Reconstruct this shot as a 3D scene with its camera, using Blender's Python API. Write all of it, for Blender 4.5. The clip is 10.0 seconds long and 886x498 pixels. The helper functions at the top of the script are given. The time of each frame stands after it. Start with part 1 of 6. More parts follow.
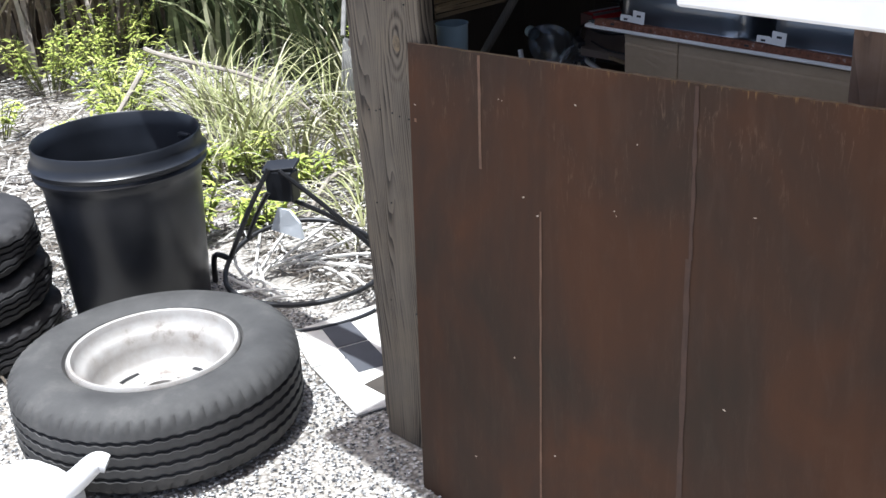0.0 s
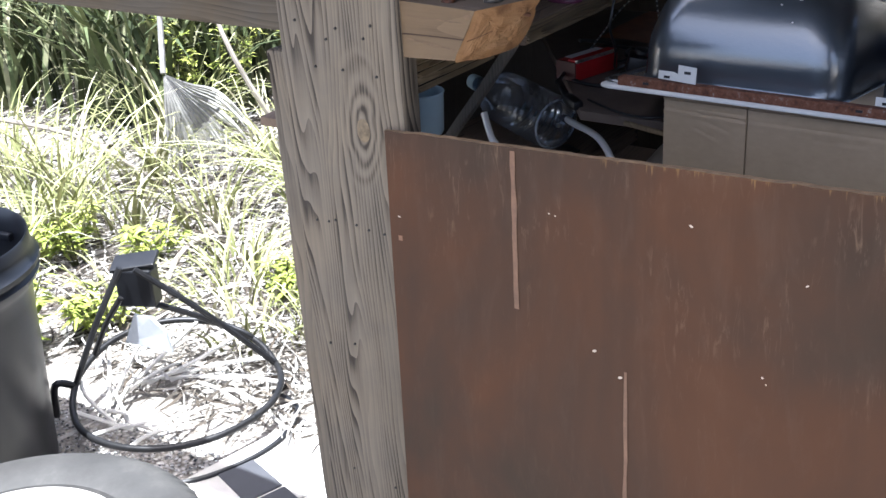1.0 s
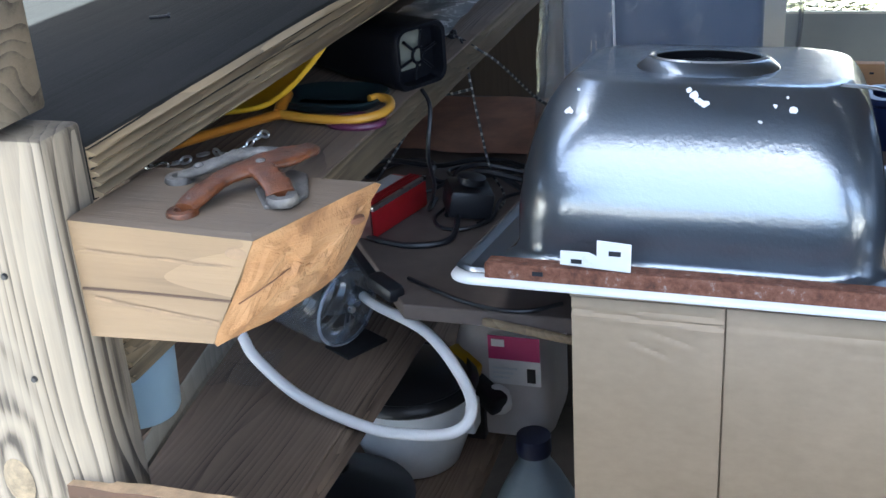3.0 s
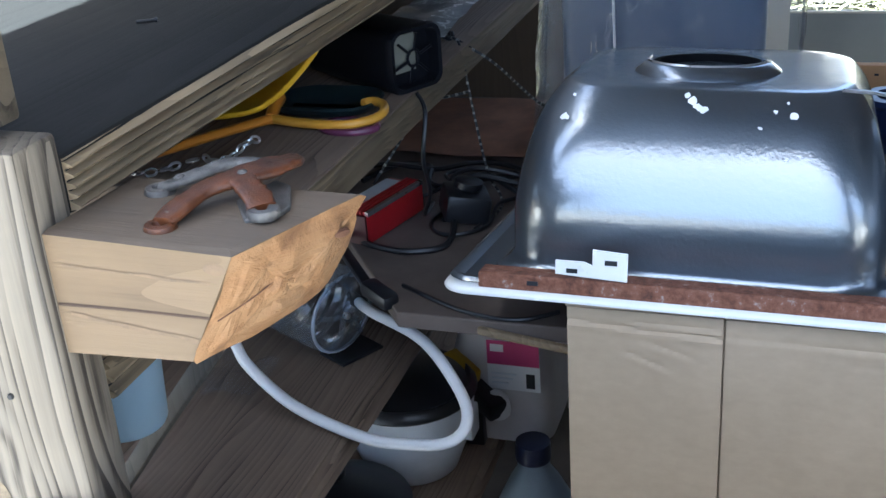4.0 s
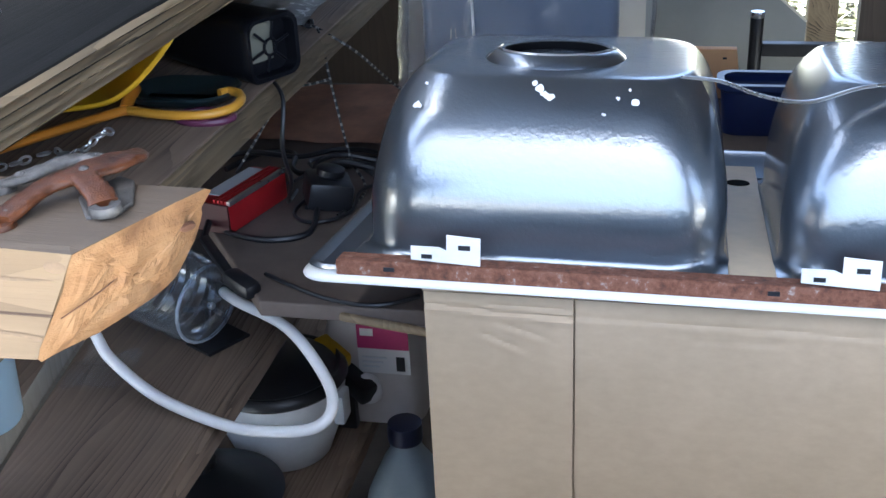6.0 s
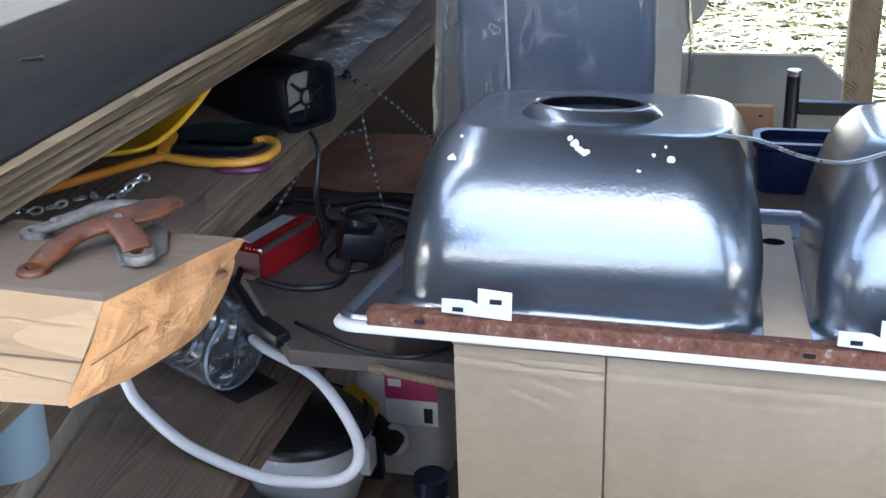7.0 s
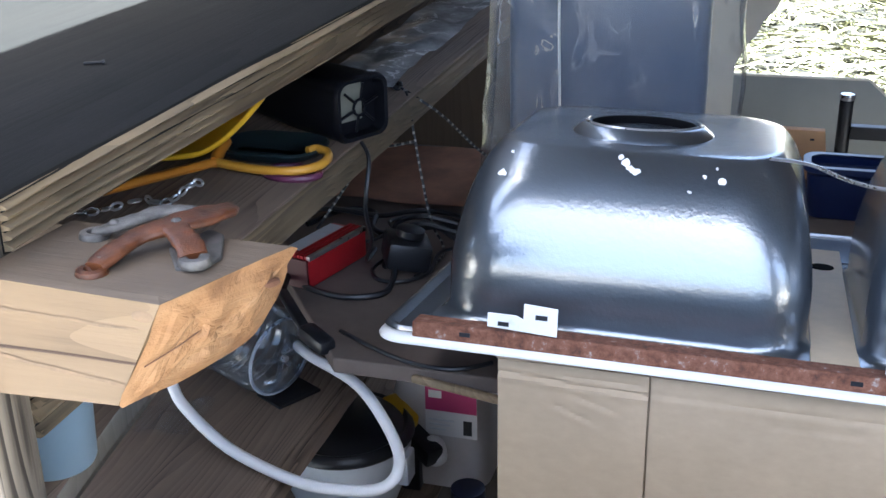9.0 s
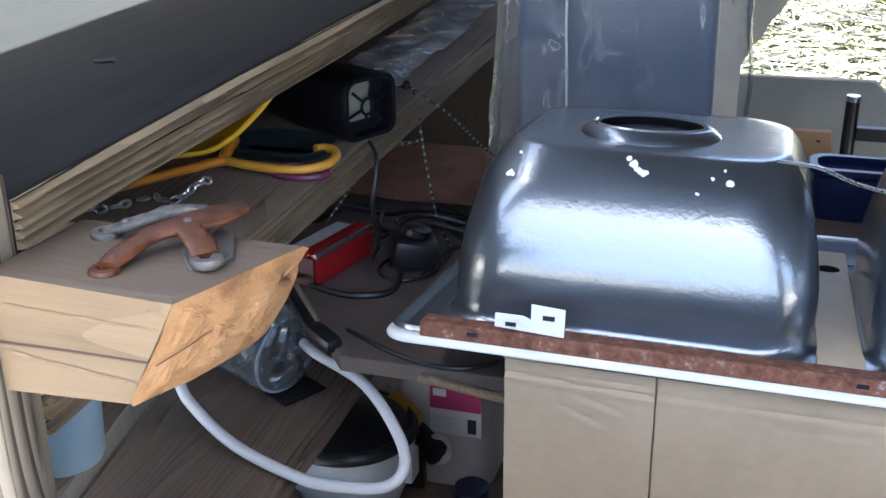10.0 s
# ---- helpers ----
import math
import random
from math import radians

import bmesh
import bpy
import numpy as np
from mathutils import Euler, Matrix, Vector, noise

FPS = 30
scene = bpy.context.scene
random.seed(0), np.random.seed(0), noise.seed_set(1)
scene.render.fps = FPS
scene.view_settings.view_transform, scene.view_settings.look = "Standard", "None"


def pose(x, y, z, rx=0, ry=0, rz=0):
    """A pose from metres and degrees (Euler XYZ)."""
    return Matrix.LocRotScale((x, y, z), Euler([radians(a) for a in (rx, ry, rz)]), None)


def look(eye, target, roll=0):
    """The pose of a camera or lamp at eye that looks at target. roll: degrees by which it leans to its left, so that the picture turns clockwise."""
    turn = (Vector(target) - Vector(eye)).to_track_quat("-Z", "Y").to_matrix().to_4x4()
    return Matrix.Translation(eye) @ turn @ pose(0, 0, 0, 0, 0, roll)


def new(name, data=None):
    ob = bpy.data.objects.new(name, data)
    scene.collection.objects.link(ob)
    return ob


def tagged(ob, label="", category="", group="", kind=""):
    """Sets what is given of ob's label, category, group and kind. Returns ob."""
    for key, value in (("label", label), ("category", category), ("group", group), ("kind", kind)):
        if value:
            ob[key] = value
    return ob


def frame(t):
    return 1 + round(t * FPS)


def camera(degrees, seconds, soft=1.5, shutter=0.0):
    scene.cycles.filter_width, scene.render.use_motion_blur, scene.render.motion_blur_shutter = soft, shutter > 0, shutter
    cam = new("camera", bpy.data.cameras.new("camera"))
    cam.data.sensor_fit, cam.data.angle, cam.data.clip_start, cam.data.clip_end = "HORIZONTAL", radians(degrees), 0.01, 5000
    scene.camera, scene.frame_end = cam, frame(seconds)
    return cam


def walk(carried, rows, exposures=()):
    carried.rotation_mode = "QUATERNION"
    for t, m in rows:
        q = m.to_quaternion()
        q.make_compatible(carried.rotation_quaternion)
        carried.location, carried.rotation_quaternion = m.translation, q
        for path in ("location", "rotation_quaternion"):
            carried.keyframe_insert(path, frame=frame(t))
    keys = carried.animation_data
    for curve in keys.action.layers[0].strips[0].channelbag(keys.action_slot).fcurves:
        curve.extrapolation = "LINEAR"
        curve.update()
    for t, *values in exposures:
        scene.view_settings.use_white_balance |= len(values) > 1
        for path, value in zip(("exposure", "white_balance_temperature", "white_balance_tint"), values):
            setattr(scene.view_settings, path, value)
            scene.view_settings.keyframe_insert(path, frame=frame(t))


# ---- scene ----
# ---------------------------------------------------------------- camera
cam = camera(42.46, 10.0)
PATH = [
    (0, pose(1.565, -1.971, 1.604, 66.65, 3.37, 46.76)),
    (0.5, pose(1.131, -1.819, 1.603, 66.51, 3.43, 44.83)),
    (1, pose(0.749, -1.671, 1.581, 65.67, 3.31, 34.30)),
    (1.5, pose(0.478, -1.383, 1.553, 64.23, 3.78, 24.63)),
    (2, pose(0.317, -1.134, 1.528, 64.35, 4.54, 18.34)),
    (2.5, pose(0.222, -1.005, 1.517, 64.64, 3.17, 15.05)),
    (3, pose(0.207, -0.936, 1.501, 65.66, 3.59, 17.24)),
    (4.5, pose(0.223, -0.908, 1.502, 65.01, 3.78, 17.56)),
    (5, pose(0.241, -0.911, 1.502, 63.84, 3.18, 13.57)),
    (5.5, pose(0.241, -0.918, 1.510, 63.55, 2.55, 11.25)),
    (7, pose(0.238, -0.911, 1.514, 66.77, 1.94, 13.63)),
    (7.5, pose(0.232, -0.913, 1.515, 67.05, 1.41, 14.21)),
    (8, pose(0.231, -0.914, 1.515, 67.25, 1.12, 15.00)),
    (8.5, pose(0.231, -0.916, 1.517, 67.34, 0.97, 15.72)),
    (9, pose(0.233, -0.917, 1.518, 67.42, 0.94, 16.28)),
    (9.5, pose(0.233, -0.919, 1.519, 67.41, 0.82, 16.60)),
    (10, pose(0.228, -0.920, 1.522, 67.25, 0.59, 16.52)),
]
walk(cam, PATH, exposures=[(t, e, w, k) for t, e, w, k in ((0.0, 0.87, 5900, 7), (0.5, 1.14, 5900, 8), (1.0, 1.75, 5900, 8), (1.6, 2.25, 5850, 0), (2.0, 2.8, 5700, -4), (2.4, 3.2, 5650, -3), (3.2, 3.48, 5600, -2), (4.4, 3.2, 5500, -2), (5.0, 3.58, 5600, 0), (5.7, 3.6, 5650, 0), (7.0, 3.62, 5800, 1), (7.5, 3.47, 5800, 1), (8.2, 3.55, 5800, 2), (9.0, 3.57, 5800, 2), (10.0, 3.42, 5800, 2))])

# ---------------------------------------------------------------- world and sun
SUN_TO = Vector((0.03, -0.15, 1.0)).normalized()
world = bpy.data.worlds.new("sky")
scene.world = world
world.use_nodes = True
wn, wl = world.node_tree.nodes, world.node_tree.links
wn.clear()
sky = wn.new("ShaderNodeTexSky")
sky.sky_type = "NISHITA"
sky.sun_disc = False
sky.sun_elevation = math.asin(SUN_TO.z)
sky.sun_rotation = math.atan2(SUN_TO.x, SUN_TO.y)
sky.air_density = 0.5
sky.dust_density = 5.0
sky.ozone_density = 0.4
wbg = wn.new("ShaderNodeBackground")
wbg.inputs["Strength"].default_value = 0.14
wout = wn.new("ShaderNodeOutputWorld")
wl.new(sky.outputs["Color"], wbg.inputs["Color"])
wl.new(wbg.outputs["Background"], wout.inputs["Surface"])
sun_data = bpy.data.lights.new("sun", "SUN")
sun_data.energy, sun_data.angle, sun_data.color = 5.0, radians(0.6), (1.0, 0.985, 0.96)
sun = new("sun", sun_data)
sun.matrix_world = look(SUN_TO * 20, (0, 0, 0))


# ---------------------------------------------------------------- material helpers
def mat_base(name, rough=0.6, metal=0.0, spec=0.5):
    m = bpy.data.materials.new(name)
    m.use_nodes = True
    n, l = m.node_tree.nodes, m.node_tree.links
    b = n["Principled BSDF"]
    b.inputs["Roughness"].default_value = rough
    b.inputs["Metallic"].default_value = metal
    b.inputs["Specular IOR Level"].default_value = spec
    return m, n, l, b


def coords(n, l, scale=(1, 1, 1), kind="Object"):
    tc = n.new("ShaderNodeTexCoord")
    mp = n.new("ShaderNodeMapping")
    mp.inputs["Scale"].default_value = scale
    l.new(tc.outputs[kind], mp.inputs["Vector"])
    return mp.outputs["Vector"]


def noise_tex(n, l, vec, scale, detail=5, rough=0.6, dist=0.0):
    t = n.new("ShaderNodeTexNoise")
    t.inputs["Scale"].default_value = scale
    t.inputs["Detail"].default_value = detail
    t.inputs["Roughness"].default_value = rough
    t.inputs["Distortion"].default_value = dist
    l.new(vec, t.inputs["Vector"])
    return t.outputs["Fac"]


def ramp(n, l, fac, stops):
    r = n.new("ShaderNodeValToRGB")
    e = r.color_ramp.elements
    e[0].position, e[0].color = stops[0][0], (*stops[0][1], 1)
    e[1].position, e[1].color = stops[-1][0], (*stops[-1][1], 1)
    for p, c in stops[1:-1]:
        k = e.new(p)
        k.color = (*c, 1)
    l.new(fac, r.inputs["Fac"])
    return r.outputs["Color"]


def mix(n, l, fac, a, b, mode="MIX"):
    k = n.new("ShaderNodeMix")
    k.data_type, k.blend_type = "RGBA", mode
    for src, slot in ((fac, "Factor"), (a, "A"), (b, "B")):
        sock = [s for s in k.inputs if s.name == slot and (s.type == "RGBA" or slot == "Factor")][0]
        if isinstance(src, (int, float)):
            sock.default_value = src
        elif isinstance(src, tuple):
            sock.default_value = (*src, 1)
        else:
            l.new(src, sock)
    return [s for s in k.outputs if s.type == "RGBA"][0]


def bump(n, l, b, height, strength=0.3, dist=0.002):
    k = n.new("ShaderNodeBump")
    k.inputs["Strength"].default_value = strength
    k.inputs["Distance"].default_value = dist
    l.new(height, k.inputs["Height"])
    l.new(k.outputs["Normal"], b.inputs["Normal"])


def maths(n, l, op, a, b=0.0):
    k = n.new("ShaderNodeMath")
    k.operation = op
    for i, src in enumerate((a, b)):
        if isinstance(src, (int, float)):
            k.inputs[i].default_value = src
        else:
            l.new(src, k.inputs[i])
    return k.outputs[0]


def plain(name, colour, rough=0.5, metal=0.0, var=0.25, scale=12.0, bumpy=0.1, spec=0.5):
    """A plain coloured surface with soft blotches and a fine grain."""
    m, n, l, b = mat_base(name, rough, metal, spec)
    v = coords(n, l)
    f = noise_tex(n, l, v, scale, 6, 0.65)
    dark = tuple(c * (1 - var) for c in colour)
    light = tuple(min(1, c * (1 + var)) for c in colour)
    l.new(ramp(n, l, f, [(0.25, dark), (0.75, light)]), b.inputs["Base Color"])
    g = noise_tex(n, l, v, scale * 14, 3)
    l.new(maths(n, l, "ADD", maths(n, l, "MULTIPLY", f, 0.3), rough - 0.15), b.inputs["Roughness"])
    if bumpy:
        bump(n, l, b, g, bumpy, 0.001)
    return m


def wood(name, light, dark, axis="x", grain=1.0, rough=0.7, weather=(0.35, 0.34, 0.33), worn=0.3, knot=None, hard=0.80, spec=0.3):
    """Sawn timber with long grain along one axis, weathered grey in patches; grain may flow round one knot."""
    m, n, l, b = mat_base(name, rough, spec=spec)
    along = {"x": 0, "y": 1, "z": 2}[axis]
    s = [1.0, 1.0, 1.0]
    s[along] = 0.045
    s2 = [1.0, 1.0, 1.0]
    s2[along] = 0.03
    w = n.new("ShaderNodeTexWave")
    w.wave_type, w.bands_direction, w.wave_profile = "BANDS", "DIAGONAL", "SAW"
    w.inputs["Scale"].default_value = 44 * grain
    w.inputs["Distortion"].default_value = 5.0
    w.inputs["Detail"].default_value = 2.0
    w.inputs["Detail Scale"].default_value = 0.45
    s3 = [9.0, 9.0, 9.0]
    s3[along] = 1.1
    flow = noise_tex(n, l, coords(n, l, s3), 1.0, 2, 0.5)
    shift = n.new("ShaderNodeVectorMath")
    shift.operation = "ADD"
    cmb = n.new("ShaderNodeCombineXYZ")
    fl = maths(n, l, "MULTIPLY", flow, 0.09)
    for k in range(3):
        if k != along:
            l.new(fl, cmb.inputs[k])
    l.new(coords(n, l, s), shift.inputs[0])
    l.new(cmb.outputs[0], shift.inputs[1])
    l.new(shift.outputs[0], w.inputs["Vector"])
    strong = ramp(n, l, noise_tex(n, l, coords(n, l, s3), 2.2, 3, 0.6), [(0.35, (0.25, 0.25, 0.25)), (0.65, (1, 1, 1))])
    rings = maths(n, l, "MULTIPLY", w.outputs["Fac"], strong)
    if knot:
        tc = n.new("ShaderNodeTexCoord")
        k = n.new("ShaderNodeVectorMath")
        k.operation = "SUBTRACT"
        l.new(tc.outputs["Object"], k.inputs[0])
        k.inputs[1].default_value = knot
        sc = n.new("ShaderNodeVectorMath")
        sc.operation = "MULTIPLY"
        l.new(k.outputs[0], sc.inputs[0])
        sc.inputs[1].default_value = (1.0, 0.0, 0.33)
        wob = noise_tex(n, l, tc.outputs["Object"], 9, 2, 0.5)
        ln = n.new("ShaderNodeVectorMath")
        ln.operation = "LENGTH"
        l.new(sc.outputs[0], ln.inputs[0])
        d = maths(n, l, "ADD", ln.outputs["Value"], maths(n, l, "MULTIPLY", wob, 0.045))
        kr = maths(n, l, "MULTIPLY_ADD", maths(n, l, "SINE", maths(n, l, "MULTIPLY", d, 560.0)), 0.5)
        mask = ramp(n, l, d, [(0.034, (1, 1, 1)), (0.072, (0, 0, 0))])
        rings = maths(n, l, "ADD", maths(n, l, "MULTIPLY", mask, maths(n, l, "MULTIPLY", kr, 0.8)), maths(n, l, "MULTIPLY", maths(n, l, "SUBTRACT", 1.0, mask), rings))
    fine = noise_tex(n, l, coords(n, l, s2), 260.0, 5, 0.7)
    soft = noise_tex(n, l, coords(n, l, s2), 40.0, 3, 0.6)
    g = maths(n, l, "ADD", maths(n, l, "MULTIPLY", rings, 0.42), maths(n, l, "MULTIPLY", fine, 0.34))
    g = maths(n, l, "ADD", g, maths(n, l, "MULTIPLY", soft, 0.22))
    mid = tuple(a * 0.7 + c * 0.3 for a, c in zip(light, dark))
    col = ramp(n, l, g, [(0.24, light), (0.24 + 0.6 * (hard - 0.24), mid), (hard, dark)])
    patch = noise_tex(n, l, coords(n, l), 5.0, 5, 0.65)
    mask2 = maths(n, l, "MULTIPLY", ramp(n, l, patch, [(0.40, (0, 0, 0)), (0.60, (1, 1, 1))]), worn)
    grey = ramp(n, l, g, [(0.24, weather), (hard, tuple(c * 0.35 for c in weather))])
    col = mix(n, l, mask2, col, grey)
    stain = noise_tex(n, l, coords(n, l), 2.3, 4, 0.6)
    col = mix(n, l, 0.5, col, ramp(n, l, stain, [(0.3, (0.6, 0.58, 0.56)), (0.65, (1, 1, 1))]), "MULTIPLY")
    l.new(col, b.inputs["Base Color"])
    bump(n, l, b, maths(n, l, "SUBTRACT", 1.0, g), 0.6, 0.003)
    return m


def flakes(name, stops, rough=0.8, translucent=0.0):
    """Colours picked piece by piece, for leaves, straw and stones joined into one mesh."""
    m, n, l, b = mat_base(name, rough)
    geo = n.new("ShaderNodeNewGeometry")
    col = ramp(n, l, geo.outputs["Random Per Island"], stops)
    f = noise_tex(n, l, coords(n, l), 40.0, 3)
    l.new(mix(n, l, 0.35, col, ramp(n, l, f, [(0.3, (0.25, 0.25, 0.25)), (0.7, (1, 1, 1))]), "MULTIPLY"), b.inputs["Base Color"])
    return m


# ---------------------------------------------------------------- mesh helpers
def as_mesh(name, bm, smooth=False, angle=40):
    me = bpy.data.meshes.new(name)
    bmesh.ops.recalc_face_normals(bm, faces=bm.faces)
    if smooth:
        lim = radians(angle)
        for f in bm.faces:
            f.smooth = True
        for e in bm.edges:
            e.smooth = len(e.link_faces) != 2 or e.calc_face_angle(0) < lim
    bm.to_mesh(me)
    bm.free()
    return me


def thing(name, loc, label, category, group=""):
    ob = new(name)
    ob.empty_display_size = 0.05
    ob.location = loc
    return tagged(ob, label, category, group)


def root_of(ob):
    while ob.parent:
        ob = ob.parent
    return ob


def part(name, bm, material, parent, label="", smooth=False, angle=40):
    """One mesh under a thing or a part; the shape is given in the world's metres."""
    root = root_of(parent)
    bmesh.ops.translate(bm, verts=bm.verts, vec=-root.location)
    ob = new(name, as_mesh(name, bm, smooth, angle))
    ob.data.materials.append(material)
    ob.parent = parent
    return tagged(ob, label)


def solo(name, bm, material, loc, label="", category="", group="", kind="", smooth=False, angle=40):
    """A thing, or a piece of the setting, of one mesh."""
    bmesh.ops.translate(bm, verts=bm.verts, vec=-Vector(loc))
    ob = new(name, as_mesh(name, bm, smooth, angle))
    ob.location = loc
    ob.data.materials.append(material)
    return tagged(ob, label, category, group, kind)


def box(x0, x1, y0, y1, z0, z1, bevel=0.0, seg=2, bm=None, turn=None):
    bm2 = bmesh.new()
    r = bmesh.ops.create_cube(bm2, size=1.0)
    bmesh.ops.scale(bm2, verts=bm2.verts, vec=(x1 - x0, y1 - y0, z1 - z0))
    if bevel:
        bmesh.ops.bevel(bm2, geom=bm2.edges[:], offset=bevel, segments=seg, affect="EDGES", profile=0.5)
    if turn:
        bmesh.ops.rotate(bm2, verts=bm2.verts, cent=(0, 0, 0), matrix=Euler([radians(a) for a in turn]).to_matrix())
    bmesh.ops.translate(bm2, verts=bm2.verts, vec=((x0 + x1) / 2, (y0 + y1) / 2, (z0 + z1) / 2))
    return join(bm, bm2)


def join(bm, bm2):
    if bm is None:
        return bm2
    me = bpy.data.meshes.new("tmp")
    bm2.to_mesh(me)
    bm2.free()
    bm.from_mesh(me)
    bpy.data.meshes.remove(me)
    return bm


def plank(p0, p1, width, thick, bm=None, bevel=0.004, up=(0, 0, 1), rough=0.0, seed=1, cuts=10):
    """A board from p0 to p1 (its centre line), with softly uneven faces."""
    p0, p1 = Vector(p0), Vector(p1)
    d = p1 - p0
    L = d.length
    bm2 = bmesh.new()
    bmesh.ops.create_cube(bm2, size=1.0)
    bmesh.ops.scale(bm2, verts=bm2.verts, vec=(L, width, thick))
    if rough:
        long_edges = [e for e in bm2.edges if abs((e.verts[0].co - e.verts[1].co).x) > 0.5 * L]
        bmesh.ops.subdivide_edges(bm2, edges=long_edges, cuts=cuts, use_grid_fill=True)
    if bevel:
        sharp = [e for e in bm2.edges if len(e.link_faces) == 2 and e.calc_face_angle(0) > 1.0]
        bmesh.ops.bevel(bm2, geom=sharp, offset=bevel, segments=2, affect="EDGES", profile=0.5)
    if rough:
        for v in bm2.verts:
            k = noise.noise_vector(v.co * 6 + Vector((seed * 7.3, seed * 1.7, 0)))
            v.co += Vector((0, k.y, k.z)) * rough
    x = d.normalized()
    y = Vector(up).cross(x).normalized()
    z = x.cross(y)
    m = Matrix((x, y, z)).transposed().to_4x4()
    m.translation = (p0 + p1) / 2
    bmesh.ops.transform(bm2, matrix=m, verts=bm2.verts)
    return join(bm, bm2)


def lathe(profile, loc, seg=40, bm=None, matrix=None):
    """A turned shape: (radius, height) pairs round the z axis at loc."""
    bm2 = bmesh.new()
    rings = []
    for r, z in profile:
        if r < 1e-6:
            rings.append([bm2.verts.new((0, 0, z))])
        else:
            rings.append([bm2.verts.new((r * math.cos(2 * math.pi * i / seg), r * math.sin(2 * math.pi * i / seg), z)) for i in range(seg)])
    for a, b in zip(rings, rings[1:]):
        for i in range(seg):
            j = (i + 1) % seg
            if len(a) == 1 and len(b) == 1:
                continue
            if len(a) == 1:
                bm2.faces.new((a[0], b[i], b[j]))
            elif len(b) == 1:
                bm2.faces.new((a[i], a[j], b[0]))
            else:
                bm2.faces.new((a[i], a[j], b[j], b[i]))
    if matrix is not None:
        bmesh.ops.transform(bm2, matrix=matrix, verts=bm2.verts)
    bmesh.ops.translate(bm2, verts=bm2.verts, vec=loc)
    return join(bm, bm2)


def smooth_line(pts, steps=6):
    """Points of a soft curve through the given ones."""
    pts = [Vector(p) for p in pts]
    out = []
    for i in range(len(pts) - 1):
        a, b, c, d = pts[max(i - 1, 0)], pts[i], pts[i + 1], pts[min(i + 2, len(pts) - 1)]
        for k in range(steps):
            t = k / steps
            out.append(0.5 * (2 * b + (c - a) * t + (2 * a - 5 * b + 4 * c - d) * t * t + (3 * b - a - 3 * c + d) * t ** 3))
    out.append(pts[-1])
    return out


def tube(pts, r, seg=8, bm=None, steps=6, r2=None, flat=1.0):
    """A round rod, hose or cord along a soft curve."""
    line = smooth_line(pts, steps) if steps else [Vector(p) for p in pts]
    bm2 = bmesh.new()
    side = None
    rings = []
    for i, p in enumerate(line):
        d = (line[min(i + 1, len(line) - 1)] - line[max(i - 1, 0)]).normalized()
        if side is None:
            side = d.cross(Vector((0, 0, 1)) if abs(d.z) < 0.9 else Vector((1, 0, 0))).normalized()
        side = (side - d * side.dot(d)).normalized()
        up = d.cross(side)
        rr = r if r2 is None else r + (r2 - r) * i / (len(line) - 1)
        rings.append([bm2.verts.new(p + rr * (math.cos(2 * math.pi * k / seg) * side + flat * math.sin(2 * math.pi * k / seg) * up)) for k in range(seg)])
    for a, b in zip(rings, rings[1:]):
        for k in range(seg):
            bm2.faces.new((a[k], a[(k + 1) % seg], b[(k + 1) % seg], b[k]))
    bm2.faces.new(rings[0][::-1])
    bm2.faces.new(rings[-1])
    return join(bm, bm2)


def rounded(x0, x1, y0, y1, r, z, seg=8):
    """The corners of a rounded rectangle, anticlockwise."""
    out = []
    for cx, cy, a0 in ((x1 - r, y0 + r, -90), (x1 - r, y1 - r, 0), (x0 + r, y1 - r, 90), (x0 + r, y0 + r, 180)):
        for i in range(seg + 1):
            a = radians(a0 + 90 * i / seg)
            out.append(Vector((cx + r * math.cos(a), cy + r * math.sin(a), z)))
    return out


def loft(rings, cap0=False, cap1=False, bm=None):
    bm2 = bmesh.new()
    vs = [[bm2.verts.new(p) for p in ring] for ring in rings]
    k = len(vs[0])
    for a, b in zip(vs, vs[1:]):
        for i in range(k):
            bm2.faces.new((a[i], a[(i + 1) % k], b[(i + 1) % k], b[i]))
    if cap0:
        bm2.faces.new(vs[0][::-1])
    if cap1:
        bm2.faces.new(vs[-1])
    return join(bm, bm2)


def solid(poly, d, bm=None, bevel=0.0):
    """A flat outline made thick by the vector d."""
    bm2 = bmesh.new()
    a = [bm2.verts.new(p) for p in poly]
    b = [bm2.verts.new(Vector(p) + Vector(d)) for p in poly]
    bm2.faces.new(a)
    bm2.faces.new(b[::-1])
    for i in range(len(a)):
        j = (i + 1) % len(a)
        bm2.faces.new((a[j], a[i], b[i], b[j]))
    bmesh.ops.recalc_face_normals(bm2, faces=bm2.faces)
    if bevel:
        bmesh.ops.bevel(bm2, geom=bm2.edges[:], offset=bevel, segments=2, affect="EDGES", profile=0.5)
    return join(bm, bm2)


def bulk(name, verts, faces, material, label, category, loc=(0, 0, 0)):
    """One mesh of pieces past counting."""
    me = bpy.data.meshes.new(name)
    me.from_pydata(verts, [], faces)
    me.update()
    ob = new(name, me)
    me.materials.append(material)
    return tagged(ob, label, category, kind="stuff")


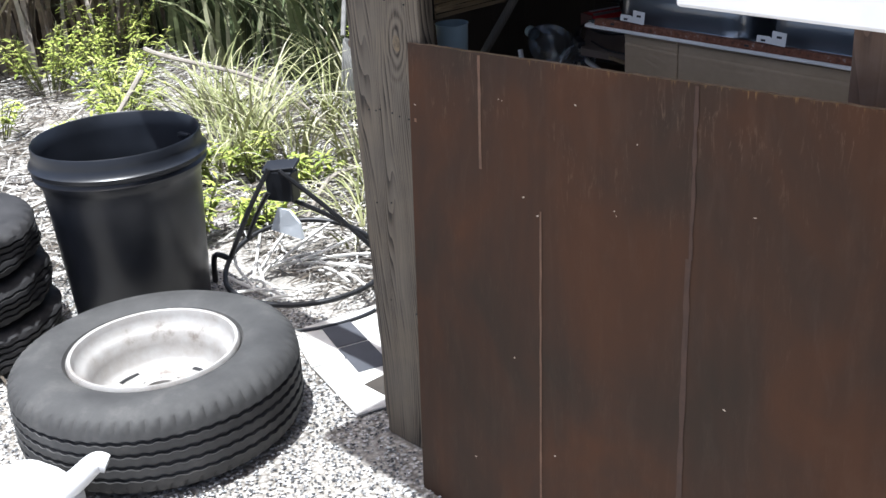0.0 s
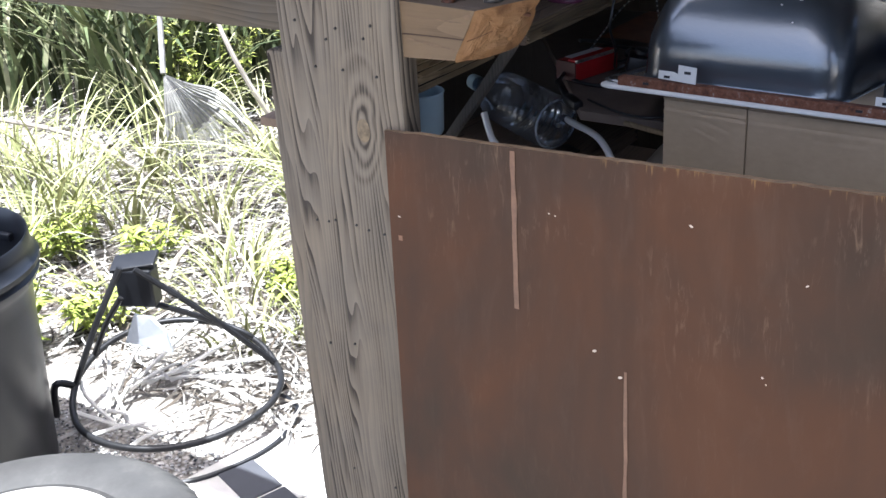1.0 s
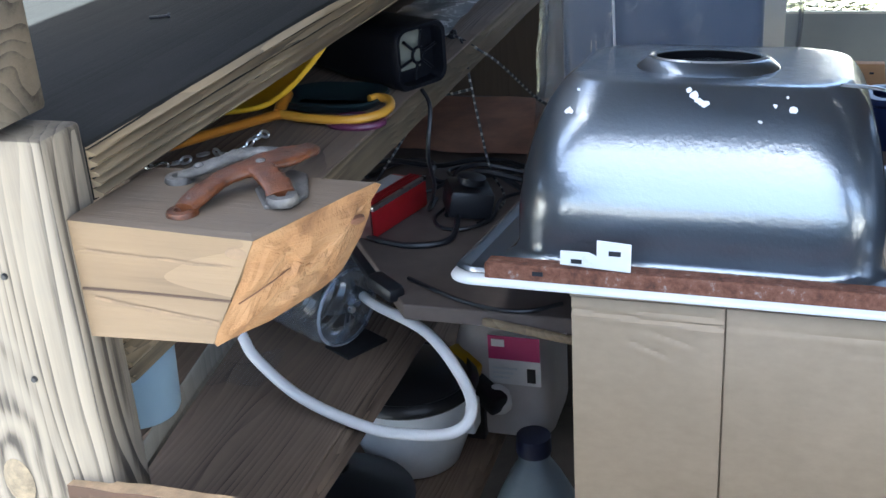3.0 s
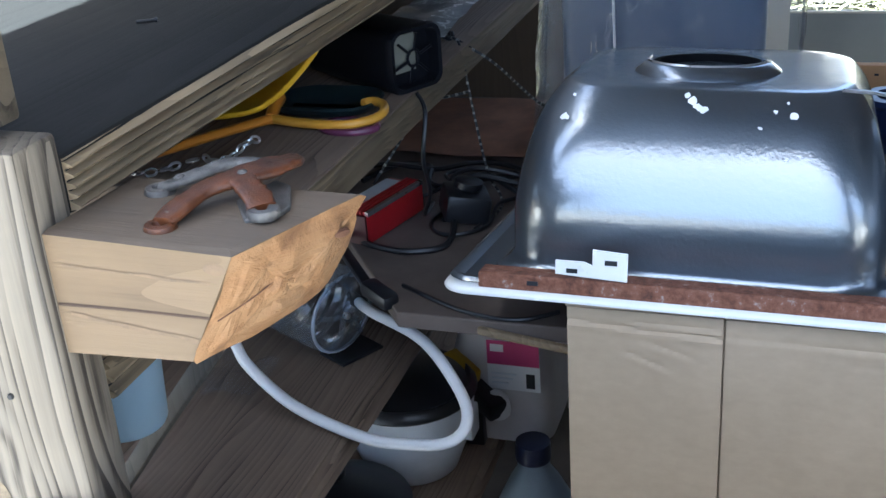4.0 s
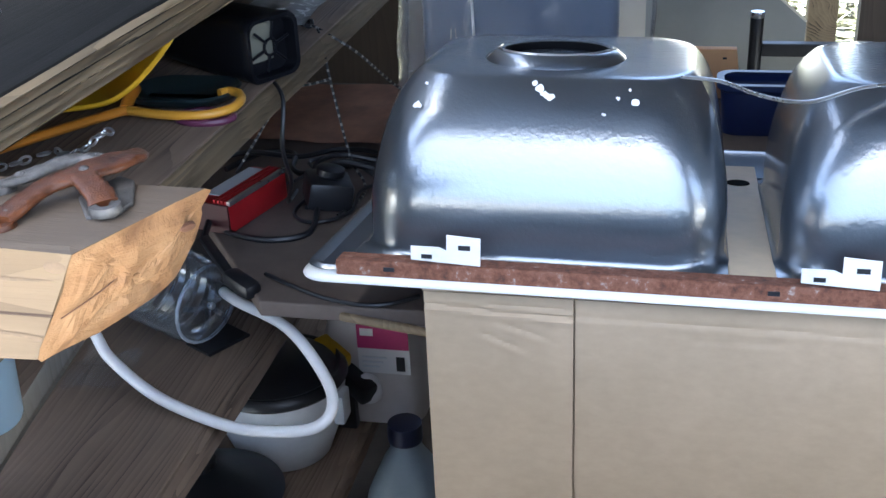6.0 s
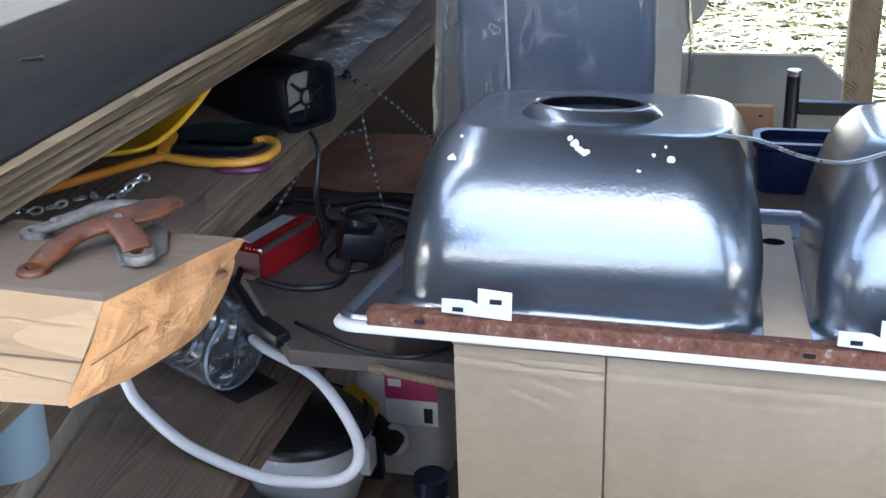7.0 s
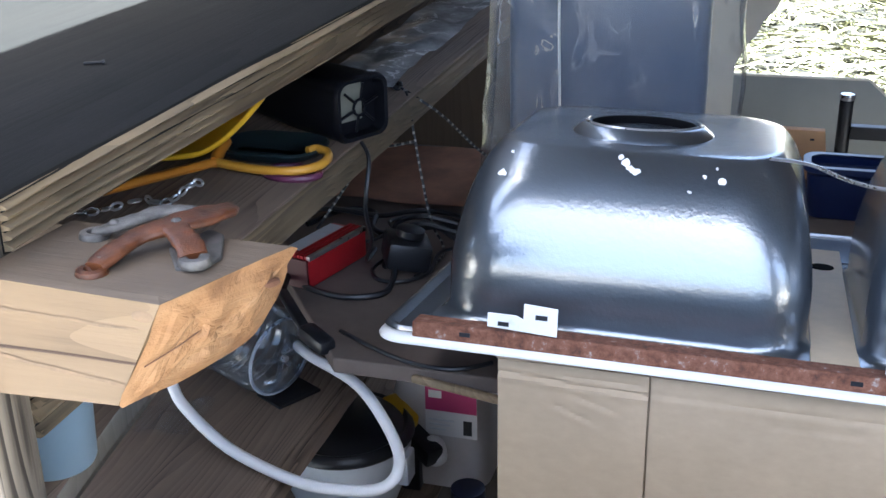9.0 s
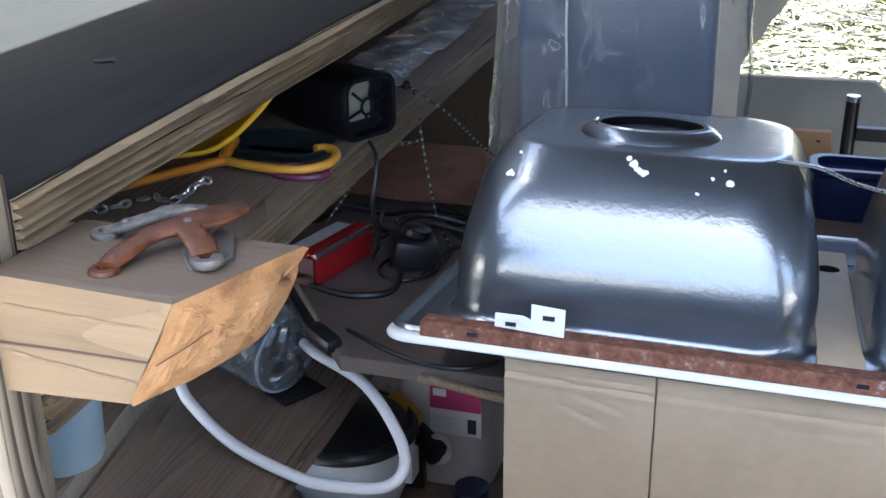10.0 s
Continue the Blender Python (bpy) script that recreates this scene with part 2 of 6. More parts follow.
def blades(places, height, width, lean, rng, bend=0.6, segs=4, fold=0.0):
    """Long narrow leaves that rise and bow over: vertices and faces."""
    verts, faces = [], []
    for (x, y, z, az, k) in places:
        h = height * k
        tip = lean * (0.5 + rng.random())
        w = width * (0.7 + 0.6 * rng.random())
        ca, sa = math.cos(az), math.sin(az)
        tw = az + math.pi / 2 + rng.uniform(-0.8, 0.8)
        ct, st = math.cos(tw), math.sin(tw)
        base = len(verts)
        for i in range(segs + 1):
            t = i / segs
            out = tip * h * (t ** (1 + bend))
            up = h * (t - 0.45 * min(1.2, tip) * t ** 3)
            ww = w * (1 - t) ** 0.6 * 0.5 + 0.0004
            cx, cy, cz = x + ca * out, y + sa * out, z + up
            verts.append((cx - ct * ww, cy - st * ww, cz))
            verts.append((cx + ct * ww, cy + st * ww, cz))
        for i in range(segs):
            a = base + 2 * i
            faces.append((a, a + 1, a + 3, a + 2))
    return verts, faces


# ---------------------------------------------------------------- materials
M_POST = wood("weathered_post_wood", (0.205, 0.172, 0.130), (0.028, 0.021, 0.015), "z", 1.5, weather=(0.160, 0.145, 0.125), worn=0.5, knot=(0.035, 0.0, 1.043), hard=0.61)
# near-black tone carries the shade lying on the weathered boards
M_PLANK_Y = wood("weathered_shaded_shelf_wood", (0.016, 0.0155, 0.015), (0.006, 0.0058, 0.0055), "y", 0.7, weather=(0.0135, 0.0138, 0.014), worn=0.6, rough=0.85, spec=0.2)
M_EDGE_Y = wood("ridged_shelf_wood", (0.275, 0.205, 0.122), (0.040, 0.034, 0.025), "y", 1.4, weather=(0.18, 0.145, 0.10), worn=0.3, hard=0.7)
M_PLANK_X = wood("grey_rail_wood", (0.115, 0.092, 0.064), (0.028, 0.021, 0.015), "x", 1.2, weather=(0.115, 0.110, 0.10), worn=0.5, hard=0.72, spec=0.15)
M_BLOCK = wood("fresh_block_wood", (0.160, 0.110, 0.062), (0.080, 0.050, 0.026), "x", 0.3, weather=(0.140, 0.100, 0.064), worn=0.45, hard=0.85)
M_BLOCKTOP = wood("weathered_block_top", (0.145, 0.108, 0.075), (0.07, 0.05, 0.035), "x", 0.4, weather=(0.115, 0.098, 0.082), worn=0.6)
M_BROWN_Y = wood("brown_shelf_wood", (0.235, 0.172, 0.125), (0.040, 0.029, 0.022), "y", 1.4, weather=(0.17, 0.13, 0.10), worn=0.35, hard=0.72)
M_WALLWOOD = wood("dark_wall_wood", (0.06, 0.046, 0.036), (0.02, 0.016, 0.013), "z", 1.0, worn=0.2, weather=(0.055, 0.05, 0.046))
M_DARKPOST = wood("dark_brown_post_wood", (0.13, 0.075, 0.045), (0.05, 0.028, 0.018), "z", 1.0, worn=0.15)
M_STICK = wood("grey_stick_wood", (0.13, 0.114, 0.095), (0.04, 0.034, 0.029), "z", 1.6, worn=0.5, weather=(0.14, 0.135, 0.125))


def make_cut_end():
    m, n, l, b = mat_base("rough_cut_end_wood", 0.75)
    v = coords(n, l)
    a = noise_tex(n, l, v, 22, 6, 0.7, 0.5)
    w = n.new("ShaderNodeTexWave")
    w.wave_type = "RINGS"
    w.inputs["Scale"].default_value = 9
    w.inputs["Distortion"].default_value = 5
    w.inputs["Detail"].default_value = 3
    l.new(v, w.inputs["Vector"])
    g = maths(n, l, "ADD", maths(n, l, "MULTIPLY", w.outputs["Fac"], 0.12), maths(n, l, "MULTIPLY", a, 0.88))
    l.new(ramp(n, l, g, [(0.28, (0.095, 0.040, 0.014)), (0.46, (0.200, 0.102, 0.040)), (0.78, (0.245, 0.142, 0.066))]), b.inputs["Base Color"])
    vo = n.new("ShaderNodeTexVoronoi")
    vo.inputs["Scale"].default_value = 34
    l.new(v, vo.inputs["Vector"])
    bump(n, l, b, maths(n, l, "ADD", g, vo.outputs["Distance"]), 0.9, 0.005)
    return m


def make_painted_ply():
    m, n, l, b = mat_base("brown_painted_plywood", 0.62, spec=0.22)
    vz = coords(n, l, (9, 9, 2.2))
    v = coords(n, l)
    streak = noise_tex(n, l, vz, 3.0, 6, 0.7, 0.4)
    blot = noise_tex(n, l, coords(n, l, (1, 1, 0.8)), 3.0, 5, 0.55, 0.5)
    figure = n.new("ShaderNodeTexWave")
    figure.wave_type, figure.bands_direction = "BANDS", "X"
    figure.inputs["Scale"].default_value = 5
    figure.inputs["Distortion"].default_value = 30
    figure.inputs["Detail"].default_value = 2
    figure.inputs["Detail Scale"].default_value = 0.6
    l.new(coords(n, l, (1, 1, 0.16)), figure.inputs["Vector"])
    base = ramp(n, l, blot, [(0.30, (0.030, 0.022, 0.015)), (0.45, (0.048, 0.027, 0.017)), (0.62, (0.072, 0.033, 0.017)), (0.75, (0.084, 0.044, 0.025))])
    worn = ramp(n, l, streak, [(0.52, (0, 0, 0)), (0.75, (1, 1, 1))])
    col = mix(n, l, maths(n, l, "MULTIPLY", worn, 0.17), base, (0.115, 0.080, 0.058))
    fig = ramp(n, l, figure.outputs["Fac"], [(0.3, (0.86, 0.86, 0.86)), (0.8, (1.06, 1.04, 1.0))])
    col = mix(n, l, 0.25, col, fig, "MULTIPLY")
    tc = n.new("ShaderNodeTexCoord")
    sep = n.new("ShaderNodeSeparateXYZ")
    l.new(tc.outputs["Object"], sep.inputs[0])
    edge = maths(n, l, "ADD", sep.outputs["Z"], maths(n, l, "MULTIPLY", noise_tex(n, l, coords(n, l, (60, 60, 5)), 1.0, 4, 0.75), 0.12))
    chip = ramp(n, l, edge, [(0.062, (0, 0, 0)), (0.069, (1, 1, 1))])
    far = ramp(n, l, sep.outputs["X"], [(0.25, (0, 0, 0)), (0.5, (1, 1, 1))])
    col = mix(n, l, maths(n, l, "MULTIPLY", maths(n, l, "MULTIPLY", chip, far), 0.7), col, (0.21, 0.13, 0.055))
    flame = noise_tex(n, l, coords(n, l, (1, 1, 0.16)), 80, 5, 0.7, 1.6)
    rubbed = noise_tex(n, l, v, 7.0, 4, 0.6)
    bare = maths(n, l, "MULTIPLY", ramp(n, l, flame, [(0.54, (0, 0, 0)), (0.66, (1, 1, 1))]), ramp(n, l, rubbed, [(0.48, (0, 0, 0)), (0.62, (1, 1, 1))]))
    upper = ramp(n, l, maths(n, l, "ADD", sep.outputs["Z"], 1.0), [(0.70, (0.25, 0.25, 0.25)), (0.86, (1, 1, 1))])
    col = mix(n, l, maths(n, l, "MULTIPLY", maths(n, l, "MULTIPLY", bare, upper), 0.40), col, (0.17, 0.115, 0.075))
    l.new(col, b.inputs["Base Color"])
    speck = noise_tex(n, l, v, 180, 2)
    l.new(maths(n, l, "ADD", maths(n, l, "MULTIPLY", blot, 0.3), 0.55), b.inputs["Roughness"])
    bump(n, l, b, maths(n, l, "ADD", streak, maths(n, l, "MULTIPLY", speck, 0.3)), 0.2, 0.0015)
    return m


def make_enamel():
    """Sprayed black undercoat: rough reflections tinted sky blue under a sharper clear gloss, with orange peel."""
    m, n, l, b = mat_base("black_enamel_underside", 0.45)
    v = coords(n, l)
    f = noise_tex(n, l, v, 9, 6, 0.65)
    sp = noise_tex(n, l, v, 330, 3, 0.6)
    l.new(ramp(n, l, f, [(0.3, (0.007, 0.009, 0.012)), (0.7, (0.018, 0.021, 0.028))]), b.inputs["Base Color"])
    l.new(ramp(n, l, f, [(0.3, (0.40, 0.40, 0.40)), (0.7, (0.50, 0.50, 0.50))]), b.inputs["Roughness"])
    b.inputs["IOR"].default_value = 2.35
    # the sky's blue is put into the specular colour
    b.inputs["Specular Tint"].default_value = (0.76, 0.87, 1.0, 1)
    b.inputs["Coat Weight"].default_value = 1.0
    b.inputs["Coat IOR"].default_value = 2.3
    b.inputs["Coat Tint"].default_value = (0.97, 0.99, 1.0, 1)
    l.new(ramp(n, l, f, [(0.35, (0.12, 0.12, 0.12)), (0.7, (0.19, 0.19, 0.19))]), b.inputs["Coat Roughness"])
    peel = maths(n, l, "ADD", maths(n, l, "MULTIPLY", sp, 0.4), noise_tex(n, l, v, 150, 3, 0.6))
    bump(n, l, b, peel, 0.34, 0.0008)
    l.new(b.inputs["Normal"].links[0].from_socket, b.inputs["Coat Normal"])
    return m


def make_rust():
    m, n, l, b = mat_base("rusted_steel", 0.85)
    v = coords(n, l)
    f = noise_tex(n, l, v, 90, 6, 0.7)
    g = noise_tex(n, l, v, 22, 4, 0.6)
    c = ramp(n, l, f, [(0.3, (0.040, 0.018, 0.012)), (0.46, (0.150, 0.055, 0.028)), (0.6, (0.215, 0.098, 0.060)), (0.70, (0.40, 0.36, 0.33))])
    l.new(mix(n, l, maths(n, l, "MULTIPLY", g, 0.4), c, (0.11, 0.045, 0.026)), b.inputs["Base Color"])
    bump(n, l, b, f, 0.6, 0.002)
    return m


def make_cardboard():
    m, n, l, b = mat_base("brown_cardboard", 0.82)
    v = coords(n, l)
    fib = noise_tex(n, l, coords(n, l, (5, 5, 9)), 14, 5, 0.65)
    blot = noise_tex(n, l, v, 5, 4, 0.55)
    l.new(mix(n, l, 0.35, ramp(n, l, blot, [(0.3, (0.335, 0.258, 0.172)), (0.7, (0.41, 0.318, 0.218))]), ramp(n, l, fib, [(0.3, (0.8, 0.8, 0.8)), (0.7, (1.1, 1.1, 1.1))]), "MULTIPLY"), b.inputs["Base Color"])
    bump(n, l, b, blot, 0.25, 0.006)
    return m


def make_ground():
    m, n, l, b = mat_base("gravel_and_soil", 0.9)
    v = coords(n, l)
    vo = n.new("ShaderNodeTexVoronoi")
    vo.inputs["Scale"].default_value = 75
    l.new(v, vo.inputs["Vector"])
    tone = ramp(n, l, vo.outputs["Color"], [(0.1, (0.26, 0.24, 0.22)), (0.5, (0.50, 0.47, 0.44)), (0.9, (0.68, 0.66, 0.63))])
    gap = ramp(n, l, vo.outputs["Distance"], [(0.25, (1, 1, 1)), (0.75, (0.35, 0.33, 0.3))])
    big = noise_tex(n, l, v, 1.6, 5, 0.6)
    col = mix(n, l, 1.0, tone, gap, "MULTIPLY")
    soil = mix(n, l, big, (0.37, 0.345, 0.31), (0.22, 0.20, 0.175))
    l.new(mix(n, l, ramp(n, l, big, [(0.45, (0, 0, 0)), (0.62, (1, 1, 1))]), col, soil), b.inputs["Base Color"])
    bump(n, l, b, maths(n, l, "SUBTRACT", 1.0, vo.outputs["Distance"]), 0.8, 0.008)
    return m


def make_rubber():
    m, n, l, b = mat_base("dusty_tyre_rubber", 0.75)
    v = coords(n, l)
    f = noise_tex(n, l, v, 7, 5, 0.65)
    l.new(ramp(n, l, f, [(0.3, (0.030, 0.029, 0.029)), (0.55, (0.050, 0.049, 0.048)), (0.75, (0.088, 0.084, 0.080))]), b.inputs["Base Color"])
    bump(n, l, b, noise_tex(n, l, v, 160, 3), 0.25, 0.001)
    return m


def make_rim_steel():
    m, n, l, b = mat_base("chalky_wheel_steel", 0.5)
    v = coords(n, l)
    f = noise_tex(n, l, v, 11, 5, 0.65)
    l.new(ramp(n, l, f, [(0.3, (0.15, 0.125, 0.105)), (0.42, (0.30, 0.28, 0.26)), (0.75, (0.40, 0.39, 0.38))]), b.inputs["Base Color"])
    bump(n, l, b, noise_tex(n, l, v, 90, 3), 0.15, 0.001)
    return m


def make_clear(name, tint=(0.85, 0.9, 0.95), milky=0.1, rough=0.05, crease_glint=0.0, ior=1.28):
    """Thin clear plastic: seen through, glossy at a slant, a little milky, with highlights painted along its creases.
    """
    m, n, l, b = mat_base(name, 0.5)
    v = coords(n, l)
    f = noise_tex(n, l, v, 14, 4, 0.6)
    b.inputs["Base Color"].default_value = (*[0.75 * c + 0.2 for c in tint], 1)
    clear, shine = n.new("ShaderNodeBsdfTransparent"), n.new("ShaderNodeBsdfGlossy")
    clear.inputs["Color"].default_value = (*tint, 1)
    shine.inputs["Roughness"].default_value = rough
    fr = n.new("ShaderNodeFresnel")
    fr.inputs["IOR"].default_value = ior
    gloss = n.new("ShaderNodeMixShader")
    l.new(maths(n, l, "MULTIPLY", fr.outputs[0], 0.8), gloss.inputs[0])
    l.new(clear.outputs[0], gloss.inputs[1])
    l.new(shine.outputs[0], gloss.inputs[2])
    haze = ramp(n, l, f, [(0.4, (milky * 0.7,) * 3), (0.7, (min(1, milky * 1.6),) * 3)])
    height = f
    if crease_glint:
        # pale noise lines added to the haze as highlights on creases
        w = noise_tex(n, l, coords(n, l, (1.0, 1.0, 0.45)), 16, 3, 0.55, 1.4)
        line = ramp(n, l, w, [(0.545, (0, 0, 0)), (0.58, (1, 1, 1)), (0.615, (0, 0, 0))])
        patchy = ramp(n, l, noise_tex(n, l, v, 9, 3), [(0.42, (0, 0, 0)), (0.58, (1, 1, 1))])
        haze = maths(n, l, "ADD", haze, maths(n, l, "MULTIPLY", maths(n, l, "MULTIPLY", line, patchy), crease_glint))
        height = maths(n, l, "ADD", f, w)
    whole = n.new("ShaderNodeMixShader")
    l.new(haze, whole.inputs[0])
    l.new(gloss.outputs[0], whole.inputs[1])
    l.new(b.outputs[0], whole.inputs[2])
    bump(n, l, b, height, 0.5, 0.004)
    for g in (shine, fr):
        l.new(b.inputs["Normal"].links[0].from_socket, g.inputs["Normal"])
    l.new(whole.outputs[0], n["Material Output"].inputs["Surface"])
    return m


def make_blue_sheet():
    m, n, l, b = mat_base("blue_board_in_film", 0.4)
    f = noise_tex(n, l, coords(n, l, (1.5, 1.5, 1)), 6, 4, 0.6, 0.6)
    l.new(ramp(n, l, f, [(0.3, (0.040, 0.064, 0.120)), (0.7, (0.060, 0.090, 0.155))]), b.inputs["Base Color"])
    bump(n, l, b, f, 0.3, 0.006)
    return m


M_CUTEND = make_cut_end()
M_PLY = make_painted_ply()
M_ENAMEL = make_enamel()
M_RUST = make_rust()
M_CARD = make_cardboard()
M_GROUND = make_ground()
M_RUBBER = make_rubber()
M_RIM = make_rim_steel()
M_CLEAR = make_clear("clear_bottle_plastic", (0.84, 0.89, 0.96), 0.03, 0.03, ior=1.6)
M_CLEARGLINT = make_clear("milky_highlight_plastic", (0.80, 0.87, 0.96), 0.30, 0.04, ior=1.6)
M_FILM = make_clear("clear_film", (0.95, 0.95, 0.94), 0.09, 0.12, 0.24)
# extra milkiness stands in for light reaching the far shelf
M_PACKET = make_clear("milky_packet_film", (0.96, 0.96, 0.96), 0.34, 0.2, 0.5)
M_SCRAPFILM = make_clear("thin_clear_scrap", (0.9, 0.93, 0.95), 0.04, 0.06, 0.2)
M_BLUE = make_blue_sheet()
M_WHITE = plain("white_enamel", (0.72, 0.72, 0.70), 0.3, var=0.08)
M_WHITEPL = plain("white_plastic", (0.70, 0.70, 0.70), 0.4, var=0.08)
M_CREAM = plain("cream_card", (0.52, 0.475, 0.39), 0.6, var=0.06)
M_BLACK = plain("black_plastic", (0.009, 0.010, 0.013), 0.42, var=0.35)
M_CAN = plain("black_pot_plastic", (0.012, 0.014, 0.019), 0.36, var=0.4, scale=5, spec=0.5)
M_DARKMETAL = plain("dark_metal", (0.03, 0.03, 0.032), 0.45, 0.6, var=0.4)
# flat black that stands in for the shade inside the sink's holes
M_HOLESHADE = plain("matt_black_hole_shade", (0.006, 0.006, 0.007), 0.95, var=0.3, spec=0.05)
M_DEEP = plain("deep_black_plastic", (0.005, 0.0055, 0.008), 0.4, var=0.3, spec=0.2)
M_STEEL = plain("bright_steel", (0.6, 0.6, 0.6), 0.28, 0.9, var=0.25)
M_BRASS = plain("rusty_latch_metal", (0.080, 0.025, 0.008), 0.33, 0.0, var=0.85, scale=55, bumpy=0.7)
M_IRON = plain("grey_pitted_iron", (0.16, 0.15, 0.14), 0.42, 0.7, var=0.6, scale=90, bumpy=0.9)
M_REDDARK = plain("dark_red_end_plate", (0.05, 0.006, 0.008), 0.5, var=0.4)
M_RED = plain("red_anodised_case", (0.42, 0.016, 0.022), 0.38, 0.25, var=0.25)
M_YELLOW = plain("yellow_plastic", (0.52, 0.31, 0.012), 0.38, var=0.2)
M_ORANGE = plain("amber_hanger_plastic", (0.50, 0.19, 0.022), 0.35, var=0.15)
M_PURPLE = plain("purple_plastic", (0.085, 0.018, 0.05), 0.4, var=0.2)
M_PALEBLUE = plain("pale_blue_plastic", (0.37, 0.49, 0.56), 0.4, var=0.08)
M_GREYPL = plain("grey_tub_plastic", (0.62, 0.65, 0.68), 0.45, var=0.15)
M_JUG = plain("milky_jug_plastic", (0.50, 0.47, 0.455), 0.38, var=0.12)
M_PINK = plain("magenta_label", (0.42, 0.03, 0.14), 0.5, var=0.12)
M_BIN = plain("deep_blue_plastic", (0.004, 0.012, 0.055), 0.4, var=0.2)
M_TAN = plain("tan_particle_board", (0.50, 0.27, 0.12), 0.7, var=0.18)
M_GREYPANEL = plain("grey_panel_paint", (0.20, 0.205, 0.195), 0.6, var=0.08)
M_CONCRETE = plain("pale_concrete", (0.56, 0.54, 0.51), 0.85, var=0.15, scale=8, bumpy=0.4)
# dark tone of the slabs that stand in for the rail's shadow
M_RAILSHADE = plain("dark_rail_shadow", (0.060, 0.062, 0.072), 0.85, var=0.2, bumpy=0.4)
M_SOILSHADE = plain("dark_soil_and_hub_shade", (0.05, 0.042, 0.035), 0.95, var=0.4)
M_ROOF = plain("dark_roof_boards", (0.09, 0.08, 0.07), 0.8, var=0.3)
M_CORDW = plain("white_cord", (0.34, 0.33, 0.30), 0.8, var=0.1)
M_NET = plain("bleached_net_cord", (0.66, 0.64, 0.60), 0.85, var=0.1)
M_SCRAPE = plain("bare_wood_scrape", (0.150, 0.085, 0.052), 0.7, var=0.4, scale=30)
M_DUSTBOARD = plain("dusty_grey_brown_board", (0.125, 0.100, 0.086), 0.75, var=0.4, scale=7, bumpy=0.25, spec=0.3)
M_HOSE = plain("white_hose", (0.72, 0.72, 0.72), 0.4, var=0.05)

# ---------------------------------------------------------------- setting
def ground_mesh():
    bm = bmesh.new()
    xs = [-400, -60, -14] + [-7 + 0.25 * i for i in range(45)] + [14, 60, 400]
    ys = [-400, -60, -12] + [-4 + 0.25 * i for i in range(53)] + [18, 60, 400]
    rows = []
    for y in ys:
        row = []
        for x in xs:
            far = min(1.0, max(0.0, (math.hypot(x + 0.5, y + 0.6) - 1.2) / 2))
            h = 0.05 * far * noise.noise(Vector((x * 0.8, y * 0.8, 0.3)))
            row.append(bm.verts.new((x, y, h - 0.004)))
        rows.append(row)
    for a, b in zip(rows, rows[1:]):
        for i in range(len(xs) - 1):
            bm.faces.new((a[i], a[i + 1], b[i + 1], b[i]))
    return bm


solo("ground", ground_mesh(), M_GROUND, (0, 0, 0), "pale gravel ground merging into dry leaf litter", "ground", kind="structure", smooth=True)

# shed shell: floor, walls with added sides, unseen header and roof
solo("floor", box(-0.67, 2.0, -0.30, 1.36, -0.02, 0.012), M_SOILSHADE, (0.7, 0.5, 0), "dark bare soil floor of the shed", "floor", kind="structure")
# side walls are added, so light enters only by front and hatch
solo("wall_left", box(-0.72, -0.68, -0.05, 1.40, 0.0, 2.12), M_WALLWOOD, (-0.70, 0.5, 0), "added dark unpainted board wall closing the shed's side", "wall", kind="structure")
solo("wall_right", box(2.0, 2.04, -0.30, 1.40, 0.0, 2.12), M_WALLWOOD, (2.02, 0.5, 0), "added dark unpainted board wall closing the shed's side", "wall", kind="structure")
back = box(-0.68, -0.10, 1.36, 1.40, 0.0, 2.12)
back = box(0.56, 2.0, 1.36, 1.40, 0.0, 2.12, bm=back)
back = box(-0.10, 0.56, 1.36, 1.40, 2.06, 2.12, bm=back)
back = box(-0.10, 0.56, 1.36, 1.40, 0.0, 0.62, bm=back)
solo("wall_back", back, M_WALLWOOD, (0.7, 1.38, 0), "dark unpainted board wall with an open hatch", "wall", kind="structure")
# unseen header, added to cut off the sky mirrored in the bowls
solo("unseen_header", box(-0.62, 2.0, -0.33, -0.29, 1.60, 2.12), M_DARKPOST, (0.7, -0.31, 1.60), "unseen dark header added to cut off the sky in the sink's reflection", "wall", kind="structure")
# unseen roof; its outline is set to place the shadow edges
solo("ceiling", box(-0.506, 2.1, -0.853, -0.30, 2.12, 2.18, bm=box(-0.452, 2.1, -0.30, 1.5, 2.12, 2.18)), M_ROOF, (0.7, 0.4, 2.15), "unseen dark roof boards over the shed, edges set by their shadows", "ceiling", kind="structure")

# ---------------------------------------------------------------- posts and rails
post = thing("timber_post", (-0.335, -0.385, 0), "weathered grey timber post with a large knot and rusty nails", "post")
bm = plank((-0.3355, -0.38, 0.0), (-0.3355, -0.38, 1.297), 0.227, 0.042, bevel=0.004, up=(0, -1, 0), rough=0.002, seed=3, cuts=24)
part("board", bm, M_POST, post, smooth=True)
bm = plank((-0.470, -0.335, 0.0), (-0.486, -0.335, 1.135), 0.085, 0.04, bevel=0.006, up=(0, -1, 0), rough=0.006, seed=9, cuts=24)
part("backing_board", bm, M_POST, post, "rough-edged tan backing board", smooth=True)
# knot
bm = lathe([(0.0, 0.0030), (0.006, 0.0032), (0.010, 0.002), (0.014, 0.0)], (0, 0, 0), 18, matrix=Matrix.Diagonal((0.9, 1.35, 1, 1)))
bmesh.ops.rotate(bm, verts=bm.verts, cent=(0, 0, 0), matrix=Euler((radians(90), 0, 0)).to_matrix())
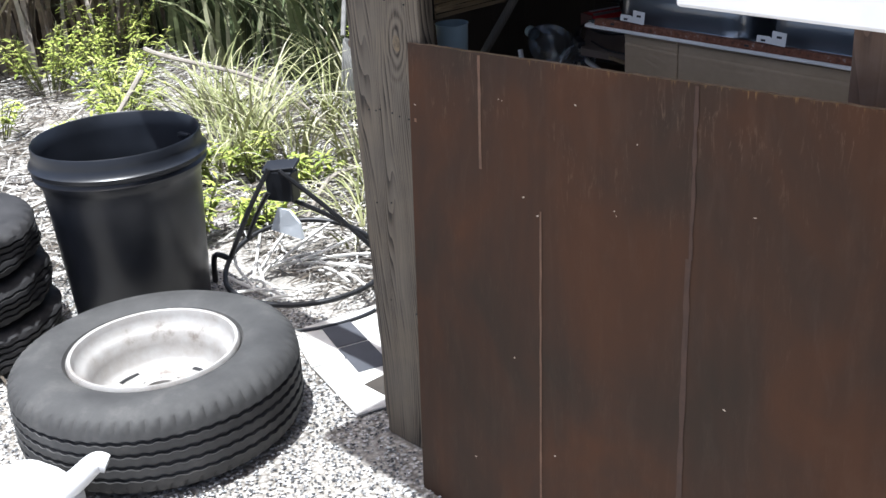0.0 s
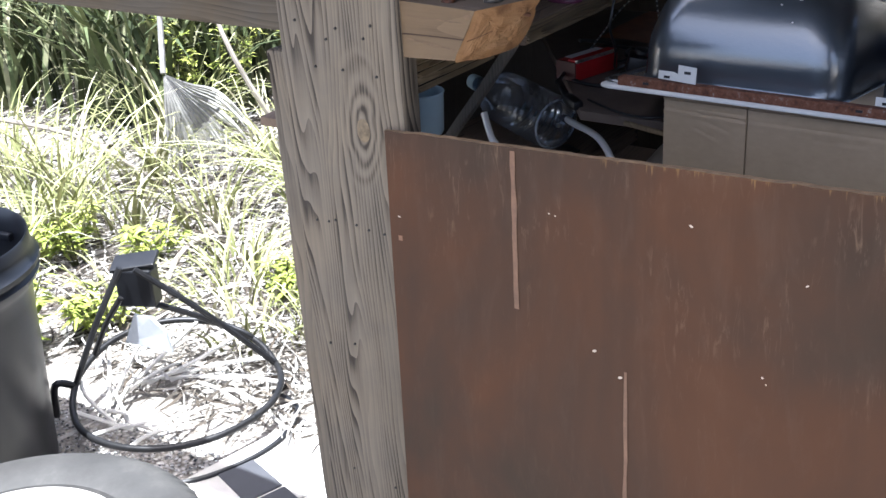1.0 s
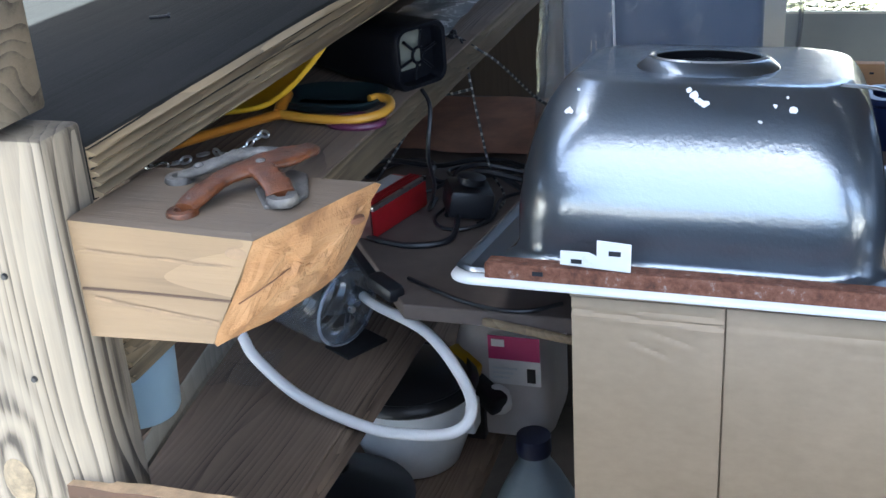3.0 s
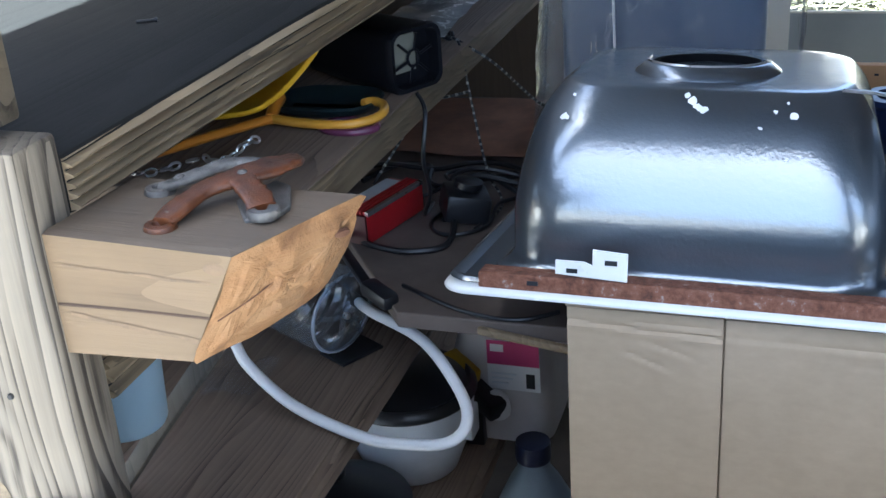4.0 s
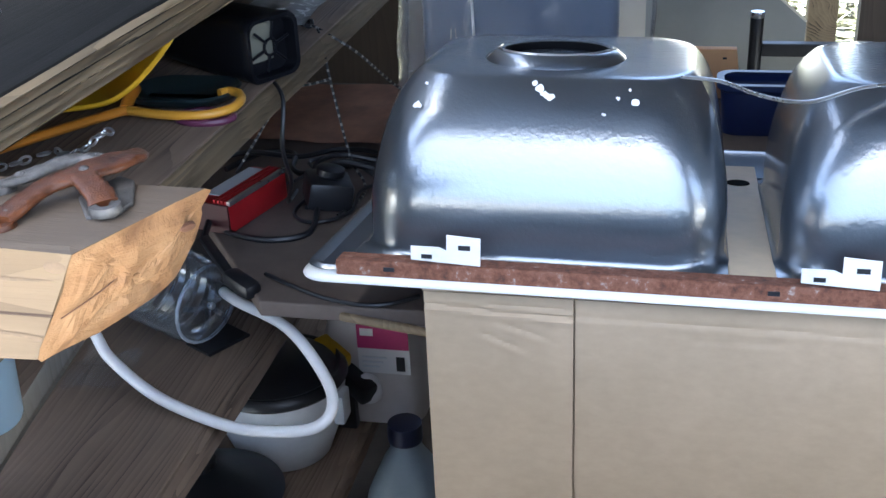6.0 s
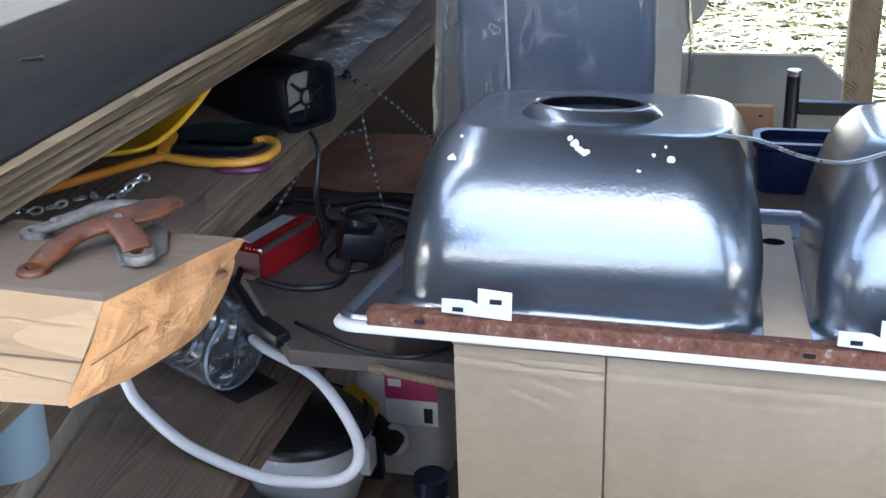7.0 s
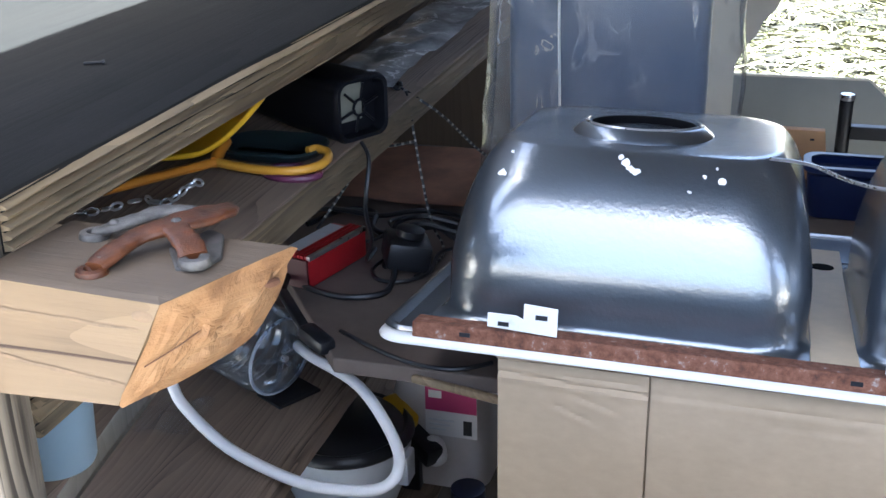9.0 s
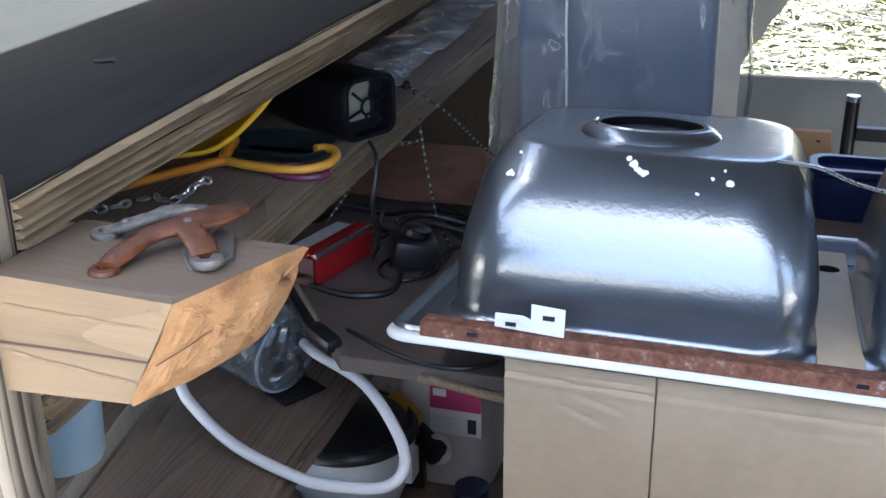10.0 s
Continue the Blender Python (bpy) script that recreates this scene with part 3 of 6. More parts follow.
bmesh.ops.translate(bm, verts=bm.verts, vec=(-0.300, -0.4015, 1.043))
M_KNOT = plain("dark_knot", (0.15, 0.115, 0.072), 0.7, var=0.6, scale=90, bumpy=0.6)
part("knot", bm, M_KNOT, post, "dark split knot", smooth=True)
nail_mesh = as_mesh("nail", lathe([(0.0, 0.0010), (0.0018, 0.0009), (0.0023, 0.0), (0.0023, -0.002)], (0, 0, 0), 8), True)
nail_mesh.materials.append(M_DARKMETAL)
for x, z in ((-0.413, 0.876), (-0.388, 0.878), (-0.374, 0.883), (-0.331, 0.882), (-0.307, 0.878), (-0.276, 0.877), (-0.414, 1.202), (-0.336, 1.196),
             (-0.270, 1.205), (-0.356, 1.178), (-0.285, 1.185), (-0.382, 1.134), (-0.329, 1.134), (-0.266, 1.130), (-0.414, 0.648), (-0.36, 0.66),
             (-0.40, 1.255), (-0.345, 1.255), (-0.31, 1.250), (-0.39, 0.40), (-0.30, 0.39)):
    nail = new("nail", nail_mesh)
    nail.parent = post
    nail.matrix_basis = pose(x + 0.335, -0.4025 + 0.385, z, 90, 0, 0)

rail = thing("timber_rail", (-1.1, -0.33, 1.22), "weathered timber rail fixed behind the post", "beam")
part("upper_board", plank((-2.3, -0.335, 1.27), (-0.49, -0.335, 1.262), 0.04, 0.075, rough=0.002, seed=5), M_PLANK_X, rail, smooth=True)
part("lower_board", plank((-2.3, -0.338, 1.20), (-0.455, -0.338, 1.196), 0.045, 0.055, rough=0.002, seed=6), M_PLANK_X, rail, smooth=True)
bm = plank((-1.6, -0.385, 1.343), (-0.246, -0.385, 1.349), 0.06, 0.092, rough=0.002, seed=8, cuts=20)
solo("top_timber", bm, M_PLANK_X, (-0.9, -0.385, 1.346), "weathered grey timber lying across the top of the post", "beam", smooth=True)

right_post = solo("timber_post", plank((0.80, -0.34, 0.0), (0.80, -0.34, 2.12), 0.15, 0.045, up=(0, -1, 0), rough=0.002, seed=12), M_DARKPOST, (0.80, -0.34, 0),
                  "dark brown timber post at the shed opening", "post", smooth=True)

# ---------------------------------------------------------------- plywood sheet
PLY_TILT = 3.2
ply = thing("plywood_sheet", (-0.255, -0.408, 1.052), "brown painted plywood sheet with worn edges leaning on the post", "board")
ply.rotation_mode = "XYZ"
ply.matrix_basis = Matrix.Translation((-0.255, -0.408, 1.052)) @ pose(0, 0, 0, 0, 0, -4.1) @ pose(0, 0, 0, -4.9, 0, 0) @ pose(0, 0, 0, 0, -PLY_TILT, 0)


def local_part(name, bm, material, parent, label="", smooth=False):
    ob = new(name, as_mesh(name, bm, smooth))
    ob.data.materials.append(material)
    ob.parent = parent
    return tagged(ob, label)


bm = bmesh.new()
PW, PH, PT = 1.18, 1.09, 0.013
nx = 60
front, rear = [], []
for k in range(2):
    top, bot = [], []
    for i in range(nx + 1):
        x = PW * i / nx
        jag = 0.0022 * noise.noise(Vector((x * 60, 3.1, 0))) + 0.0015 * noise.noise(Vector((x * 140, 1, 2)))
        top.append(bm.verts.new((x, k * PT, jag)))
        bot.append(bm.verts.new((x, k * PT, -PH)))
    (front if k == 0 else rear).append((top, bot))
for i in range(nx):
    (ft, fb), (rt, rb) = front[0], rear[0]
    bm.faces.new((fb[i], fb[i + 1], ft[i + 1], ft[i]))
    bm.faces.new((rb[i + 1], rb[i], rt[i], rt[i + 1]))
    bm.faces.new((ft[i], ft[i + 1], rt[i + 1], rt[i]))
    bm.faces.new((fb[i + 1], fb[i], rb[i], rb[i + 1]))
(ft, fb), (rt, rb) = front[0], rear[0]
bm.faces.new((fb[0], ft[0], rt[0], rb[0]))
bm.faces.new((ft[-1], fb[-1], rb[-1], rt[-1]))
sheet = local_part("sheet", bm, M_PLY, ply)
sheet.data.materials.append(plain("bare_ply_edge", (0.24, 0.165, 0.095), 0.8, var=0.5, scale=45, bumpy=0.5))
for f in sheet.data.polygons:
    if abs(f.normal.z) > 0.7:
        f.material_index = 1


def scrape(x, z0, z1, w, seed):
    rng = random.Random(seed)
    bm = bmesh.new()
    prev = None
    k = 26
    for i in range(k + 1):
        t = i / k
        z = z0 + (z1 - z0) * t
        ww = w * (0.55 + 0.45 * noise.noise(Vector((z * 30, seed, 0)))) + 0.001
        c = x + 0.0015 * noise.noise(Vector((z * 18, seed + 4, 0)))
        a, b = bm.verts.new((c - ww / 2, -0.0012, z)), bm.verts.new((c + ww / 2, -0.0012, z))
        if prev:
            bm.faces.new((prev[0], prev[1], b, a))
        prev = (a, b)
    return bm


for x, z0, z1, w, s in ((0.232, -0.005, -0.235, 0.013, 1), (0.408, -0.29, -0.98, 0.0085, 2), 
                        (0.02, -0.16, -0.168, 0.012, 5)):
    local_part("scrape", scrape(x, z0, z1, w, s), M_SCRAPE, ply, "long bare scrape in the paint")
M_RUB = plain("rubbed_paint", (0.064, 0.035, 0.023), 0.75, var=0.35, scale=24)
for x, z0, z1, w, s in ((0.775, -0.004, -0.30, 0.013, 3), (0.770, -0.30, -1.05, 0.020, 8)):
    local_part("rub_mark", scrape(x, z0, z1, w, s), M_RUB, ply, "broad faint rubbed streak in the paint")
rng = random.Random(4)
M_FLECK = plain("pale_paint_fleck", (0.55, 0.46, 0.38), 0.7)
fl = bmesh.new()
for x, z in ((0.29, -0.085), (0.30, -0.087), (0.40, -0.30), (0.60, -0.25), (0.605, -0.258), (0.36, -0.27), (0.02, -0.13), (0.33, -0.62), (0.9, -0.2), (0.5, -0.07),
             (0.65, -0.12), (0.86, -0.55), (0.45, -0.8), (0.2, -0.9)):
    w, h = rng.uniform(0.0012, 0.004), rng.uniform(0.0008, 0.0022)
    a = rng.uniform(-0.6, 0.6)
    pts = [Vector((x + w * math.cos(q) * math.cos(a) - h * math.sin(q) * math.sin(a), -0.0014, z + w * math.cos(q) * math.sin(a) + h * math.sin(q))) for q in (0, 1.1, 2.2, 3.3, 4.4, 5.4)]
    fl.faces.new([fl.verts.new(p) for p in pts])
tagged(local_part("paint_flecks", fl, M_FLECK, ply, "small pale chips in the paint"), kind="stuff")

# ---------------------------------------------------------------- shelves on the far side of the post
def shelf(name, x0, x1, y0, y1, z0, z1, material, label, seed, rough=0.002, parts=()):
    bm = plank(((x0 + x1) / 2, y0, (z0 + z1) / 2), ((x0 + x1) / 2, y1, (z0 + z1) / 2), x1 - x0, z1 - z0, rough=rough, seed=seed, cuts=24, bevel=0.005)
    return solo(name, bm, material, ((x0 + x1) / 2, (y0 + y1) / 2, z0), label, "shelf", smooth=True)


def ridged_edge(name, x, y0, y1, z0, z1, lines, material, seed, parent):
    """The edge of a weathered board: soft grain worn away between hard ridges."""
    bm = bmesh.new()
    kz, ky = lines * 4, 60
    grid = []
    for i in range(-1, ky + 2):
        y = y0 + (y1 - y0) * min(ky, max(0, i)) / ky
        row = []
        for k in range(-1, kz + 2):
            t = min(kz, max(0, k)) / kz
            wob = 0.6 * noise.noise(Vector((y * 2.2, seed, t * 1.5)))
            d = 0.0045 * math.sin(2 * math.pi * (t * lines + wob)) + 0.001 * noise.noise(Vector((y * 20, t * 9, seed)))
            if i in (-1, ky + 1) or k in (-1, kz + 1):
                d = -0.012
            row.append(bm.verts.new((x + d, y, z0 + (z1 - z0) * t)))
        grid.append(row)
    for a, b in zip(grid, grid[1:]):
        for k in range(kz + 2):
            bm.faces.new((a[k], b[k], b[k + 1], a[k + 1]))
    return part(name, bm, material, parent, "deeply ridged weathered edge", smooth=True, angle=80)


def ridged_shelf(name, x0, x1, y0, y1, z0, z1, lines, label, seed, mat, edge_mat):
    t = thing(name, ((x0 + x1) / 2, (y0 + y1) / 2, z0), label, "shelf")
    part("board", plank(((x0 + x1) / 2, y0, (z0 + z1) / 2), ((x0 + x1) / 2, y1, (z0 + z1) / 2), x1 - x0, z1 - z0, rough=0.0015, seed=seed, cuts=24, bevel=0.004), mat, t, smooth=True)
    ridged_edge("worn_edge", x1 + 0.003, y0 + 0.002, y1 - 0.002, z0 + 0.003, z1 - 0.003, lines, edge_mat, seed, t)
    return t


ridged_shelf("shelf_board", -0.675, -0.225, -0.357, 1.30, 1.2395, 1.280, 5, "weathered shelf board, top painted near black for its shade, with a ridged tan edge", 21, M_PLANK_Y, M_EDGE_Y)
ridged_shelf("shelf_board", -0.60, -0.216, -0.06, 1.30, 1.098, 1.134, 5, "weathered brown shelf board holding hangers and a heater", 22, M_BROWN_Y, M_EDGE_Y)
ridged_shelf("shelf_board", -0.60, -0.262, -0.12, 0.46, 0.760, 0.800, 3, "dark brown stained shelf board under a plastic bottle", 23, M_BROWN_Y, M_BROWN_Y)
ridged_shelf("shelf_board", -0.60, -0.222, 0.10, 1.10, 0.462, 0.500, 3, "low dark wooden shelf board holding tubs and jugs", 24, M_BROWN_Y, M_BROWN_Y)
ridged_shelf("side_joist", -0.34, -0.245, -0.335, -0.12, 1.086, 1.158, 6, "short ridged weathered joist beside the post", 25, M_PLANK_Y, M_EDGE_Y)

mid = thing("work_board", (0.1, 0.5, 0.938), "dusty brown board with scattered cables on it", "shelf")
bm = solid([(0.90, 0.075, 0.932), (0.90, 0.82, 0.932), (-0.59, 0.82, 0.932), (-0.59, 0.62, 0.932), (-0.315, 0.25, 0.932), (-0.188, 0.075, 0.932)], (0, 0, 0.018), bevel=0.002)
part("board", bm, M_DUSTBOARD, mid)
part("worn_edge", plank((-0.10, 0.071, 0.940), (0.0, 0.066, 0.930), 0.008, 0.010, rough=0.002, seed=2), M_EDGE_Y, mid, "split pale edge strip", smooth=True)

# cut beam end beside the post
blk = thing("beam_end", (-0.17, -0.34, 1.164), "freshly sawn timber beam end with a rough slanted cut", "beam")
FRONT_L = [(-0.2215, -0.392, 1.2430), (-0.2215, -0.392, 1.162)]
BACK_L = [(-0.2215, -0.288, 1.2395), (-0.2215, -0.288, 1.160)]
# outline of the cut: from the front top corner round the far tip and down under the beam
CUT = [(-0.0955, -0.3925, 1.2380), (-0.0885, -0.3760, 1.2385), (-0.0570, -0.2900, 1.2375), (-0.0622, -0.2870, 1.2235), (-0.0705, -0.2810, 1.2030), (-0.0832, -0.2830, 1.1805),
       (-0.0940, -0.2900, 1.1650), (-0.1133, -0.3307, 1.1580), (-0.1275, -0.3726, 1.1612), (-0.1328, -0.3922, 1.1655), (-0.1138, -0.3922, 1.2000)]
bm = bmesh.new()
hull = [bm.verts.new(p) for p in FRONT_L + BACK_L + CUT[:10] + [(-0.2215, -0.386, 1.2440), (-0.100, -0.386, 1.2400), (-0.2215, -0.392, 1.2390)]]
made = bmesh.ops.convex_hull(bm, input=hull)
bmesh.ops.delete(bm, geom=list({g for g in made["geom_interior"] + made["geom_unused"] if isinstance(g, bmesh.types.BMVert)}), context="VERTS")
body = part("body", bm, M_BLOCK, blk)
body.data.materials.append(M_BLOCKTOP)
for f in body.data.polygons:
    if f.normal.z > 0.7:
        f.material_index = 1
# hewn face, laid just proud of the cut, with chips and tool marks
bm = bmesh.new()
rim_line = smooth_line(CUT + [CUT[0]], 3)[:-1]
centre = sum((Vector(p) for p in CUT), Vector()) / len(CUT)
out_n = (Vector(CUT[9]) - Vector(CUT[0])).cross(Vector(CUT[2]) - Vector(CUT[0])).normalized()
if out_n.x < 0:
    out_n = -out_n
rings_c = []
RC = 16
for k in range(RC):
    t = 1 - k / RC
    row = []
    for p in rim_line:
        q = centre.lerp(p, t)
        soft_k = min(1.0, 2.4 * (1 - t))
        ridge = abs(noise.noise(Vector((q.x * 20, q.y * 15, q.z * 38)))) + 0.35 * abs(noise.noise(q * 60))
        q = q + out_n * (0.0003 + soft_k * (0.0052 - 0.0115 * (0.42 - min(0.42, ridge)))) + out_n * 0.0016 * noise.noise(q * 210) * soft_k
        q += (p - centre).normalized() * 0.0014 * noise.noise(p * 330) * (1 - soft_k)
        row.append(bm.verts.new(q))
    rings_c.append(row)
for a, b in zip(rings_c, rings_c[1:]):
    for k in range(len(rim_line)):
        j = (k + 1) % len(rim_line)
        bm.faces.new((a[k], a[j], b[j], b[k]))
bm.faces.new(rings_c[-1])
bmesh.ops.recalc_face_normals(bm, faces=bm.faces[:])
part("cut_face", bm, M_CUTEND, blk, "orange rough-hewn cut face")
# dark pitch pocket and a drying crack that runs on across the cut
M_PITCH = plain("dark_pitch_wood", (0.085, 0.036, 0.018), 0.7, var=0.5, scale=80, bumpy=0.5)
bm = lathe([(0.0, 0.0016), (0.0030, 0.0013), (0.0048, 0.0006), (0.0056, -0.0020)], (0, 0, 0), 18, matrix=Matrix.Diagonal((0.62, 1.5, 1, 1)))
q = Vector((0, 0, 1)).rotation_difference(out_n).to_matrix().to_4x4()
bmesh.ops.transform(bm, matrix=Matrix.Translation(Vector((-0.0690, -0.3015, 1.2165)) + out_n * 0.0030) @ q @ pose(0, 0, 0, 0, 0, -35), verts=bm.verts)
part("pitch_pocket", bm, M_PITCH, blk, "dark resin pocket in the cut", smooth=True)
part("crack", tube([Vector(p) + out_n * 0.0036 for p in ((-0.1155, -0.389, 1.1955), (-0.104, -0.366, 1.200), (-0.095, -0.343, 1.2045), (-0.0885, -0.325, 1.2030))], 0.0005, 5), M_PITCH, blk, "thin dark drying crack")
M_CRACK = plain("dark_crack", (0.05, 0.03, 0.018), 0.9)
part("crack", tube([(-0.2200, -0.3921, 1.1965), (-0.17, -0.3921, 1.1970), (-0.116, -0.3921, 1.1965)], 0.0011, 5), M_CRACK, blk, "thin dark drying crack")
M_BAND = plain("dark_growth_band", (0.125, 0.082, 0.047), 0.8, var=0.4, scale=60)
for za, zb, w, xe in ((1.2235, 1.2195, 0.0030, -0.112), (1.1905, 1.1800, 0.0046, -0.126)):
    bm = bmesh.new()
    prev = None
    for i in range(21):
        t = i / 20
        x = -0.2125 + (xe + 0.2125) * t
        z = za + (zb - za) * t + 0.0012 * noise.noise(Vector((x * 40, za * 90, 0)))
        ww = w * (0.55 + 0.5 * noise.noise(Vector((x * 55, za * 50, 3))))
        yf = -0.3927
        row = [bm.verts.new((x, yf, z - ww / 2)), bm.verts.new((x, yf, z + ww / 2))]
        if prev:
            bm.faces.new((prev[0], row[0], row[1], prev[1]))
        prev = row
    part("growth_band", bm, M_BAND, blk, "dark band of grain")
bm = lathe([(0.0, 0.0010), (0.004, 0.0008), (0.0062, 0.0)], (0, 0, 0), 16, matrix=Matrix.Diagonal((1.3, 0.7, 1, 1)))
bmesh.ops.rotate(bm, verts=bm.verts, cent=(0, 0, 0), matrix=Euler((radians(90), 0, radians(0))).to_matrix())
bmesh.ops.translate(bm, verts=bm.verts, vec=(-0.1080, -0.3922, 1.2290))
part("knot", bm, M_BAND, blk, "small dark knot", smooth=True)

# ---------------------------------------------------------------- sink, upside down
SINK = pose(0, -0.025, 1.033, -8.0, 0.5, 0)
sink = thing("kitchen_sink", (0.3, -0.025, 1.033), "black-backed double kitchen sink lying upside down with rusty rails", "sink")


def sink_part(name, bm, material, label="", parent=None, smooth=True, angle=50):
    bmesh.ops.transform(bm, matrix=SINK, verts=bm.verts)
    return part(name, bm, material, parent or sink, label, smooth, angle)


M_DECK = plain("bare_tan_primer", (0.56, 0.435, 0.28), 0.6, var=0.2)
SX0, SX1, SY1 = -0.106, 0.736, 0.56
rings = [rounded(SX0 + o, SX1 - o, 0 + o, SY1 - o, max(0.004, 0.028 - o), z) for o, z in
         ((0.004, -0.0030), (0.0008, -0.002), (0.0, 0.0003), (0.0012, 0.0026), (0.005, 0.0045), (0.010, 0.0070))]
sink_part("rim", loft(rings), M_WHITE, "white enamelled rolled rim")
rings = [rounded(SX0 + o, SX1 - o, o, SY1 - o, max(0.004, 0.03 - o), z) for o, z in ((0.005, 0.0095), (0.008, 0.0125), (0.012, 0.0125), (0.020, 0.008))]
BOWLS = ((-0.066, 0.293), (0.323, 0.700))
deck = loft(rings)
# deck between and round the bowls, from strips that leave the bowls open
y0, y1 = 0.030, 0.425
for x0, x1, ya, yb in ((SX0 + 0.019, SX1 - 0.019, 0.019, y0), (SX0 + 0.019, SX1 - 0.019, y1, SY1 - 0.019), (SX0 + 0.019, BOWLS[0][0], y0, y1),
                       (BOWLS[0][1], BOWLS[1][0], y0, y1), (BOWLS[1][1], SX1 - 0.019, y0, y1)):
    sink_part("deck_panel", box(x0, x1, ya, yb, 0.006, 0.0085), M_DECK if x1 - x0 < 0.04 and x0 > 0.2 else M_ENAMEL, smooth=False)
sink_part("deck", deck, M_ENAMEL)
sink_part("deck_web", box(BOWLS[0][1] - 0.006, BOWLS[1][0] + 0.006, 0.032, 0.47, 0.0088, 0.0112, bevel=0.001), M_DECK, "bare tan strip between the bowls", smooth=False)
sink_part("tap_hole", lathe([(0.0, 0.0123), (0.013, 0.0122), (0.014, 0.0108)], (0.306, 0.385, 0), 20), M_HOLESHADE, "flat black disc standing in for the shaded tap hole")
for x0, x1 in BOWLS:
    prof = [(0.0, 0.0085, 0.03), (0.005, 0.0095, 0.045), (0.010, 0.0125, 0.05), (0.0145, 0.019, 0.054), (0.0140, 0.034, 0.057), (0.0138, 0.050, 0.059), (0.0148, 0.066, 0.060), (0.0180, 0.084, 0.061), (0.0225, 0.100, 0.062), (0.028, 0.116, 0.063),
            (0.0345, 0.131, 0.064), (0.0415, 0.1445, 0.064), (0.050, 0.156, 0.063), (0.0590, 0.1645, 0.062), (0.0665, 0.1702, 0.060), (0.0720, 0.1737, 0.058), (0.0755, 0.1755, 0.057), (0.0790, 0.1764, 0.056), (0.086, 0.1769, 0.052), (0.105, 0.1772, 0.042)]
    # the foot turns in, a shape added so it mirrors the dark plywood
    under = lambda z: 0.12 * max(0.0, 0.070 - z) if z > 0.015 else 0.010
    rings = [rounded(x0 + 0.62 * o, x1 - 0.62 * o, y0 + o + under(z), y1 - o, r, z, 10) for o, z, r in prof]
    # the bowl's floor falls a little towards the rear drain
    rings = [[p + Vector((0, 0, 0.03 * (p.y - 0.11) * max(0.0, (p.z - 0.09) / 0.087))) for p in ring] for ring in rings]
    bowl = sink_part("bowl", loft(rings, cap1=True), M_ENAMEL, "glossy black bowl with chipped enamel", angle=70)
    cx, cy = (x0 + x1) / 2 - 0.004, 0.205
    ring = lathe([(0.0715, 0.1775), (0.0700, 0.1815), (0.0615, 0.1885), (0.0590, 0.1897), (0.0555, 0.1900), (0.0515, 0.1888)], (cx, cy, 0), 48)
    collar = sink_part("drain_collar", ring, M_ENAMEL, "raised round drain collar", bowl, angle=30)
    # closed shallow throat, painted black as the shade of an open drain
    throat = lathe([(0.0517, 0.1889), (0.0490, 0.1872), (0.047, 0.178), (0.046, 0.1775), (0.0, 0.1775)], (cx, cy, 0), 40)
    sink_part("drain_hole", throat, M_HOLESHADE, "shallow drain hole painted black for its shade", bowl)
    if x0 < 0:
        # bright arc put in as a highlight on the collar's lip, and chips
        lip = tube([(cx + 0.057 * math.cos(a), cy + 0.057 * math.sin(a), 0.1900) for a in [math.pi * (0.95 + 0.1 * i) for i in range(12)]], 0.0016, 6)
        sink_part("lip_highlight", lip, M_STEEL, "bright arc put in as the highlight on the collar lip", bowl)
for x0, x1 in ((-0.068, 0.72),):
    rail_bm = box(x0, x1, 0.0050, 0.030, 0.0040, 0.0195, bevel=0.002)
    sink_part("mounting_rail", rail_bm, M_RUST, "rusty steel mounting rail", smooth=False)
for bx in (0.004, 0.344):
    b2 = solid([(bx, 0.0035, 0.024), (bx + 0.064, 0.0035, 0.021), (bx + 0.064, 0.0035, 0.047), (bx + 0.033, 0.0035, 0.049), (bx + 0.033, 0.0035, 0.034), (bx + 0.026, 0.0035, 0.037), (bx, 0.0035, 0.037)], (0, 0.002, 0), bevel=0.0005)
    br = sink_part("clip", b2, M_WHITE, "white painted fixing clip", smooth=False)
    for s0, s1, t0, t1 in ((0.044, 0.055, 0.0355, 0.0400), (0.010, 0.020, 0.0260, 0.0300)):
        sink_part("slot", box(bx + s0, bx + s1, 0.0027, 0.0034, t0, t1), M_BLACK, "", br, smooth=False)
    hole = box(bx - 0.026, bx - 0.016, 0.0042, 0.0049, 0.0105, 0.0145)
    sink_part("slot", hole, M_BLACK, smooth=False)
strap = tube([(0.235, 0.112, 0.1785), (0.27, 0.100, 0.1775), (0.305, 0.086, 0.168), (0.345, 0.080, 0.165), (0.39, 0.086, 0.178), (0.44, 0.105, 0.1800)], 0.0035, 8, flat=0.5)
sink_part("tie_strap", strap, M_STEEL, "bright bent steel strap between the bowls")
M_CHIP = plain("white_primer_chip", (0.72, 0.72, 0.73), 0.6, var=0.1)
chips = bmesh.new()
rng = random.Random(11)
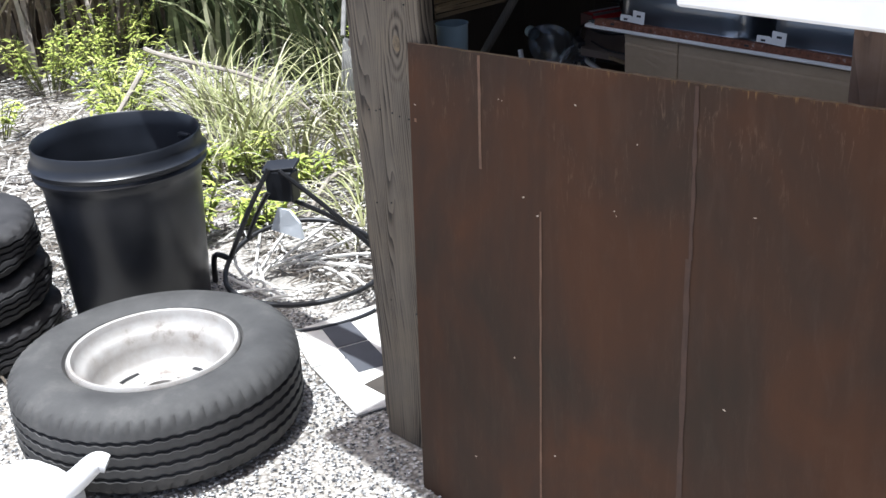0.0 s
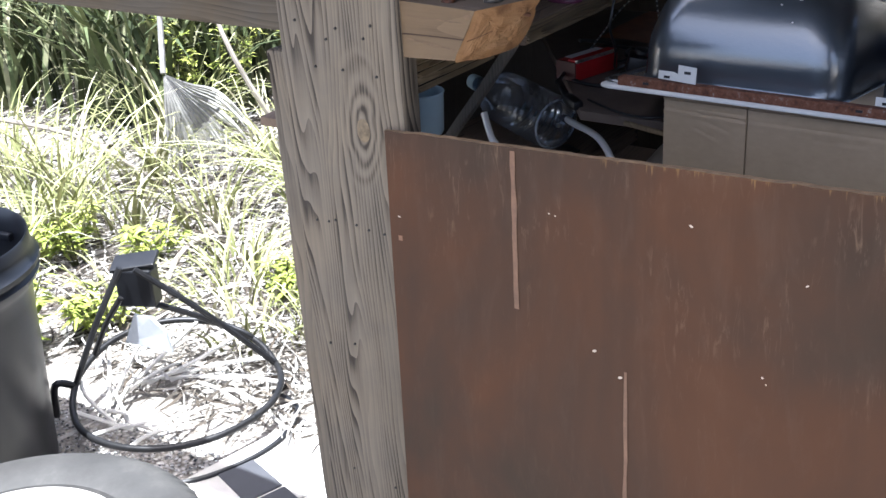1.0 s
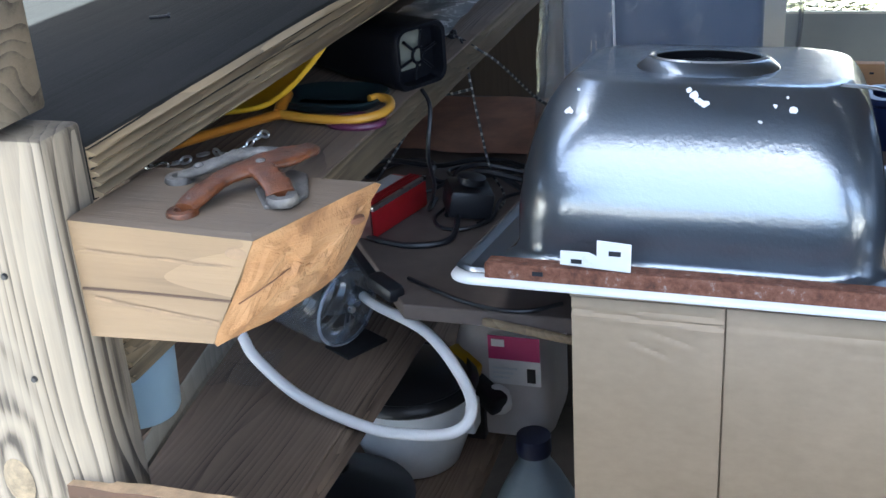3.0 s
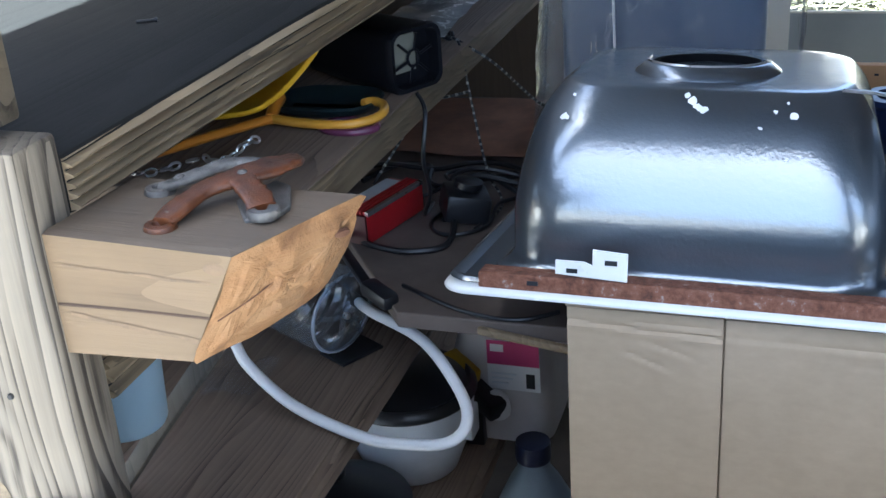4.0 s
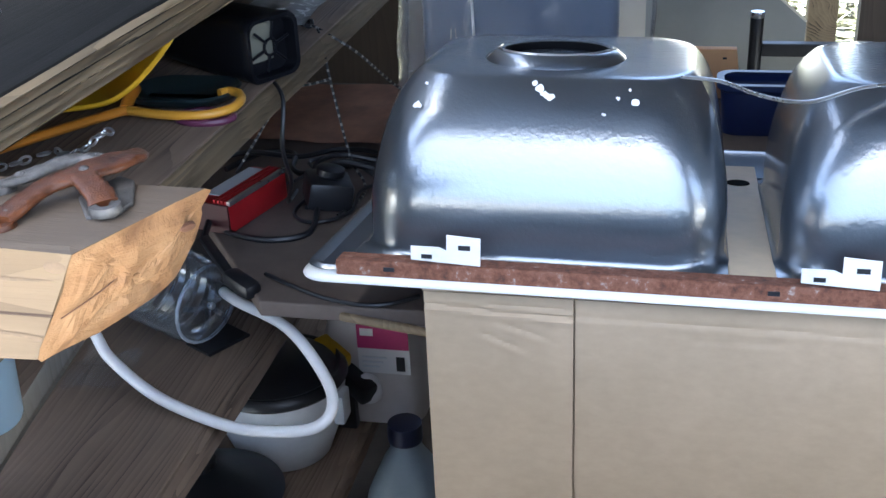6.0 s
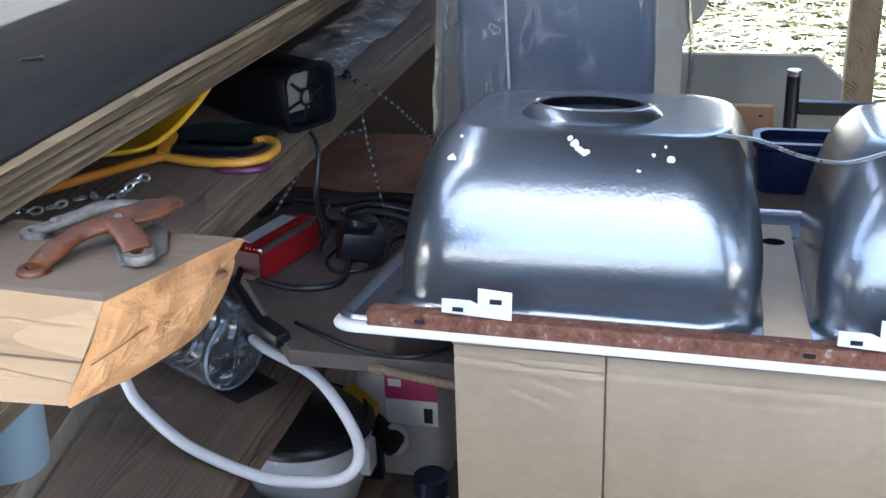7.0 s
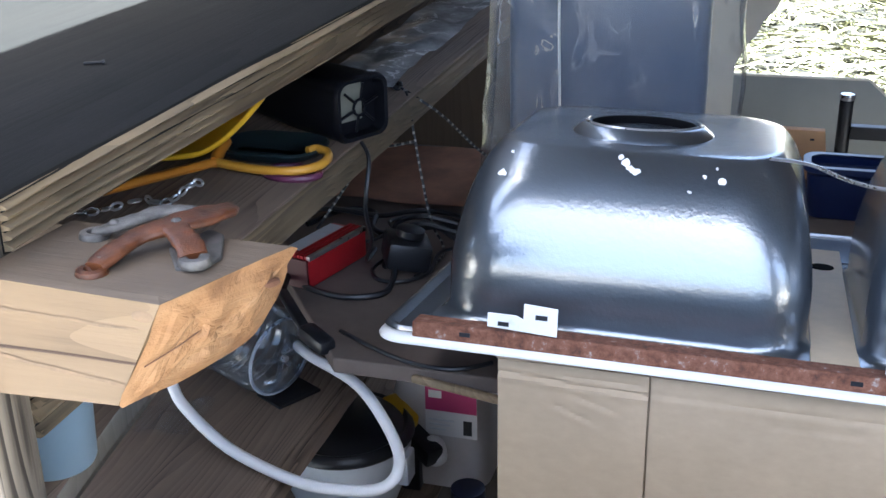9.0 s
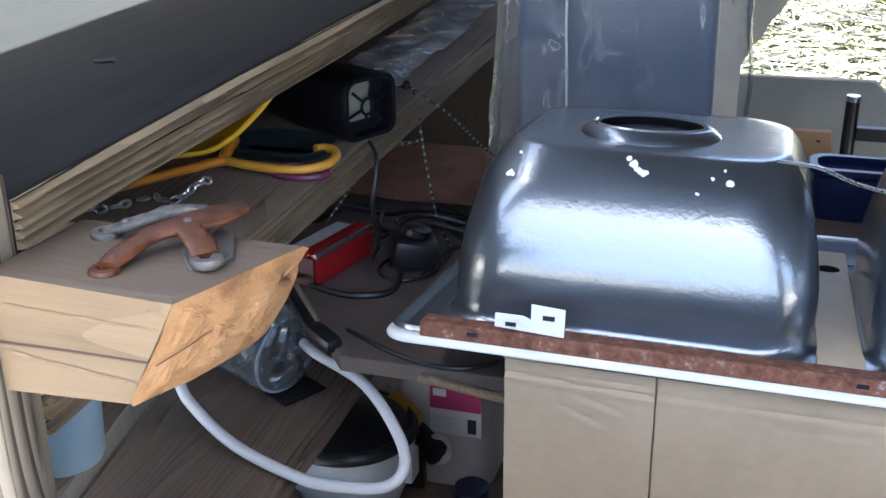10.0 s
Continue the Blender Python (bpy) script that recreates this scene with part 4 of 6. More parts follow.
for cx, cz, r in ((0.118, 0.147, 0.0045), (0.123, 0.143, 0.004), (0.128, 0.1405, 0.005), (0.113, 0.151, 0.003), (0.205, 0.138, 0.0038), (0.190, 0.141, 0.002), (0.178, 0.128, 0.002),
                  (0.202, 0.104, 0.0018), (0.010, 0.148, 0.002), (0.004, 0.130, 0.004), (0.200, 0.148, 0.0018)):
    cx, cz = cx - 0.010, cz + 0.021
    oy = 0.030 + float(np.interp(cz, [0.084, 0.100, 0.116, 0.131, 0.1445, 0.157, 0.1685, 0.176], [0.0185, 0.0225, 0.028, 0.0345, 0.0415, 0.050, 0.060, 0.071])) - 0.0012
    if cx < 0.011:
        oy += 0.006
    ring = []
    for q in range(9):
        a = q * 2 * math.pi / 9
        rr = r * rng.uniform(0.6, 1.25)
        ring.append(chips.verts.new((cx + rr * math.cos(a), oy + 0.55 * rr * math.sin(a), cz + rr * math.sin(a) * 0.8)))
    chips.faces.new(ring)
tagged(sink_part("enamel_chipping", chips, M_CHIP, "small white chips in the enamel", smooth=False), kind="stuff")

# ---------------------------------------------------------------- cardboard box under the sink
cb = thing("cardboard_box", (0.33, 0.2, 0.012), "tall plain brown cardboard box supporting the sink", "box")
bm = bmesh.new()
pts_top = [(0.013, -0.004, 1.026), (0.64, -0.004, 1.020), (0.64, 0.33, 0.974), (0.013, 0.33, 0.980)]
lo = [bm.verts.new((x, y, 0.012)) for x, y, z in pts_top]
hi = [bm.verts.new(p) for p in pts_top]
bm.faces.new(lo[::-1])
bm.faces.new(hi)
for i in range(4):
    bm.faces.new((lo[i], lo[(i + 1) % 4], hi[(i + 1) % 4], hi[i]))
vert = [e for e in bm.edges if abs(e.verts[0].co.z - e.verts[1].co.z) > 0.5]
bmesh.ops.bevel(bm, geom=vert, offset=0.004, segments=2, affect="EDGES")
part("body", bm, M_CARD, cb)


def card_panel(x0, x1, y, z0, z1, folds, seed):
    """A sheet of board with soft waves and pressed folds (each a line x, z, slope, length, depth)."""
    bm = bmesh.new()
    nxp, zs = 60, [z0 + (z1 - 0.16 - z0) * i / 8 for i in range(8)] + [z1 - 0.16 + 0.16 * i / 60 for i in range(61)]
    grid = []
    for z in zs:
        row = []
        for i in range(nxp + 1):
            x = x0 + (x1 - x0) * i / nxp
            d = 0.0008 * noise.noise(Vector((x * 9, z * 5, seed)))
            for fx, fz, slope, length, depth in folds:
                along = x - fx
                off = z - (fz + slope * along + 0.0012 * noise.noise(Vector((x * 30, seed, fz * 40))))
                fade = max(0.0, min(1.0, (length - abs(along)) / 0.02))
                d += fade * depth * (math.exp(-(off / 0.0022) ** 2) - 0.6 * math.exp(-((off + 0.005) / 0.0035) ** 2))
            row.append(bm.verts.new((x, y + d, z)))
        grid.append(row)
    for a, b in zip(grid, grid[1:]):
        for k in range(nxp):
            bm.faces.new((a[k], a[k + 1], b[k + 1], b[k]))
    edge = [e for e in bm.edges if e.is_boundary]
    ext = bmesh.ops.extrude_edge_only(bm, edges=edge)
    bmesh.ops.translate(bm, verts=[g for g in ext["geom"] if isinstance(g, bmesh.types.BMVert)], vec=(0, 0.0042, 0))
    return bm


part("front_panel", card_panel(0.1530, 0.638, -0.0088, 0.02, 1.0190, ((0.40, 0.9985, -0.014, 0.26, 0.0012), (0.30, 0.985, 0.02, 0.05, 0.0007)), 2), M_CARD, cb, "front cardboard panel with a pressed fold", smooth=True, angle=30)
part("side_panel", card_panel(0.0125, 0.1510, -0.0105, 0.02, 1.0205, ((0.08, 1.0035, -0.045, 0.09, 0.0024), (0.11, 1.0095, -0.02, 0.05, 0.0014), (0.085, 0.972, -0.38, 0.026, 0.0016), (0.105, 0.985, -0.30, 0.030, 0.0012), (0.075, 0.978, 0.10, 0.02, 0.0008)), 5), M_CARD, cb,
     "creased overlapping cardboard side panel", smooth=True, angle=30)
part("top_flap", plank((0.011, -0.006, 1.0225), (0.150, -0.006, 1.0232), 0.010, 0.003, rough=0.001, seed=3, bevel=0.001), M_CARD, cb, "crushed flap edge under the sink rim", smooth=True)

# ---------------------------------------------------------------- things on the top shelf and beam end
screw = thing("wood_screw", (-0.365, -0.03, 1.281), "loose grey steel wood screw on the shelf board", "screw")
part("shank", tube([(-0.368, -0.033, 1.2822), (-0.354, -0.025, 1.2822)], 0.0014, 6, steps=2), M_DARKMETAL, screw)
part("head", tube([(-0.354, -0.025, 1.2822), (-0.352, -0.0238, 1.2822)], 0.0028, 8, steps=1), M_DARKMETAL, screw)

latch = thing("turn_latch", (-0.14, -0.30, 1.2385), "rusty cast gate latch with iron arm on beam end", "latch")
LZ = 1.2385


def casting(pts, widths, thick, bm=None):
    """A flat cast arm with a pitted, uneven surface."""
    line = smooth_line(pts, 8)
    bm2 = bmesh.new()
    rings = []
    for i, p in enumerate(line):
        d = (line[min(i + 1, len(line) - 1)] - line[max(i - 1, 0)]).normalized()
        side = Vector((-d.y, d.x, 0)).normalized()
        up = d.cross(side) * (1 if d.cross(side).z > 0 else -1)
        w = float(np.interp(i / (len(line) - 1), np.linspace(0, 1, len(widths)), widths))
        ring = []
        for k in range(14):
            a = 2 * math.pi * k / 14
            c, s = math.cos(a), math.sin(a)
            q = p + side * (w * math.copysign(abs(c) ** 0.6, c)) + up * (thick * math.copysign(abs(s) ** 0.7, s))
            q += Vector((1, 1, 1)) * (0.0007 * noise.noise(q * 260)) + up * (0.0010 * noise.noise(q * 90))
            ring.append(bm2.verts.new(q))
        rings.append(ring)
    for a, b in zip(rings, rings[1:]):
        for k in range(14):
            bm2.faces.new((a[k], a[(k + 1) % 14], b[(k + 1) % 14], b[k]))
    bm2.faces.new(rings[0][::-1])
    bm2.faces.new(rings[-1])
    return join(bm, bm2)


part("arm", casting([(-0.1535, -0.3665, LZ + 0.006), (-0.1500, -0.3494, LZ + 0.010), (-0.1440, -0.3290, LZ + 0.013), (-0.1325, -0.3130, LZ + 0.0145), (-0.1215, -0.2950, LZ + 0.0145), (-0.1145, -0.2767, LZ + 0.0130), (-0.1115, -0.2610, LZ + 0.010)],
                    [0.0075, 0.0095, 0.0085, 0.0110, 0.0135, 0.0150, 0.0125, 0.0040], 0.0034), M_BRASS, latch, smooth=True, angle=70)
part("cross_arm", casting([(-0.1300, -0.3110, LZ + 0.0150), (-0.1190, -0.3225, LZ + 0.0150), (-0.1075, -0.3320, LZ + 0.0125), (-0.1000, -0.3405, LZ + 0.0080)], [0.010, 0.0085, 0.0095, 0.0090], 0.0030), M_BRASS, latch, smooth=True, angle=70)
part("iron_arm", casting([(-0.1860, -0.3125, LZ + 0.005), (-0.1745, -0.3100, LZ + 0.009), (-0.1630, -0.2985, LZ + 0.011), (-0.1560, -0.2870, LZ + 0.012), (-0.1440, -0.2790, LZ + 0.012), (-0.130, -0.280, LZ + 0.012)], [0.0055, 0.0075, 0.0060, 0.0075, 0.0060, 0.005], 0.0032), M_IRON, latch,
     "grey pitted iron arm", smooth=True, angle=70)
part("base_plate", solid([(-0.128, -0.3215, LZ + 0.0004), (-0.108, -0.350, LZ + 0.0004), (-0.092, -0.345, LZ + 0.0004), (-0.089, -0.325, LZ + 0.0004), (-0.104, -0.292, LZ + 0.0004), (-0.118, -0.285, LZ + 0.0004)], (0, 0, 0.0035), bevel=0.0012), M_IRON, latch, "grey steel base plate")
for ex, ey, ez, mt in ((-0.1545, -0.3685, LZ, M_BRASS), (-0.0985, -0.3425, LZ + 0.003, M_IRON), (-0.1870, -0.3135, LZ, M_IRON)):
    ear = lathe([(0.0040, 0.0), (0.0095, 0.0), (0.0105, 0.003), (0.0095, 0.006), (0.0050, 0.0065), (0.0040, 0.005), (0.0040, 0.0)], (ex, ey, ez), 18)
    part("eye", ear, mt, latch, "worn ring end", smooth=True)
for ex, ey, ez in ((-0.1735, -0.3095, 0.0135), (-0.1525, -0.360, 0.0105), (-0.1275, -0.3095, 0.0190)):
    part("rivet", lathe([(0.0, 0.0016), (0.0022, 0.0013), (0.0036, 0.0), (0.0036, -0.006)], (ex, ey, LZ + ez - 0.001), 12), M_IRON, latch, "bright worn rivet", smooth=True)


def link_chain(name, pts, r, wire, label):
    line = smooth_line(pts, 5)
    t = thing(name, line[0], label, "chain")
    acc, last, k = 0.0, line[0], 0
    for p in line[1:]:
        acc += (p - last).length
        d = (p - last).normalized()
        if acc > r * 2.1:
            side = d.cross(Vector((0, 0, 1))).normalized()
            up = side if k % 2 else Vector((0, 0, 1))
            loop = [p + d * (r * 1.35 * math.cos(a)) + up * (r * 0.75 * math.sin(a)) for a in [2 * math.pi * i / 10 for i in range(11)]]
            part("link", tube(loop, wire, 5, steps=0), M_STEEL, t, smooth=True)
            acc, k = 0.0, k + 1
        last = p
    return t


link_chain("steel_chain", [(-0.308, 0.062, 1.139), (-0.313, 0.048, 1.145), (-0.318, 0.030, 1.142), (-0.322, 0.010, 1.138), (-0.335, 0.004, 1.1385), (-0.352, 0.008, 1.138), (-0.376, -0.030, 1.138), (-0.40, -0.04, 1.138)], 0.0046, 0.0015,
           "dull steel chain trailing over the shelf board")

# hangers
P2 = 1.134
M_YELLOW2 = plain("amber_yellow_plastic", (0.50, 0.25, 0.028), 0.35, var=0.15)


def hanger(name, material, off, z, label):
    t = thing("clothes_hanger", (-0.30 + off[0], 0.11 + off[1], z), label, "hanger", "hangers on the shelf")
    o = Vector((off[0], off[1], z))
    body = [Vector((-0.405, -0.020, 0.008)), Vector((-0.383, 0.018, 0.008)), Vector((-0.352, 0.070, 0.008)), Vector((-0.324, 0.114, 0.008))]
    grip = [Vector((-0.324, 0.114, 0.008)), Vector((-0.297, 0.108, 0.007)), Vector((-0.264, 0.104, 0.007)), Vector((-0.2330, 0.108, 0.007)), Vector((-0.2140, 0.125, 0.008)),
            Vector((-0.2100, 0.145, 0.010)), Vector((-0.2190, 0.165, 0.011)), Vector((-0.2330, 0.172, 0.011)), Vector((-0.2405, 0.164, 0.011))]
    part("arm", tube([p + o for p in body], 0.0066, 10, flat=0.75), material, t, smooth=True)
    part("hook", tube([p + o for p in grip], 0.0050, 10), M_YELLOW2, t, "yellower curled hook", smooth=True)
    part("neck", tube([Vector((-0.324, 0.112, 0.008)) + o, Vector((-0.330, 0.135, 0.012)) + o, Vector((-0.337, 0.165, 0.014)) + o], 0.0066, 10), material, t, smooth=True)
    return t


hanger("a", M_ORANGE, (0.0, 0.0), P2 + 0.003, "translucent amber plastic clothes hanger")
ring = thing("plastic_hoop", (-0.25, 0.14, P2), "dark purple plastic ring lying on the shelf board", "ring")
part("band", tube([(-0.240 + 0.030 * math.cos(a), 0.120 + 0.020 * math.sin(a), P2 + 0.0035) for a in [2 * math.pi * i / 16 for i in range(17)]], 0.004, 8, steps=2), M_PURPLE, ring, smooth=True)

# dark dish filling the space between scoop and heater
tray = thing("dark_dish", (-0.28, 0.19, P2), "shallow dark green-black dish behind the hanger", "tray")
M_TEAL = plain("dark_teal_black", (0.010, 0.020, 0.022), 0.45, var=0.3)
rings = [[Vector((p.x, p.y, P2 + z)) for p in rounded(-0.345 - o, -0.232 + o, 0.142 - o, 0.225 + o, 0.035, 0, 6)] for o, z in ((-0.010, 0.0005), (0.0, 0.006), (0.003, 0.012), (0.001, 0.014), (-0.003, 0.012), (-0.012, 0.004))]
part("dish", loft(rings, cap0=True, cap1=True), M_TEAL, tray, smooth=True)

scoop = thing("plastic_scoop", (-0.40, 0.20, P2), "yellow plastic scoop with a rolled lip", "scoop")
lip = smooth_line([(-0.470, 0.085, P2 + 0.014), (-0.404, 0.095, P2 + 0.014), (-0.350, 0.112, P2 + 0.017), (-0.325, 0.124, P2 + 0.028), (-0.305, 0.138, P2 + 0.046), (-0.286, 0.155, P2 + 0.070), (-0.278, 0.166, P2 + 0.088)], 5)
bm = bmesh.new()
prev = None
for i in range(9):
    t = i / 8
    row = [bm.verts.new(p + Vector((-0.10 * t * k / len(lip), 0.15 * t, 0.02 * t + 0.03 * t * t))) for k, p in enumerate(lip)]
    if prev:
        for k in range(len(lip) - 1):
            bm.faces.new((prev[k], prev[k + 1], row[k + 1], row[k]))
    prev = row
bmesh.ops.solidify(bm, geom=bm.faces[:], thickness=0.002)
part("pan", bm, M_YELLOW, scoop, smooth=True)
part("lip", tube(lip, 0.0030, 8, steps=0), M_YELLOW, scoop, smooth=True)

# small fan heater
heater = thing("fan_heater", (-0.27, 0.30, P2), "small black fan heater with a round-cornered grille", "heater")
HM = Matrix.Translation((-0.212, 0.258, P2 + 0.0375)) @ pose(0, 0, 0, 0, 0, -28) @ Matrix.Diagonal((0.86, 0.76, 0.78, 1))


def oriented(bm, m):
    bmesh.ops.transform(bm, matrix=m, verts=bm.verts)
    return bm


def ring_x(x, w, h, r):
    return [Vector((x, p.x, p.y)) for p in rounded(-w, w, -h, h, r, 0, 5)]


rings = [ring_x(-0.215, 0.030, 0.030, 0.02), ring_x(-0.205, 0.042, 0.040, 0.022), ring_x(-0.10, 0.050, 0.046, 0.022), ring_x(-0.012, 0.050, 0.046, 0.020), ring_x(0.0, 0.051, 0.047, 0.020), ring_x(0.004, 0.049, 0.045, 0.019),
         ring_x(0.003, 0.043, 0.040, 0.016), ring_x(-0.016, 0.042, 0.039, 0.016)]
part("shell", oriented(loft(rings, cap0=True, cap1=True), HM), M_DEEP, heater, smooth=True)
g = bmesh.new()
for a in range(6):
    q = a * math.pi / 3 + 0.3
    tube([(-0.004, 0.010 * math.cos(q), 0.010 * math.sin(q)), (-0.004, 0.038 * math.cos(q), 0.036 * math.sin(q))], 0.0022, 6, bm=g, steps=1)
tube([(-0.004, 0.012 * math.cos(q), 0.012 * math.sin(q)) for q in [2 * math.pi * i / 12 for i in range(13)]], 0.0022, 6, bm=g, steps=1)
part("grille", oriented(g, HM), M_DEEP, heater, "spoked front grille", smooth=True)
part("reflector", oriented(box(-0.014, -0.012, -0.030, 0.012, -0.02, 0.034), HM), plain("pale_reflector", (0.16, 0.16, 0.13), 0.4), heater, "pale plate behind the grille")
part("cord", tube([(-0.205, 0.235, P2 + 0.004), (-0.190, 0.215, P2 - 0.01), (-0.191, 0.20, P2 - 0.06), (-0.20, 0.24, 1.02), (-0.23, 0.30, 0.965), (-0.24, 0.36, 0.955)], 0.0025, 6), M_BLACK, heater, "thin black power cord", smooth=True)

# clear plastic packet with white lettering worn away
packet = thing("film_packet", (-0.28, 0.70, P2), "crumpled clear film packet with worn white print", "packet")
bm = bmesh.new()
grid = []
for i in range(19):
    row = []
    for k in range(9):
        x, y = -0.345 + 0.105 * k / 8, 0.45 + 0.62 * i / 18
        row.append(bm.verts.new((x - 0.012 * i / 18, y, P2 + 0.006 + 0.010 * (1 + noise.noise(Vector((x * 28, y * 14, 2)))))))
    grid.append(row)
for a, b in zip(grid, grid[1:]):
    for k in range(8):
        bm.faces.new((a[k], a[k + 1], b[k + 1], b[k]))
part("film", bm, M_PACKET, packet, smooth=True, angle=80)
rng = random.Random(17)
for k in range(9):
    px, py = rng.uniform(-0.312, -0.262), 0.47 + 0.034 * k + rng.uniform(-0.01, 0.01)
    w, h = rng.uniform(0.004, 0.012), rng.uniform(0.004, 0.011)
    part("print_bar", box(px, px + w, py, py + h, P2 + 0.0245, P2 + 0.0250, turn=(0, 0, rng.uniform(-25, 35))), M_WHITEPL, packet, "white printed bar")

# cord tied over the shelf edge
def braid(name, pts, r, label):
    """A black cord with pale flecks wound round it."""
    line = smooth_line(pts, 8)
    t = thing(name, line[0], label, "cord")
    part("core", tube(line, r, 7, steps=0), M_BLACK, t, smooth=True)
    total, k = 0.0, 0
    marks = bmesh.new()
    last = line[0]
    fine = []
    for a, b in zip(line, line[1:]):
        n = max(1, int((b - a).length / 0.0028))
        fine += [a.lerp(b, i / n) for i in range(n)]
    for i in range(2, len(fine) - 3, 3):
        tube([fine[i], fine[i + 1]], r * 1.06, 6, bm=marks, steps=0)
    ob = part("woven_fleck", marks, M_CORDW, t, "pale woven flecks")
    tagged(ob, kind="stuff")
    return t


braid("braided_cord", [(-0.262, 0.490, P2 + 0.003), (-0.246, 0.478, P2 + 0.004), (-0.224, 0.458, P2 + 0.001), (-0.208, 0.435, 1.085), (-0.197, 0.427, 1.035), (-0.182, 0.418, 0.975), (-0.160, 0.394, 0.956), (-0.150, 0.35, 0.9545), (-0.165, 0.29, 0.9545)], 0.0017,
      "black and white braided cord hanging off the shelf")
braid("braided_cord", [(-0.262, 0.496, P2 + 0.004), (-0.240, 0.478, P2 + 0.004), (-0.215, 0.470, P2 - 0.006), (-0.182, 0.480, 1.102), (-0.151, 0.53, 1.046), (-0.135, 0.56, 1.02)], 0.0018, "black and white braided cord stretched towards the sink")
braid("braided_cord", [(-0.207, 0.432, 1.080), (-0.228, 0.420, 1.077), (-0.250, 0.410, 1.074), (-0.272, 0.400, 1.052), (-0.297, 0.380, 1.012), (-0.32, 0.36, 0.975)], 0.0018, "black and white braided cord looping under the shelf")
knot = thing("cord_knot", (-0.246, 0.478, P2), "small black knot where the cords are tied", "knot")
part("loop", tube([(-0.246 + 0.007 * math.cos(a), 0.478 + 0.007 * math.sin(a), P2 + 0.006 + 0.003 * math.sin(2 * a)) for a in [2 * math.pi * i / 10 for i in range(11)]], 0.0028, 6, steps=2), M_BLACK, knot, smooth=True)

# ---------------------------------------------------------------- on the work board
B = 0.951
charger = thing("battery_charger", (-0.28, 0.33, B), "red finned metal power adapter with a silver stripe", "charger")
CM = Matrix.Translation((-0.286, 0.292, B + 0.02)) @ pose(0, 0, 0, 0, 0, -15)
part("case", oriented(box(-0.026, 0.026, -0.060, 0.060, -0.0195, 0.018, bevel=0.004), CM), M_RED, charger, smooth=True)
for k in range(4):
    xx = 0.002 + 0.0055 * k
    part("fin", oriented(box(xx, xx + 0.003, -0.058, 0.058, 0.0175, 0.0215), CM), M_RED, charger)
part("stripe", oriented(box(0.0215, 0.0262, -0.058, 0.058, 0.0160, 0.0218), CM), M_STEEL, charger, "bright silver edge stripe")
part("top_label", oriented(box(-0.023, -0.001, -0.04, 0.05, 0.0182, 0.0192), CM), M_GREYPL, charger, "grey printed label")
part("end_plate", oriented(box(-0.0255, 0.0255, -0.063, -0.0598, -0.019, 0.018, bevel=0.001), CM), M_REDDARK, charger, "dark red end plate")

plug = thing("plug_adapter", (-0.185, 0.33, B), "black mains plug adapter lying among cables", "adapter")
PM = Matrix.Translation((-0.186, 0.325, B + 0.021)) @ pose(0, 0, 0, 0, 12, 25)
part("body", oriented(box(-0.028, 0.028, -0.03, 0.03, -0.018, 0.018, bevel=0.006), PM), M_BLACK, plug, smooth=True)
part("collar", oriented(lathe([(0.014, 0.0), (0.018, 0.004), (0.018, 0.012), (0.012, 0.014), (0.0, 0.014)], (0, 0, 0.0175), 20), PM), M_BLACK, plug, smooth=True)
part("cord", tube([(-0.205, 0.345, B + 0.02), (-0.22, 0.38, B + 0.03), (-0.20, 0.42, B + 0.03), (-0.15, 0.43, B + 0.02), (-0.09, 0.42, B + 0.012), (-0.06, 0.40, B + 0.006)], 0.003, 6), M_BLACK, plug, smooth=True)

for k, pts in enumerate((
        [(-0.30, 0.24, B + 0.004), (-0.27, 0.222, B + 0.004), (-0.225, 0.212, B + 0.004), (-0.185, 0.235, B + 0.004), (-0.190, 0.29, B + 0.01), (-0.205, 0.33, B + 0.03), (-0.19, 0.38, B + 0.035), (-0.14, 0.40, B + 0.02), (-0.08, 0.41, B + 0.01)],
        [(-0.36, 0.42, B + 0.004), (-0.33, 0.48, B + 0.006), (-0.28, 0.47, B + 0.01), (-0.265, 0.42, B + 0.01), (-0.24, 0.40, B + 0.01), (-0.20, 0.43, B + 0.01), (-0.16, 0.45, B + 0.01), (-0.10, 0.47, B + 0.008)],
        [(-0.34, 0.36, B + 0.045), (-0.32, 0.42, B + 0.03), (-0.27, 0.46, B + 0.01), (-0.23, 0.50, B + 0.006), (-0.18, 0.50, B + 0.006), (-0.12, 0.46, B + 0.006), (-0.09, 0.44, B + 0.006)],
        [(-0.21, 0.31, B + 0.003), (-0.215, 0.36, B + 0.02), (-0.185, 0.40, B + 0.03), (-0.14, 0.39, B + 0.015), (-0.12, 0.37, B + 0.008)],
        [(-0.215, 0.345, B + 0.004), (-0.222, 0.30, B + 0.004), (-0.205, 0.27, B + 0.004), (-0.175, 0.268, B + 0.005), (-0.150, 0.30, B + 0.006), (-0.150, 0.35, B + 0.012), (-0.12, 0.39, B + 0.010)],
        [(-0.31, 0.40, B + 0.004), (-0.26, 0.375, B + 0.006), (-0.235, 0.41, B + 0.012), (-0.25, 0.45, B + 0.008), (-0.22, 0.48, B + 0.005), (-0.16, 0.475, B + 0.005), (-0.13, 0.43, B + 0.006)],
        [(-0.20, 0.13, B + 0.003), (-0.12, 0.085, B + 0.003), (-0.06, 0.075, B + 0.003), (-0.02, 0.10, B + 0.003)])):
    c = thing("cable", pts[0], "loose black flex cable lying on the board", "cable", "cables on the board")
    part("flex", tube(pts, 0.0038 if k < 4 else 0.0024, 7), M_BLACK, c, smooth=True)

